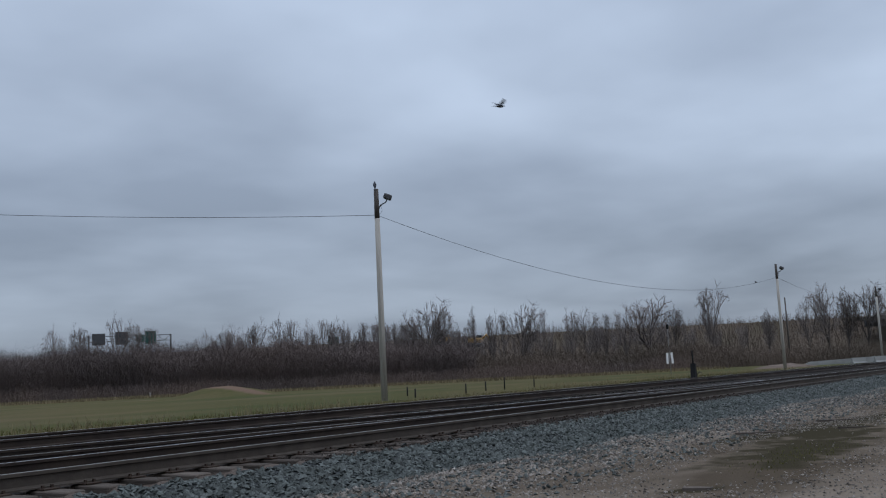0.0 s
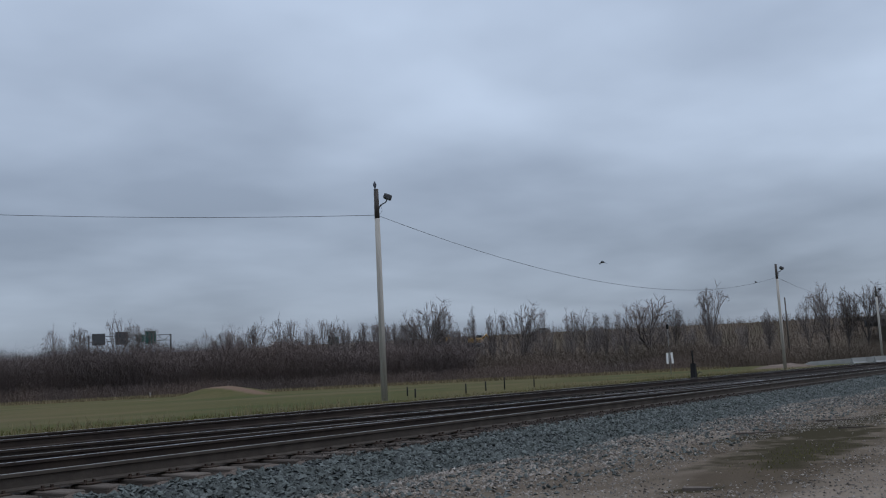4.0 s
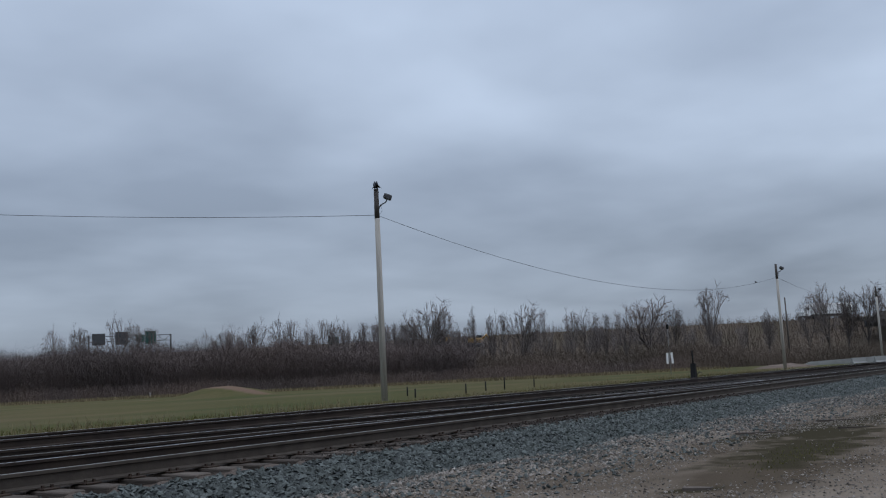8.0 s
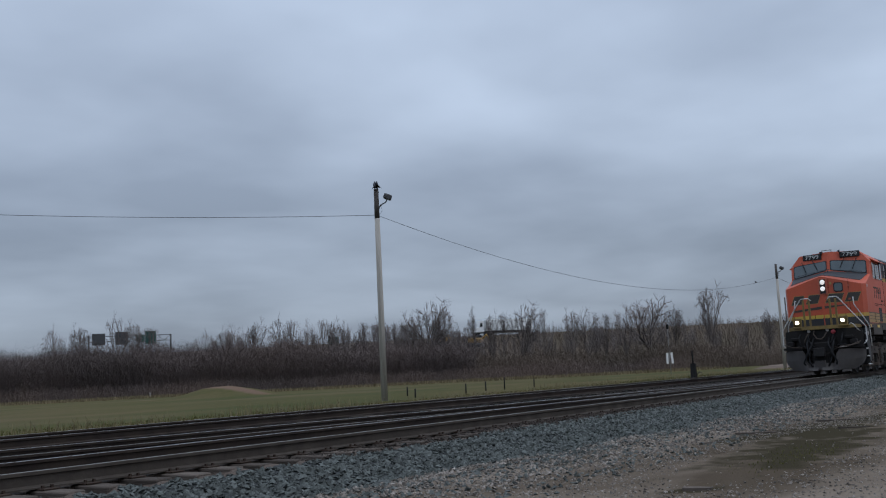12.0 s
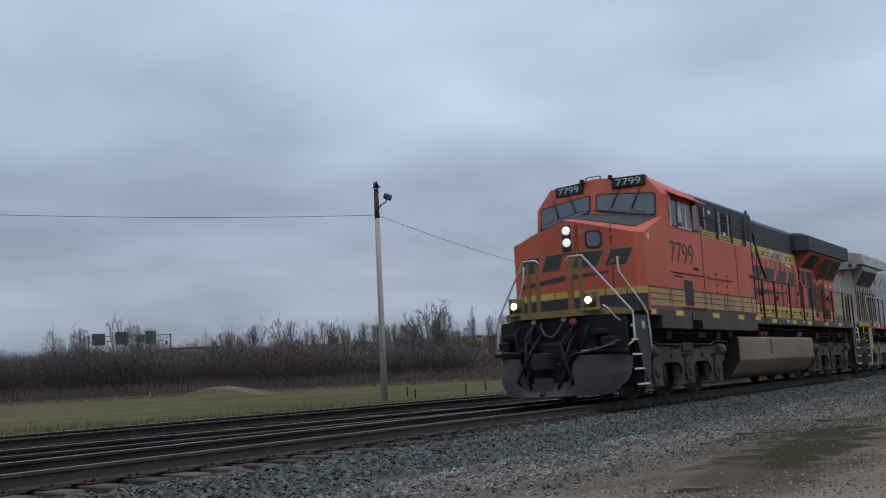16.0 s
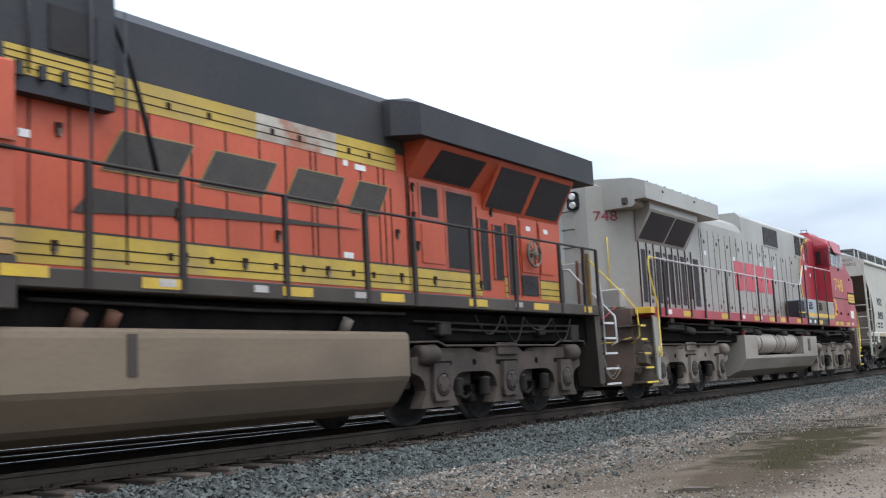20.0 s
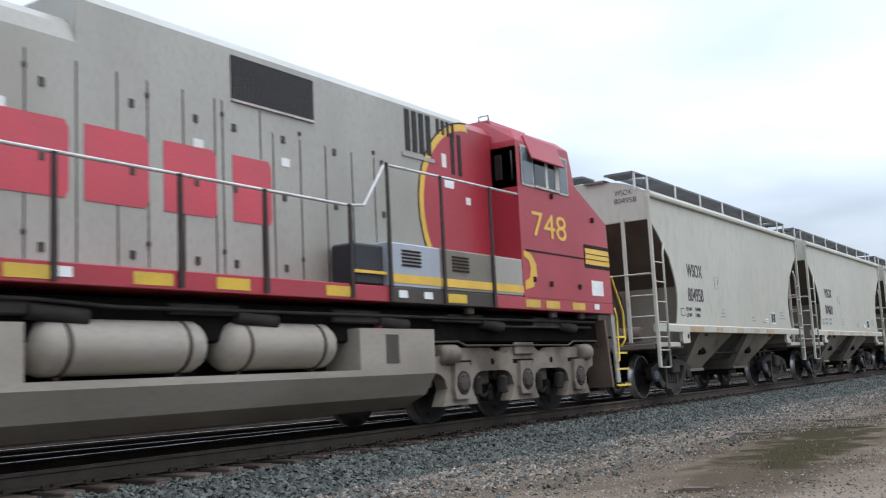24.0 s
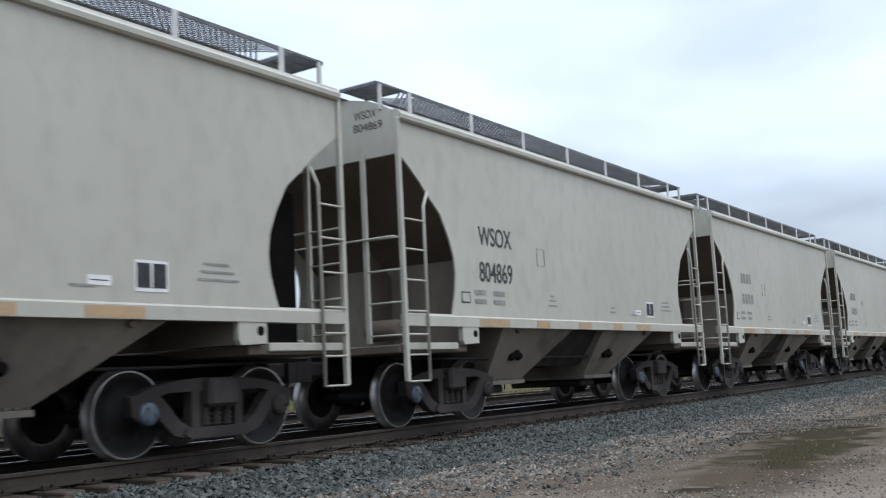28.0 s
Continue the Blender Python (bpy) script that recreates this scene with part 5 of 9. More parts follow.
def coupler(parent, x, d, reach=0.0):
    bm = bmesh.new()
    box(bm, (min(x, x + d * (0.55 + reach)), -0.13, 0.78), (max(x, x + d * (0.55 + reach)), 0.13, 1.0), 0.03)
    x += d * reach
    hull(bm, [(x + d * 0.5, -0.2, 0.72), (x + d * 0.5, 0.2, 0.72), (x + d * 0.5, -0.2, 1.06), (x + d * 0.5, 0.2, 1.06), (x + d * 0.82, -0.22, 0.74), (x + d * 0.82, -0.22, 1.04), (x + d * 0.72, 0.2, 0.74), (x + d * 0.72, 0.2, 1.04)])
    part("coupler", bm, M_WHEEL, parent)


def hose(parent, pts, r=0.028, m=M_HOSE):
    bm = bmesh.new()
    pipe(bm, pts, r, 8)
    part("air_hose", bm, m, parent)


def step_well(parent, x, d, s, steps, m_panel, m_edge, rise0=0.38, deck=1.75, panel_label="", m_back=M_PILOT):
    """Corner steps. d: which way the end of the body lies; s: side."""
    bm = bmesh.new()
    prism(bm, [(x, deck), (x - d * 0.42, deck), (x - d * 0.34, 0.9), (x - d * 0.22, rise0 - 0.04), (x, rise0 - 0.04)], s * 0.98, s * 1.0, "y")
    prism(bm, [(x - d * 0.42, deck), (x - d * 0.50, deck), (x - d * 0.30, rise0 - 0.04), (x - d * 0.22, rise0 - 0.04)], s * 1.0, s * 1.5, "y")
    part("step_panel", bm, m_panel, parent, panel_label)
    bm = bmesh.new()
    prism(bm, [(x, deck), (x + d * 0.36, deck), (x + d * 0.46, rise0), (x, rise0)], s * 0.98, s * 1.0, "y")
    part("step_back", bm, m_back, parent)
    for k in range(steps):
        z = rise0 + (deck - rise0) * k / steps
        w = 0.62 - 0.04 * k
        bm = bmesh.new()
        box(bm, (min(x, x + d * w) - 0.16 * d, min(s * 1.0, s * 1.52), z - 0.03), (max(x, x + d * w) - 0.16 * d, max(s * 1.0, s * 1.52), z), 0.006)
        st = part("step", bm, M_UNDER, parent)
        bm = bmesh.new()
        box(bm, (min(x, x + d * w) - 0.16 * d, min(s * 1.52, s * 1.54), z - 0.034), (max(x, x + d * w) - 0.16 * d, max(s * 1.52, s * 1.54), z + 0.004))
        part("step_edge", bm, m_edge, st)


def slanted(name, parent, m, x0, z0, w, h, y, lean=0.28):
    """A plain leaning block of the emblem with a paler rim behind it."""
    k, e = lean / 0.5, 0.016
    slab("emblem_rim", parent, M_GOLD, [(x0 - e * 1.6, z0 - e), (x0 + w + e, z0 - e), (x0 + w + k * h + e * 1.6, z0 + h + e), (x0 + k * h - e, z0 + h + e)], y, 0.004)
    slab(name, parent, m, [(x0, z0), (x0 + w, z0), (x0 + w + k * h, z0 + h), (x0 + k * h, z0 + h)], y, 0.008)


# ---------------------------------------------------------------- the leading orange locomotive
def lead_locomotive():
    L = thing("locomotive", "orange, black and yellow six-axle diesel locomotive with lit headlights", "locomotive")
    FW, HW = 1.56, 1.06
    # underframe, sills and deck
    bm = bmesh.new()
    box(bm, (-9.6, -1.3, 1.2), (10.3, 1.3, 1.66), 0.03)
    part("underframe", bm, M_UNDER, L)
    bm = bmesh.new()
    box(bm, (-8.44, -FW, 1.49), (-1.62, FW, 1.97), 0.012)
    box(bm, (-9.06, -FW, 1.76), (-8.44, FW, 1.97), 0.012)
    box(bm, (-1.62, -FW, 1.69), (10.42, FW, 1.88), 0.012)
    part("sill", bm, M_SILL, L, "dusty grey side sill")
    # low block of the cab and nose
    bm = bmesh.new()
    hull(bm, [(-9.70, 0, 1.86), (-9.70, 0, 3.90), (-8.2, 0, 4.2), (-7.0, 0, 4.2), (-5.6, 0, 4.2)] +
         [(x, s * y, z) for s in (-1, 1) for x, y, z in ((-9.40, 1.44, 1.86), (-9.40, 1.44, 3.51), (-9.14, FW, 1.86), (-9.14, FW, 3.51), (-7.96, FW, 3.97), (-5.6, FW, 1.97), (-5.6, FW, 4.0))])
    bm.normal_update()
    slopes = [(f.normal.copy(), f.verts[0].co.copy()) for f in bm.faces if f.normal.z > 0.05]
    part("nose", bm, M_ORANGE, L, "orange blunt nose with bevelled corners")
    def front_x(y, z):
        return -8.22 + 0.13 * abs(y) + 0.16 * (z - 4.1)
    bm = bmesh.new()
    hull(bm, [(front_x(y, z), s * y, z) for s in (-1, 1) for y, z in ((0.0, 3.9), (1.55, 3.85), (1.55, 4.50), (1.46, 4.62), (1.18, 4.95), (0.0, 5.02))] +
         [(x, s * y, z) for s in (-1, 1) for x, y, z in ((-7.5, 1.46, 4.68), (-5.6, 1.555, 3.85), (-5.6, 1.555, 4.52), (-5.6, 1.46, 4.70), (-5.6, 1.15, 4.86), (-5.6, 0.0, 4.93))])
    cab = part("cab", bm, M_ORANGE, L, "orange cab with rounded roof corners")
    # matt black nose top
    bm = bmesh.new()
    up = Vector((-0.006, 0, 0.016))
    def nose_z(x, y):
        return min(p.z - (n.x * (x - p.x) + n.y * (y - p.y)) / n.z for n, p in slopes)
    for s in (-1, 1):
        a, r1, c, d, e = (bm.verts.new(Vector((x, s * y, nose_z(x, y))) + up) for x, y in ((-9.42, 0), (-9.40, 0.3), (-8.05, 1.48), (-8.25, 0), (-9.06, 1.36)))
        for ring in ((a, r1, c, d), (r1, e, c)):
            bm.faces.new(ring if s < 0 else ring[::-1])
    bmesh.ops.remove_doubles(bm, verts=bm.verts, dist=0.001)
    bmesh.ops.solidify(bm, geom=bm.faces[:], thickness=0.01)
    part("anti_glare_panel", bm, M_BLACKP, L)
    # windscreen panes lie on the two front planes
    for s in (-1, 1):
        o, e, ot, et = (Vector((front_x(y, z), s * y, z)) for y, z in ((0.05, 4.24), (1.46, 3.97), (0.05, 4.66), (1.46, 4.53)))
        n = (e - o).cross(ot - o).normalized() * (1 if s > 0 else -1)
        n = n if n.x < 0 else -n

        def fp(u, v, k):
            return (o.lerp(e, u)).lerp(ot.lerp(et, u), v) + n * k
        for nm, m, u0, u1, v0, v1, k in (("windscreen_gasket", M_RUBBER, 0.01, 0.99, 0.0, 1.0, 0.012), ("windscreen", M_CAB_GLASS, 0.035, 0.965, 0.07, 0.93, 0.02)):
            bm = bmesh.new()
            c = 0.04
            ring = [(u0 + c, v0), (u1 - c, v0), (u1, v0 + 2 * c), (u1, v1 - 2 * c), (u1 - c, v1), (u0 + c, v1), (u0, v1 - 2 * c), (u0, v0 + 2 * c)]
            vs = [bm.verts.new(fp(u, v, k)) for u, v in ring]
            vb = [bm.verts.new(fp(u, v, k - 0.03)) for u, v in ring]
            fs = [bm.faces.new(vs), bm.faces.new(vb[::-1])] + [bm.faces.new((vs[i], vs[(i + 1) % 8], vb[(i + 1) % 8], vb[i])) for i in range(8)]
            bmesh.ops.recalc_face_normals(bm, faces=fs)
            part(nm, bm, m, cab)
        for u in (0.33, 0.66):
            bm = bmesh.new()
            pipe(bm, [fp(u + 0.08, 1.22, 0.03), fp(u, 0.62, 0.05)], 0.012, 5)
            pipe(bm, [fp(u + 0.02, 0.85, 0.055), fp(u - 0.05, 0.25, 0.05)], 0.014, 5)
            part("wiper", bm, M_RUBBER, cab)
        # number boards
        q = Matrix.Translation((front_x(0.72, 4.85), s * 0.74 - 0.1, 4.85)) @ pose(0, 0, 0, 0, 0, -8.5 * s)
        bm = bmesh.new()
        box(bm, (-0.06, -0.385, -0.118), (0.2, 0.385, 0.118), 0.012)
        nb = part("number_board", bm, M_RUBBER, cab, "black number board", at=q)
        text_mesh("7799", 0.225, M_NUMWHITE, "number", nb, pose(-0.064, 0.285, -0.078, 90, 0, -90), "white number", 0.002, 0.57)
        bm = bmesh.new()
        box(bm, (-0.1, -0.04, 0.0), (0.02, 0.04, 0.09), 0.01)
        part("marker_light", bm, M_RUBBER, cab, at=q @ pose(-0.02, s * -0.40, 0.10))
    bm = bmesh.new()
    box(bm, (-7.2, -1.0, 4.86), (-6.2, 0.9, 4.96), 0.03)
    part("roof_unit", bm, M_SILL, cab, "flat grey unit on the cab roof")
    # nose lights, door, window and emblem
    bm = bmesh.new()
    box(bm, (-9.715, -0.22, 3.16), (-9.6, 0.12, 3.80), 0.01)
    lb = part("light_recess", bm, M_ORANGEDK, L)
    bm = bmesh.new()
    box(bm, (-9.722, -0.16, 3.2), (-9.62, 0.06, 3.78), 0.01)
    part("recess_back", bm, M_RUBBER, lb)
    for z in (3.66, 3.40):
        bm = bmesh.new()
        lathe(bm, [(-0.03, 0.07), (-0.02, 0.09), (0.0, 0.095)], (-9.725, -0.05, z), "x", 20)
        part("headlight", bm, M_HEADLAMP, lb, "lit sealed headlight")
    for s in (-1, 1):
        o, e = Vector((-9.70, 0, 0)), Vector((-9.40, s * 1.44, 0))
        d = (e - o).normalized()
        n = Vector((d.y, -d.x, 0)) * (1 if s < 0 else -1)
        n = n if n.x < 0 else -n
        ln = (e - o).length

        def face(name, m, ring, k, label=""):
            """A thin plate on this half of the nose: ring of (distance from the middle, height)."""
            bm = bmesh.new()
            vs = [bm.verts.new(o + d * u + Vector((0, 0, z)) + n * k) for u, z in ring]
            vb = [bm.verts.new(o + d * u + Vector((0, 0, z)) + n * (k - 0.03)) for u, z in ring]
            m_ = len(ring)
            fs = [bm.faces.new(vs), bm.faces.new(vb[::-1])] + [bm.faces.new((vs[i], vs[(i + 1) % m_], vb[(i + 1) % m_], vb[i])) for i in range(m_)]
            bmesh.ops.recalc_face_normals(bm, faces=fs)
            return part(name, bm, m, L, label)

        def rect(u0, u1, z0, z1, c=0.0):
            return [(u0 + c, z0), (u1 - c, z0), (u1, z0 + c), (u1, z1 - c), (u1 - c, z1), (u0 + c, z1), (u0, z1 - c), (u0, z0 + c)] if c else [(u0, z0), (u1, z0), (u1, z1), (u0, z1)]
        face("nose_band", M_BLACKP, rect(0.02, ln - 0.01, 1.87, 2.22), 0.008, "black band low on the nose")
        face("nose_stripe", M_YELLOW, rect(0.02, ln - 0.01, 2.22, 2.36), 0.010, "yellow stripe low on the nose")
        for name, m, z0, z1, k in (("nose_band", M_BLACKP, 1.87, 2.22, 0.008), ("nose_stripe", M_YELLOW, 2.22, 2.36, 0.010)):
            bm = bmesh.new()
            c0, c1 = Vector((-9.40, s * 1.44, 0)), Vector((-9.14, s * FW, 0))
            out = Vector((-0.42, s * 0.91, 0)) * k
            prism(bm, [((c0 + out).x, (c0 + out).y), ((c1 + out).x, (c1 + out).y), (c1.x + 0.02, c1.y - s * 0.02), (c0.x + 0.02, c0.y - s * 0.02)], z0, z1, "z")
            part(name, bm, m, L)
        for u in (0.35, 0.8, 1.25):
            face("nose_seam", M_SEAM, rect(u, u + 0.02, 2.22, 2.36), 0.012)
        if s < 0:
            face("window_gasket", M_RUBBER, rect(0.44, 0.80, 3.24, 3.62, 0.06), 0.014)
            face("nose_window", M_CAB_GLASS, rect(0.48, 0.76, 3.28, 3.58, 0.05), 0.018)
            face("door_seam", M_SEAM, rect(0.985, 1.0, 2.25, 3.72), 0.006)
            face("door_seam", M_SEAM, rect(0.26, 0.27, 2.25, 3.80), 0.006)
            face("marker", M_GOLD, rect(0.30, 0.39, 3.54, 3.66, 0.035), 0.008)
            for z in (3.45, 3.2, 2.9):
                face("hinge", M_ORANGEDK, rect(0.96, 1.04, z, z + 0.07), 0.02)
        lean = 0.16 if s < 0 else -0.16
        for u0, w in (((0.10, 0.56), (0.82, 0.46)) if s < 0 else ((0.22, 0.48), (0.90, 0.42))):
            ring = [(u0, 2.84), (u0 + w, 2.84), (u0 + w + lean, 3.18), (u0 + lean, 3.18)]
            face("emblem_rim", M_GOLD, [(u - 0.018 if i in (0, 3) else u + 0.018, z - 0.018 if i < 2 else z + 0.018) for i, (u, z) in enumerate(ring)], 0.006)
            face("emblem_block", M_NUMGREY, ring, 0.009)
        face("emblem_wing", M_NUMGREY, [(0.05, 2.60), (0.9, 2.70), (0.9, 2.73), (0.05, 2.71)] if s < 0 else [(0.05, 2.60), (1.3, 2.52), (1.3, 2.60), (0.05, 2.71)], 0.009)
        # grab bar on the nose top
        bm = bmesh.new()
        pipe(bm, [(-8.6, s * 0.05, 4.08), (-8.6, s * 0.05, 4.24), (-8.32, s * 1.3, 4.07), (-8.32, s * 1.3, 3.92)], 0.014, 6)
        part("grab_bar", bm, M_BLACKP, L)
    bm = bmesh.new()
    pipe(bm, [(-7.9, 0.24, 4.98), (-7.95, 0.24, 5.10), (-7.95, -0.12, 5.10), (-7.9, -0.12, 4.98)], 0.016, 6)
    part("grab_bar", bm, M_BLACKP, L)
    # cab sides: windows, number, boxes
    for s in (-1, 1):
        y = s * FW
        panel("window_opening", cab, M_SCREEN, -7.52, -6.26, 3.80, 4.43, y, 0.006)
        panel("window_frame", cab, M_FRAME, -7.56, -7.5, 3.78, 4.46, y, 0.02)
        panel("side_window", cab, M_GLASS_DARK, -7.46, -7.14, 3.82, 4.42, y, 0.012)
        panel("window_post", cab, M_RUBBER, -7.15, -7.09, 3.80, 4.44, y, 0.018)
        panel("sun_board", cab, M_FRAME, -7.06, -6.86, 3.93, 4.42, y, 0.016, "pale board in the open window")
        panel("side_window", cab, M_GLASS_DARK, -6.86, -6.60, 3.83, 4.40, y, 0.010)
        panel("window_bar", cab, M_SILVERRAIL, -6.63, -6.56, 3.82, 4.42, y, 0.018)
        panel("side_window", cab, M_GLASS_DARK, -6.56, -6.29, 3.83, 4.40, y, 0.010)
        panel("window_sill", cab, M_FRAME, -7.12, -6.25, 3.785, 3.825, y, 0.03)
        panel("window_frame", cab, M_RUBBER, -6.15, -5.76, 3.80, 4.49, y, 0.014)
        panel("side_window", cab, M_GLASS_DARK, -6.115, -5.795, 3.835, 4.455, y, 0.02)
        bm = bmesh.new()
        prism(bm, [(s * 1.45, 4.66), (s * 1.74, 4.50), (s * 1.74, 4.47), (s * 1.45, 4.62)], -7.5, -5.62, "x")
        part("window_awning", bm, M_ORANGE, cab, "faded orange awning over the side windows")
        panel("door_seam", cab, M_SEAM, -5.615, -5.59, 1.98, 4.6, y, 0.006)
        for x0, x1, z in ((-7.75, -5.66, 2.735), (-7.6, -7.0, 2.66)):
            panel("rain_strip", cab, M_SEAM, x0, x1, z, z + 0.022, y, 0.012)
        panel("data_plate", cab, M_SEAM, -6.3, -5.95, 2.87, 2.93, y, 0.008)
        panel("air_intake", L, M_SCREEN, -6.97, -6.43, 2.03, 2.60, y, 0.012, "black recessed box opening", 0.004)
        panel("step_plate", L, M_SILL, -7.2, -5.65, 1.955, 1.985, y, 0.03)
        panel("jacking_recess", L, M_UNDER, -6.62, -5.98, 1.50, 1.86, y, 0.006)
        panel("jacking_plate", L, M_SILL, -6.6, -6.0, 1.70, 1.88, y, 0.012)
        panel("builder_plate", L, M_FRAME, -8.98, -8.86, 3.38, 3.5, y, 0.01)
        for x0, x1 in ((-9.05, -6.97), (-6.43, -5.62), (-5.58, -1.66)):
            st = panel("low_stripe", L, M_TANSTRIPE, x0, x1, 1.975, 2.35, y, 0.006, "faded yellow striped band")
            for z in (2.10, 2.225):
                panel("stripe_line", st, M_SILL, x0, x1, z, z + 0.018, y, 0.010)
            panel("stripe_edge", st, M_SILL, x0, x1, 2.35, 2.385, y, 0.009)
        for x in (-7.95, -7.82, -5.75, -5.25, -4.25, -4.05, -2.95, -2.8, -2.05):
            panel("stripe_gap", L, M_SEAM, x, x + 0.018, 1.98, 2.35, y, 0.011)
    side_text("7799", 0.68, M_NUMGREY, "road_number", L, -7.70, 2.985, -FW - 0.004, 1.46, "dark grey road number")
    # wide machinery block behind the cab, with its inset black top
    bm = bmesh.new()
    box(bm, (-5.6, -FW + 0.004, 1.97), (-1.64, FW - 0.004, 3.76), 0.02)
    part("machinery_block", bm, M_ORANGE, L)
    bm = bmesh.new()
    hull(bm, [(x, s * y, z) for x in (-5.58, -0.30) for s in (-1, 1) for y, z in ((1.22, 3.6), (1.22, 4.81), (1.08, 4.92))])
    part("equipment_hood", bm, M_BLACKP, L, "black upper equipment hood")
    for s in (-1, 1):
        y = s * 1.22
        panel("upper_stripe", L, M_YELLOW, -5.56, -0.32, 3.77, 4.04, y, 0.008, "yellow stripe under the black hood")
        for z in (3.83, 3.90, 3.97):
            panel("stripe_line", L, M_SEAM, -5.56, -0.32, z, z + 0.012, y, 0.012)
        for x0 in (-4.98, -3.12):
            vent = panel("vent_opening", L, M_SEAM, x0, x0 + 0.66, 4.12, 4.62, y, 0.006)
            for k in range(5):
                panel("vent_slat", vent, M_SPRING, x0 + 0.02, x0 + 0.64, 4.16 + 0.09 * k, 4.19 + 0.09 * k, y, 0.014)
            for x in (x0 - 0.03, x0 + 0.66):
                panel("vent_frame", L, M_SILVERRAIL, x, x + 0.035, 4.06, 4.62, y, 0.02)
        for x, z in ((-4.72, 4.02), (-2.85, 4.03), (-3.95, 4.5)):
            panel("sticker", L, M_WHITE, x, x + 0.16, z, z + 0.09, y, 0.008)
        panel("exhaust_screen", L, M_SCREEN, -1.08, -0.52, 4.08, 4.55, y, 0.02)
        bm = bmesh.new()
        pipe(bm, [(-5.45, s * 1.42, 4.28), (-1.75, s * 1.42, 4.26)], 0.022, 6)
        part("grab_rail", bm, M_BLACKP, L)
        for x in (-5.38, -4.02, -2.88, -1.75):
            bm = bmesh.new()
            prism(bm, [(x - 0.05, 3.66), (x + 0.06, 3.66), (x + 0.035, 4.0), (x + 0.025, 4.62), (x - 0.025, 4.62), (x - 0.03, 4.0)], s * 1.42, s * 1.47, "y")
            part("grab_post", bm, M_BLACKP, L)
        for x in (-1.45, -1.2, -0.95):
            panel("latch", L, M_BLACKP, x, x + 0.07, 3.74, 3.88, y, 0.05)
        for x, top_z in ((-1.32, 4.75), (-0.62, 4.85), (-0.2, 4.7)):
            bm = bmesh.new()
            cyl(bm, (x, s * 1.26, 2.0 if x > -1 else 3.78), (x, s * 1.26, top_z), 0.014, 6)
            part("conduit", bm, M_BLACKP, L)
        panel("block_seam", L, M_SEAM, -3.05, -3.03, 1.98, 3.7, s * FW, 0.004)
        panel("hand_ledge", L, M_ORANGEDK, -5.35, -3.45, 2.74, 2.77, s * FW, 0.03)
        for x in (-4.75, -3.98):
            for z in (2.82, 2.55, 2.36):
                panel("hinge", L, M_ORANGEDK, x, x + 0.05, z, z + 0.07, s * FW, 0.03)
        panel("low_ledge", L, M_ORANGEDK, -2.05, -1.66, 3.0, 3.03, s * FW, 0.03)
        bm = bmesh.new()
        pipe(bm, [(-0.42, s * 1.12, 4.9), (-0.1, s * 1.2, 4.2), (0.05, s * 1.25, 3.6), (0.08, s * 1.4, 3.0)], 0.03, 8)
        part("drain_hose", bm, M_HOSE, L)
    # engine hood
    bm = bmesh.new()
    hull(bm, [(x, s * y, z) for x in (-1.64, 9.75) for s in (-1, 1) for y, z in ((HW, 1.88), (HW, 4.0))])
    part("engine_hood", bm, M_ORANGE, L)
    bm = bmesh.new()
    hull(bm, [(x, s * y, z) for x in (-0.3, 9.75) for s in (-1, 1) for y, z in ((HW, 3.98), (HW, 4.71), (0.88, 4.88), (0.0, 4.93))])
    hood_top = part("hood_top", bm, M_BLACKP, L, "black hood roof")
    bm = bmesh.new()
    box(bm, (2.7, -0.5, 4.84), (3.6, 0.5, 4.94), 0.04)
    part("exhaust_stack", bm, M_BLACKP, hood_top)
    bm = bmesh.new()
    for k in range(5):
        pipe(bm, [(1.5 + 0.3 * k, -0.75, 4.78), (1.6 + 0.3 * k, -0.7, 4.93 + 0.03 * (k % 2)), (1.75 + 0.3 * k, -0.65, 4.80)], 0.015, 5)
    part("roof_bracket", bm, M_BLACKP, hood_top)
    for x in (0.35, 0.7):
        bm = bmesh.new()
        lathe(bm, [(4.78, 0.06), (4.93, 0.06), (4.96, 0.03)], (x, -0.6, 0), "z", 10)
        part("roof_cap", bm, M_BLACKP, hood_top)
    bm = bmesh.new()
    lathe(bm, [(-0.02, 0.075), (0.0, 0.09), (0.02, 0.075), (0.02, 0.045), (-0.02, 0.045)], (-0.3, -1.1, 4.93), "y", 16)
    part("lifting_eye", bm, M_BLACKP, hood_top)
    for s in (-1, 1):
        y = s * HW
        for x0, x1, m in ((-0.3, 1.9, M_YELLOW), (1.9, 3.42, M_PRIMER), (3.42, 4.75, M_YELLOW)):
            panel("hood_stripe", L, m, x0, x1, 3.73, 4.06, y, 0.008, "yellow stripe worn to primer" if m is M_PRIMER else "")
        for z in (3.82, 3.92):
            panel("stripe_line", L, M_SEAM, -0.3, 4.75, z, z + 0.012, y, 0.012)
        for x0, x1 in ((-1.62, 6.84), (6.86, 7.0), (7.75, 7.85), (9.0, 9.7)):
            panel("low_stripe", L, M_YELLOW, x0, x1, 1.98, 2.32, y, 0.008)
            for z in (2.06, 2.17):
                panel("stripe_line", L, M_SEAM, x0, x1, z, z + 0.013, y, 0.012)
            panel("stripe_edge", L, M_SILL, x0, x1, 2.32, 2.345, y, 0.01)
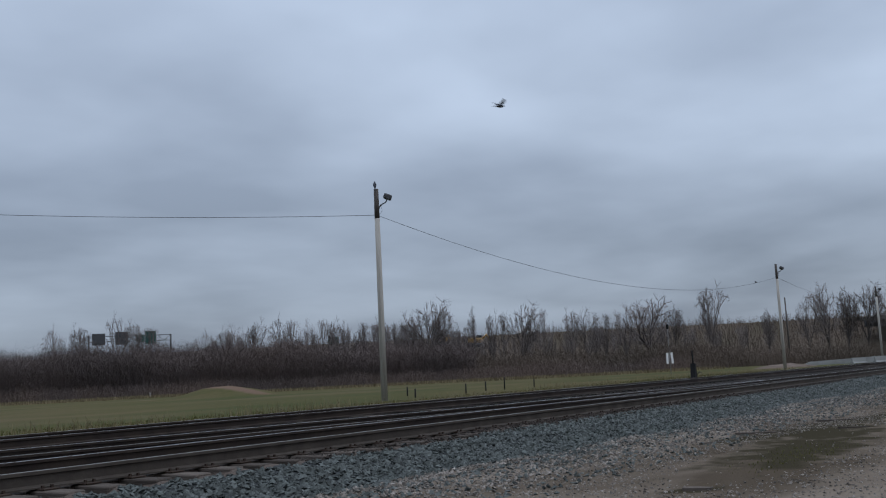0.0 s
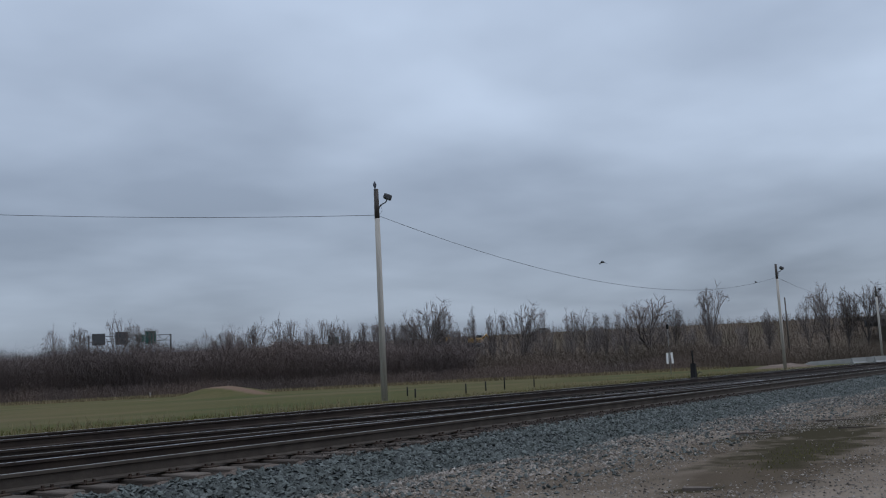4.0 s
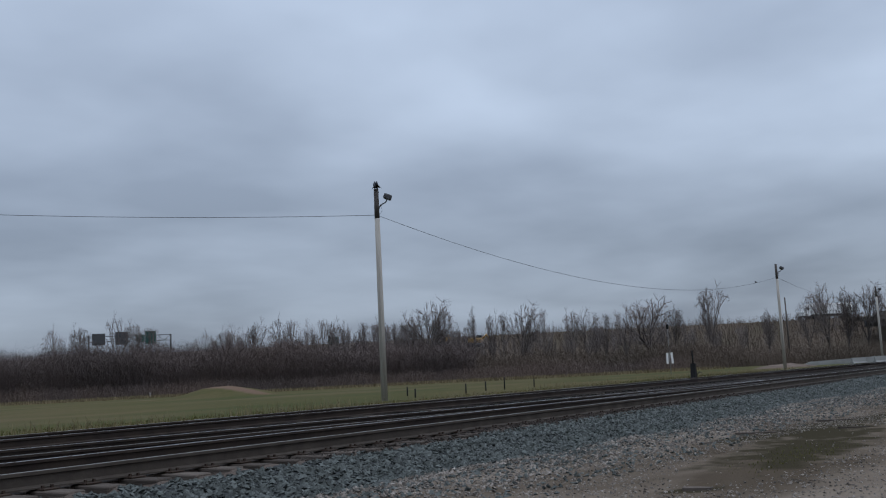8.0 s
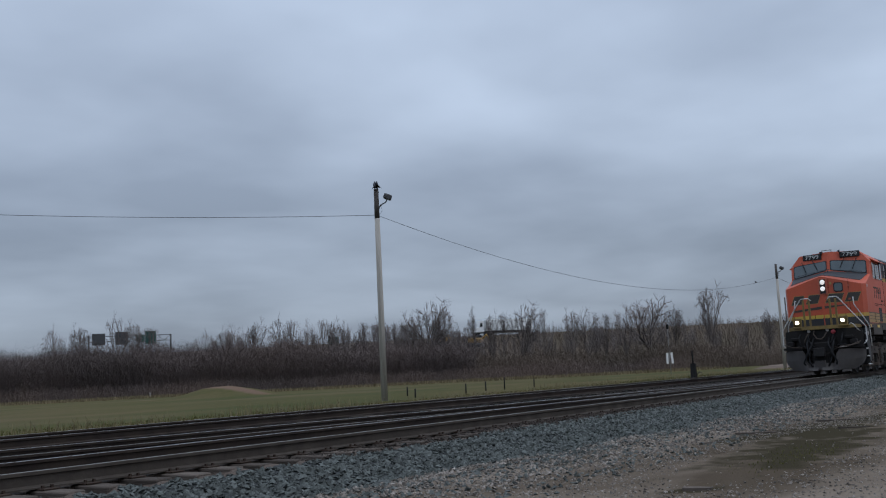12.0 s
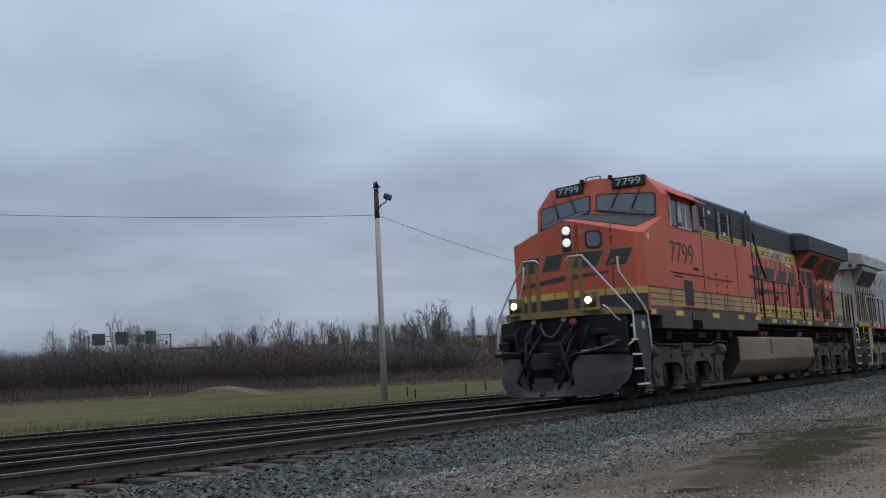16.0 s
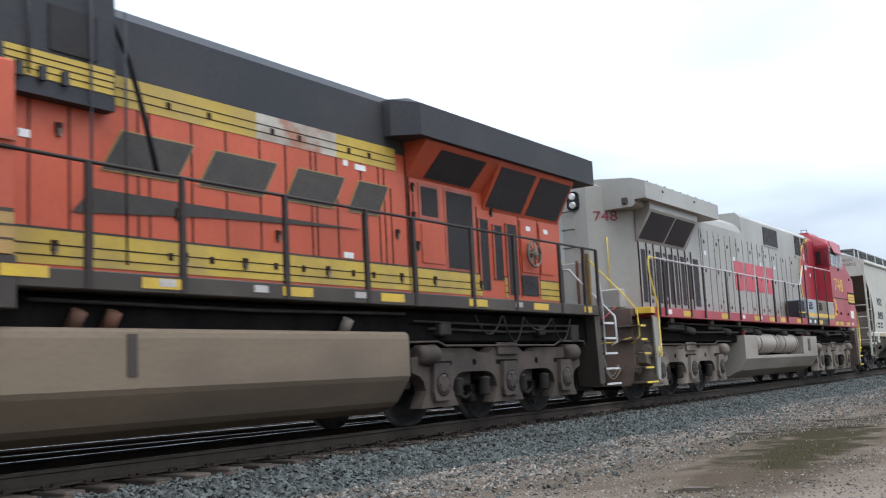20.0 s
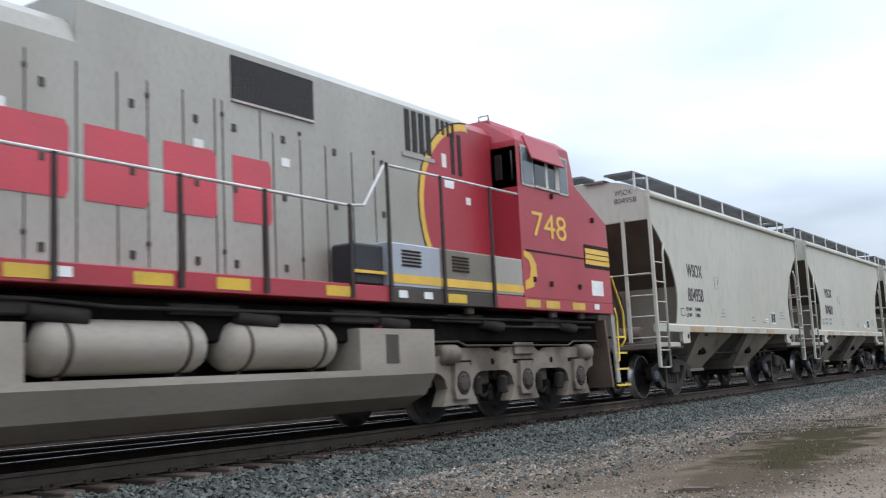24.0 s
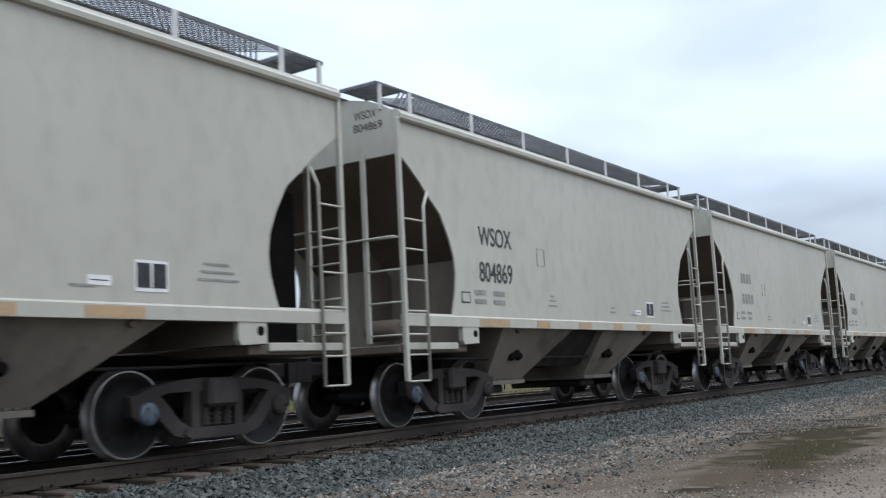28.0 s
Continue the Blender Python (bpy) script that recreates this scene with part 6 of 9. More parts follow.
        for x in (-1.2, -0.75, -0.05, 0.1, 0.25, 0.85, 1.38, 1.94, 2.4, 2.88, 2.98, 3.4, 3.92, 4.32, 4.45, 4.6, 5.05, 5.15, 6.92, 8.3, 9.0):
            panel("door_gap", L, M_SEAM, x, x + 0.022, 1.99, 4.06 if x < 4.5 else 3.45, y, 0.006)
        for i, x in enumerate((0.5, 1.1, 2.15, 2.65, 3.65, 4.1)):
            panel("latch", L, M_SEAM, x, x + 0.06, 2.12, 2.2, y, 0.02)
            panel("latch", L, M_SEAM, x, x + 0.06, 3.82, 3.9, y, 0.02)
        for x, z in ((-0.95, 2.11), (0.7, 2.11), (1.62, 2.11), (3.12, 2.11), (4.75, 2.11), (5.6, 2.11), (7.36, 3.36), (5.12, 3.50), (5.12, 3.06), (5.2, 2.62), (6.93, 2.11), (0.6, 2.6), (2.2, 2.5), (-0.9, 3.3), (4.7, 2.75)):
            latch = panel("door_latch", L, M_SEAM, x, x + 0.07, z, z + 0.11, y, 0.03)
            panel("latch_tongue", latch, M_TRUCK2, x + 0.02, x + 0.05, z - 0.03, z + 0.05, y - s * 0.0, 0.04)
        for x in (4.98, 5.02, 5.06):
            panel("door_edge", L, M_SEAM, x, x + 0.012, 1.99, 4.02, y, 0.012)
        panel("access_door", L, M_ORANGE, 5.34, 5.92, 2.42, 3.0, y, 0.014)
        for x, z, w in ((3.55, 3.64, 0.1), (3.8, 3.62, 0.24), (3.5, 2.36, 0.2), (-1.3, 3.2, 0.12)):
            panel("sticker", L, M_WHITE, x, x + w, z, z + 0.08, y, 0.01)
        # radiator section
        panel("vent_frame", L, M_ORANGEDK, 5.3, 5.86, 3.09, 3.64, y, 0.012)
        panel("radiator_vent", L, M_SCREEN, 5.36, 5.8, 3.14, 3.59, y, 0.016)
        panel("hood_door", L, M_SCREEN, 6.05, 6.8, 2.38, 3.60, y, 0.014)
        panel("hood_door_frame", L, M_ORANGEDK, 5.99, 6.86, 2.36, 3.66, y, 0.008)
        for x0, x1, z0, z1 in ((7.0, 7.27, 2.08, 3.26), (7.45, 7.72, 2.27, 3.2), (7.88, 8.22, 2.03, 3.26)):
            panel("door_slot", L, M_SCREEN, x0, x1, z0, z1, y, 0.014)
            panel("slot_edge", L, M_ORANGEDK, x0 - 0.05, x0 - 0.015, z0, z1, y, 0.03)
        panel("cabinet_door", L, M_ORANGE, 8.36, 8.95, 2.45, 3.36, y, 0.02)
        panel("cabinet_door", L, M_ORANGE, 9.05, 9.55, 2.45, 3.36, y, 0.02)
        panel("low_vent", L, M_SCREEN, 8.34, 8.92, 2.04, 2.40, y, 0.014)
        for x in (8.55, 9.2):
            panel("sticker", L, M_WHITE, x, x + 0.16, 3.2, 3.28, y, 0.024)
        # the flare starts higher over the vent than over the cabinet doors
        for xa, xb, zb, screens in ((5.0, 7.12, 3.69, ((5.42, 6.72, 0.08, 0.9),)), (7.12, 9.8, 3.42, ((7.18, 8.36, 0.08, 0.93), (8.52, 9.70, 0.08, 0.93)))):
            bm = bmesh.new()
            prism(bm, [(s * HW, zb), (s * (HW + 0.40), 4.16), (s * (HW + 0.40), 4.3), (s * HW, 4.3)], xa, xb, "x")
            flare = part("radiator_flare", bm, M_ORANGE, L)
            d = Vector((0, s * 0.40, 4.16 - zb))
            n = Vector((0, s * (4.16 - zb), -0.40)).normalized()
            for x0, x1, v0, v1 in screens:
                bm = bmesh.new()
                ring = [(x0, v0), (x1, v0), (x1 + 0.04, v1), (x0 + 0.06, v1)]
                vs, vb = [[bm.verts.new(Vector((x, s * HW, zb)) + d * v + n * k) for x, v in ring] for k in (0.012, -0.02)]
                fs = [bm.faces.new(vs), bm.faces.new(vb[::-1])] + [bm.faces.new((vs[i], vs[(i + 1) % 4], vb[(i + 1) % 4], vb[i])) for i in range(4)]
                bmesh.ops.recalc_face_normals(bm, faces=fs)
                part("radiator_screen", bm, M_SCREEN, flare)
    bm = bmesh.new()
    hull(bm, [(x, s * y, z) for x in (4.75, 10.48) for s in (-1, 1) for y, z in ((FW, 4.20), (FW, 4.67), (1.35, 4.78), (0.6, 4.88))] + [(4.5, s * 1.2, z) for s in (-1, 1) for z in (4.2, 4.74)])
    part("radiator_wing", bm, M_BLACKP, L, "broad black radiator housing")
    bm = bmesh.new()
    box(bm, (9.62, -HW, 1.9), (9.9, HW, 4.2), 0.03)
    part("rear_bulkhead", bm, M_ORANGE, L)
    bm = bmesh.new()
    pipe(bm, [(8.62 + 0.23 * math.cos(0.2618 * k), -HW - 0.13, 2.78 + 0.23 * math.sin(0.2618 * k)) for k in range(25)], 0.024, 6)
    lathe(bm, [(-HW - 0.17, 0.02), (-HW - 0.17, 0.07), (-HW - 0.02, 0.07)], (8.62, 0, 2.78), "y", 12)
    for k in range(4):
        a = k * math.pi / 4
        cyl(bm, (8.62 - 0.22 * math.cos(a), -HW - 0.13, 2.78 - 0.22 * math.sin(a)), (8.62 + 0.22 * math.cos(a), -HW - 0.13, 2.78 + 0.22 * math.sin(a)), 0.014, 6)
    part("hand_brake_wheel", bm, M_TRUCK2, L)
    # emblem on the hood: plain leaning blocks over a long thin wing
    for x0, w in ((-0.36, 0.98), (0.96, 1.02), (2.38, 0.92), (3.62, 0.66)):
        slanted("emblem_block", L, M_NUMGREY, x0, 3.02, w, 0.44, -HW - 0.008, 0.30)
    slab("emblem_wing", L, M_NUMGREY, [(-0.72, 2.52), (1.2, 2.66), (3.9, 2.78), (1.2, 2.78), (-0.48, 2.80)], -HW - 0.008, 0.008)
    # deck edge, patches, handrails
    for s in (-1, 1):
        for x in (-9.03, -7.64, -5.22, -3.27, -1.79, -0.26, 1.77, 3.64, 5.8, 7.8, 9.7):
            low = x < -1.6
            z = 1.78 if low else 1.735
            if x < -8:
                z = 1.78
            panel("reflector", L, M_PATCH, x, x + (0.26 if x < -9 else 0.48 if low else 0.52) * (0.6 if x > 9 else 1), z, z + 0.11, s * FW, 0.006)
        for x in (-0.05, 1.3, 3.1, 7.2):
            panel("sticker", L, M_FRAME, x, x + 0.22, 1.76, 1.84, s * FW, 0.008)
        bm = bmesh.new()
        pipe(bm, [(-2.0, s * 1.57, 2.94), (-0.8, s * 1.53, 2.94), (10.38, s * 1.53, 2.94)], 0.02, 6)
        part("handrail", bm, M_DARKRAIL, L)
        for x in (-0.88, 0.28, 1.85, 3.38, 4.45, 5.95, 7.25, 8.85, 9.8, 10.36):
            bm = bmesh.new()
            prism(bm, [(x - 0.04, 1.70), (x + 0.04, 1.70), (x + 0.028, 2.94), (x - 0.028, 2.94)], s * 1.53, s * 1.575, "y")
            part("stanchion", bm, M_DARKRAIL, L)
        for x0, x1, sag in ((6.1, 6.9, 0.3), (6.95, 7.6, 0.42), (7.6, 8.6, 0.22), (8.6, 9.3, 0.4)):
            bm = bmesh.new()
            pipe(bm, [(x0 + (x1 - x0) * k / 8, s * 1.46, 1.62 - 4 * sag * (k / 8) * (1 - k / 8)) for k in range(9)], 0.014, 6)
            part("hanging_cable", bm, M_SPRING, L)
        for z, yy, x0, x1 in ((1.44, 1.33, -8.3, -4.3), (1.56, 1.36, -8.2, -1.8), (1.50, 1.36, 4.6, 9.8), (1.40, 1.33, 5.0, 9.4), (1.60, 1.38, -1.4, 4.4)):
            bm = bmesh.new()
            pipe(bm, [(x0, s * yy, z), ((x0 + x1) / 2, s * yy, z - 0.03), (x1, s * yy, z)], 0.022, 6)
            part("train_pipe", bm, M_SPRING, L)
        for x, z, w, h in ((-7.9, 1.26, 0.3, 0.2), (-5.9, 1.3, 0.5, 0.16), (-4.6, 1.24, 0.26, 0.24), (-3.7, 1.3, 0.3, 0.25), (5.2, 1.3, 0.3, 0.2), (8.2, 1.32, 0.24, 0.16), (9.4, 1.2, 0.3, 0.3)):
            bm = bmesh.new()
            box(bm, (x, min(s * 1.28, s * 1.42), z), (x + w, max(s * 1.28, s * 1.42), z + h), 0.02)
            part("underframe_box", bm, M_SPRING, L)
    # fuel tank
    bm = bmesh.new()
    half = [(1.44, 1.34), (1.49, 1.30), (1.50, 1.24), (1.50, 0.74), (1.47, 0.68), (1.27, 0.40), (1.18, 0.33), (0.9, 0.24)]
    sec = [(-y, z) for y, z in half] + half[::-1]
    prism(bm, sec, -3.18, 4.3, "x")
    tank = part("fuel_tank", bm, M_TANKTAN, L, "dusty tan fuel tank")
    # dark end plates paint the shade in the gap between tank and truck
    for x0, x1 in ((-3.21, -3.184), (4.304, 4.33)):
        bm = bmesh.new()
        prism(bm, [(y * 0.99, 0.02 + z * 0.985) for y, z in sec], x0, x1, "x")
        part("tank_end", bm, M_SPRING, tank, "tank end darkened for the shade beside the truck")
    for s in (-1, 1):
        panel("sight_glass", tank, M_SILL, -0.40, -0.28, 0.86, 1.28, s * 1.50, 0.012)
        for x in (-0.9, -0.5, 3.1):
            bm = bmesh.new()
            cyl(bm, (x, s * 1.32, 1.33), (x + 0.02, s * 1.42, 1.50), 0.075, 12)
            part("filler_cap", bm, M_TRUCK2 if x > 0 else M_RUSTPOST, tank)
    bm = bmesh.new()
    box(bm, (-2.6, -0.9, 0.30), (3.8, 0.9, 1.6), 0.02)
    part("tank_core", bm, M_UNDER, tank)
    for x in (-6.62, 7.15):
        loco_truck(L, x, M_TRUCK)
    # front end: anticlimber, pilot, plough, lights, steps
    bm = bmesh.new()
    hull(bm, [(-10.55, 0.7, 1.78), (-10.55, -0.7, 1.78), (-10.55, 0.7, 1.92), (-10.55, -0.7, 1.92), (-10.25, 1.25, 1.78), (-10.25, -1.25, 1.78), (-10.25, 1.25, 1.92), (-10.25, -1.25, 1.92), (-9.3, 1.3, 1.80), (-9.3, -1.3, 1.80), (-9.3, 1.3, 1.9), (-9.3, -1.3, 1.9)])
    part("anticlimber", bm, M_BROWNRAIL, L, "faded yellow anticlimber ledge")
    bm = bmesh.new()
    box(bm, (-10.4, -0.98, 0.9), (-9.3, 0.98, 1.79), 0.02)
    part("pilot", bm, M_PILOT, L)
    bm = bmesh.new()
    hull(bm, [(x, sy * y, z) for sy in (-1, 1) for x, y, z in ((-10.46, 0.92, 1.78), (-10.46, 0.92, 0.92), (-10.14, 1.44, 1.74), (-10.12, 1.47, 1.60), (-10.12, 1.47, 0.95), (-10.08, 1.47, 1.60), (-10.08, 1.47, 0.95), (-10.40, 0.92, 0.92), (-10.10, 1.44, 1.74))])
    part("pilot_plate", bm, M_PILOT, L, "grimy black pilot plate")
    for s in (-1, 1):
        bm = bmesh.new()
        rows = []
        for k in range(15):
            a = k / 14
            rim = (0.98 if a > 0.38 else 0.46 + 0.52 * max(0.0, (a - 0.3) / 0.08)) - 0.06 * max(0.0, (a - 0.8) / 0.2) ** 2
            row = []
            for v in (0.0, 0.25, 0.5, 0.75, 1.0):
                foot = 0.19 + 0.26 * max(0.0, (a - 0.84) / 0.16) ** 1.5
                z = foot + (rim - foot) * v
                y = (0.08 + 1.44 * a) * (0.86 + 0.14 * min(1.0, (z - 0.19) / 0.45) ** 0.7)
                row.append(bm.verts.new((-11.0 + 0.94 * a ** 1.8 - 0.16 * (1 - v) ** 1.6, s * y, z)))
            rows.append(row)
        for p, q in zip(rows, rows[1:]):
            for k in range(4):
                bm.faces.new((p[k], q[k], q[k + 1], p[k + 1]))
        bmesh.ops.recalc_face_normals(bm, faces=bm.faces)
        bmesh.ops.solidify(bm, geom=bm.faces[:], thickness=0.03)
        part("plow_blade", bm, M_PLOW, L, "worn dark steel plough blade")
        bm = bmesh.new()
        box(bm, (-10.40, min(s * 0.72, s * 1.02), 1.90), (-10.34, max(s * 0.72, s * 1.02), 2.25), 0.01)
        box(bm, (-10.56, min(s * 0.70, s * 1.04), 1.86), (-10.34, max(s * 0.70, s * 1.04), 1.92), 0.01)
        box(bm, (-10.50, min(s * 0.99, s * 1.02), 1.90), (-10.34, max(s * 0.99, s * 1.02), 2.25), 0.008)
        dl = part("ditch_light", bm, M_BROWNRAIL, L, "lit ditch light on a faded yellow bracket")
        bm = bmesh.new()
        lathe(bm, [(-0.14, 0.085), (-0.15, 0.10), (-0.11, 0.115), (-0.06, 0.11), (0.0, 0.06)], (-10.42, s * 0.86, 2.08), "x", 20)
        part("lamp_housing", bm, M_BROWNRAIL, dl)
        bm = bmesh.new()
        lathe(bm, [(-0.02, 0.03), (-0.015, 0.058), (0.0, 0.072)], (-10.555, s * 0.86, 2.08), "x", 20)
        part("lens", bm, M_LAMP, dl, "glowing round lens")
        for yy in (0.36, 0.58):
            bm = bmesh.new()
            box(bm, (-10.36, min(s * yy, s * (yy + 0.07)), 1.92), (-10.28, max(s * yy, s * (yy + 0.07)), 2.96), 0.008)
            part("end_post", bm, M_BROWNRAIL, L)
        bm = bmesh.new()
        pipe(bm, [(-10.34, s * 0.30, 2.92), (-10.36, s * 0.40, 3.02), (-10.36, s * 0.68, 3.02), (-10.34, s * 0.76, 2.92), (-10.10, s * 1.46, 1.98), (-10.04, s * 1.58, 1.82), (-10.05, s * 1.59, 1.29), (-10.10, s * 1.57, 1.22), (-10.18, s * 1.48, 1.13)], 0.02, 8)
        part("end_handrail", bm, M_SILVERRAIL, L)
        bm = bmesh.new()
        pipe(bm, [(-9.44, s * 1.10, 2.99), (-9.58, s * 1.12, 2.99), (-9.59, s * 1.14, 2.70), (-9.36, s * 1.52, 1.98), (-9.24, s * 1.56, 1.80), (-9.20, s * 1.57, 1.36), (-9.18, s * 1.57, 1.05)], 0.02, 8)
        part("corner_handrail", bm, M_SILVERRAIL, L)
        step_well(L, -9.72, -1, s, 0, M_STEPPANEL, M_SILVERRAIL, 0.38, 1.74, "dark grey step panel")
        for x0, x1, z in ((-10.06, -9.88, 1.55), (-10.06, -9.79, 1.27), (-10.07, -9.63, 0.97), (-10.03, -9.56, 0.68), (-9.94, -9.32, 0.37)):
            bm = bmesh.new()
            box(bm, (x0, min(s, s * 1.52), z - 0.03), (x1, max(s, s * 1.52), z), 0.006)
            st = part("step", bm, M_UNDER, L)
            bm = bmesh.new()
            box(bm, (x0, min(s * 1.52, s * 1.54), z - 0.034), (x1, max(s * 1.52, s * 1.54), z + 0.004))
            part("step_edge", bm, M_SILVERRAIL, st)
        slab("step_side_panel", L, M_STEPPANEL, [(-9.86, 1.76), (-9.20, 1.76), (-9.11, 0.97), (-9.16, 0.60), (-9.30, 0.40), (-9.54, 0.68), (-9.61, 0.97), (-9.77, 1.27)], s * 1.48, 0.03, "dark grey step side panel")
        bm = bmesh.new()
        lathe(bm, [(s * 1.505, 0.085), (s * 1.52, 0.08)], (-9.39, 0, 1.55), "y", 18)
        part("round_badge", bm, M_FRAME, L, "small round pale badge")
        step_well(L, 10.70, 1, s, 5, M_SILL, M_SILVERRAIL, 0.42, 1.86)
        slab("step_side_panel", L, M_SILL, [(10.20, 1.75), (10.43, 1.75), (10.50, 0.42), (10.29, 0.42)], s * 1.48, 0.03)
        bm = bmesh.new()
        pipe(bm, [(10.42, s * 1.52, 2.95), (10.44, s * 1.52, 2.54), (10.57, s * 1.52, 1.96), (10.57, s * 1.52, 0.95)], 0.02, 8)
        part("corner_handrail", bm, M_SILVERRAIL, L)
        bm = bmesh.new()
        pipe(bm, [(11.1, s * 0.45, 2.7), (11.1, s * 0.60, 2.7), (11.1, s * 0.72, 2.55), (11.14, s * 1.50, 1.70), (11.14, s * 1.52, 1.2), (11.08, s * 1.42, 1.14)], 0.02, 8)
        part("end_handrail", bm, M_SILVERRAIL, L)
        bm = bmesh.new()
        box(bm, (11.04, min(s * 0.40, s * 0.47), 1.84), (11.10, max(s * 0.40, s * 0.47), 2.72), 0.008)
        part("end_post", bm, M_SILL, L)
        hose(L, [(11.22, s * 0.5, 1.62), (11.4, s * 0.52, 1.4), (11.44, s * 0.5, 0.9), (11.5, s * 0.42, 0.62)])
        bm = bmesh.new()
        box(bm, (10.38, min(s * 1.3, s * 1.38), 1.9), (10.46, max(s * 1.3, s * 1.38), 2.9), 0.01)
        part("end_post", bm, M_BROWNRAIL, L)
    # coupling gear
    coupler(L, -10.4, -1)
    bm = bmesh.new()
    hull(bm, [(x, s * y, z) for s in (-1, 1) for x, y, z in ((10.35, 0.98, 1.86), (11.16, 0.98, 1.86), (11.26, 0.98, 1.5), (11.26, 0.98, 0.7), (11.0, 0.98, 0.3), (10.35, 0.98, 0.3))])
    part("rear_pilot", bm, M_PILOT, L, "grimy black rear pilot")
    coupler(L, 11.2, 1, -0.1)
    for s in (-1, 1):
        for k, yy in enumerate((0.45, 0.8)):
            hose(L, [(-10.42, s * yy, 1.62), (-10.62, s * (yy + 0.02), 1.5), (-10.72, s * (yy - 0.05), 1.25 - 0.1 * k), (-10.66, s * (yy - 0.16), 1.1), (-10.5, s * (yy - 0.2), 1.15)])
        hose(L, [(-10.45, s * 0.42, 1.1), (-10.75, s * 0.42, 0.9), (-10.98, s * 0.40, 0.55), (-11.02, s * 0.3, 0.34)], 0.034)
        bm = bmesh.new()
        pipe(bm, [(-10.5, s * 1.45, 1.25), (-10.62, s * 1.1, 1.12), (-10.62, s * 0.3, 1.05)], 0.016, 6)
        part("uncoupling_lever", bm, M_TRUCK, L)
    bm = bmesh.new()
    lathe(bm, [(-0.1, 0.02), (-0.09, 0.085), (0.0, 0.085)], (-10.42, -0.46, 1.66), "x", 16)
    part("air_valve", bm, M_REDVALVE, L)
    bm = bmesh.new()
    box(bm, (-10.6, -0.42, 0.68), (-10.3, 0.42, 1.28), 0.05)
    part("coupler_pocket", bm, M_PILOT, L)
    bm = bmesh.new()
    box(bm, (-10.85, -0.34, 0.26), (-10.35, 0.34, 0.86), 0.04)
    part("plow_core", bm, M_PILOT, L)
    for y0, y1, z0, z1, x0 in ((-0.95, -0.55, 0.98, 1.18, -10.52), (0.55, 0.95, 0.98, 1.18, -10.52), (-0.5, -0.34, 1.05, 1.35, -10.56), (0.3, 0.46, 0.9, 1.3, -10.72)):
        bm = bmesh.new()
        box(bm, (x0, y0, z0), (-10.3, y1, z1), 0.05)
        part("valve_box", bm, M_PILOT, L)
    for yy, zz in ((0.46, 1.72), (-0.24, 1.74)):
        bm = bmesh.new()
        lathe(bm, [(-0.05, 0.01), (-0.05, 0.05), (-0.03, 0.062), (0.0, 0.055)], (-10.44, yy, zz), "x", 14)
        part("hose_cap", bm, M_FRAME, L, "pale round hose cap")
    for pts in ([(-10.42, 0.26, 1.76), (-10.52, 0.28, 1.6), (-10.56, 0.16, 1.42), (-10.56, 0.0, 1.38), (-10.54, -0.12, 1.48), (-10.46, -0.22, 1.68)],
                [(-10.46, 0.46, 1.68), (-10.56, 0.55, 1.5), (-10.58, 0.62, 1.34), (-10.5, 0.62, 1.2)]):
        hose(L, pts, 0.026, M_TRUCK)
    bm = bmesh.new()
    pipe(bm, [(-10.62, -1.42, 1.18), (-10.80, -1.0, 1.06), (-10.84, -0.62, 1.02), (-10.86, -0.5, 0.96)], 0.018, 6)
    part("cut_lever", bm, M_TRUCK, L)
    bm = bmesh.new()
    box(bm, (-10.66, -0.98, 1.06), (-10.56, -0.66, 1.08), 0.004)
    part("plow_step", bm, M_FRAME, L, "pale worn step edge")
    bm = bmesh.new()
    pipe(bm, [(-10.38, -1.06, 1.9), (-10.46, -1.14, 1.96), (-10.44, -1.24, 1.88), (-10.34, -1.34, 1.70), (-10.26, -1.40, 1.64)], 0.016, 6)
    part("lamp_cable", bm, M_SILVERRAIL, L)
    bm = bmesh.new()
    box(bm, (-11.06, -0.2, 0.22), (-10.98, 0.2, 0.56), 0.01)
    part("plow_centre", bm, M_PLOW, L)
    for s in (-1, 1):
        for k, (y0, y1, z1) in enumerate(((0.30, 0.62, 0.40), (0.5, 0.36, 0.5))):
            hose(L, [(-10.46, s * y0, 1.45), (-10.78, s * y0, 1.22), (-10.95, s * (y0 + y1) / 2, 0.85), (-10.98 + 0.12 * k, s * y1, z1 + 0.1), (-10.9 + 0.14 * k, s * (y1 - 0.06), z1)], 0.036)
        for y0, z0, w, h in ((0.86, 1.36, 0.3, 0.14), (1.05, 1.14, 0.26, 0.2)):
            bm = bmesh.new()
            box(bm, (-10.56, min(s * y0, s * (y0 + w)), z0), (-10.3, max(s * y0, s * (y0 + w)), z0 + h), 0.03)
            part("connector_box", bm, M_PILOT, L)
        bm = bmesh.new()
        prism(bm, [(-10.48, s * 0.7), (-10.62, s * 0.72), (-10.40, s * 1.5), (-10.2, s * 1.5)], 1.02, 1.10, "z")
        part("plow_ledge", bm, M_PILOT, L)
    return L


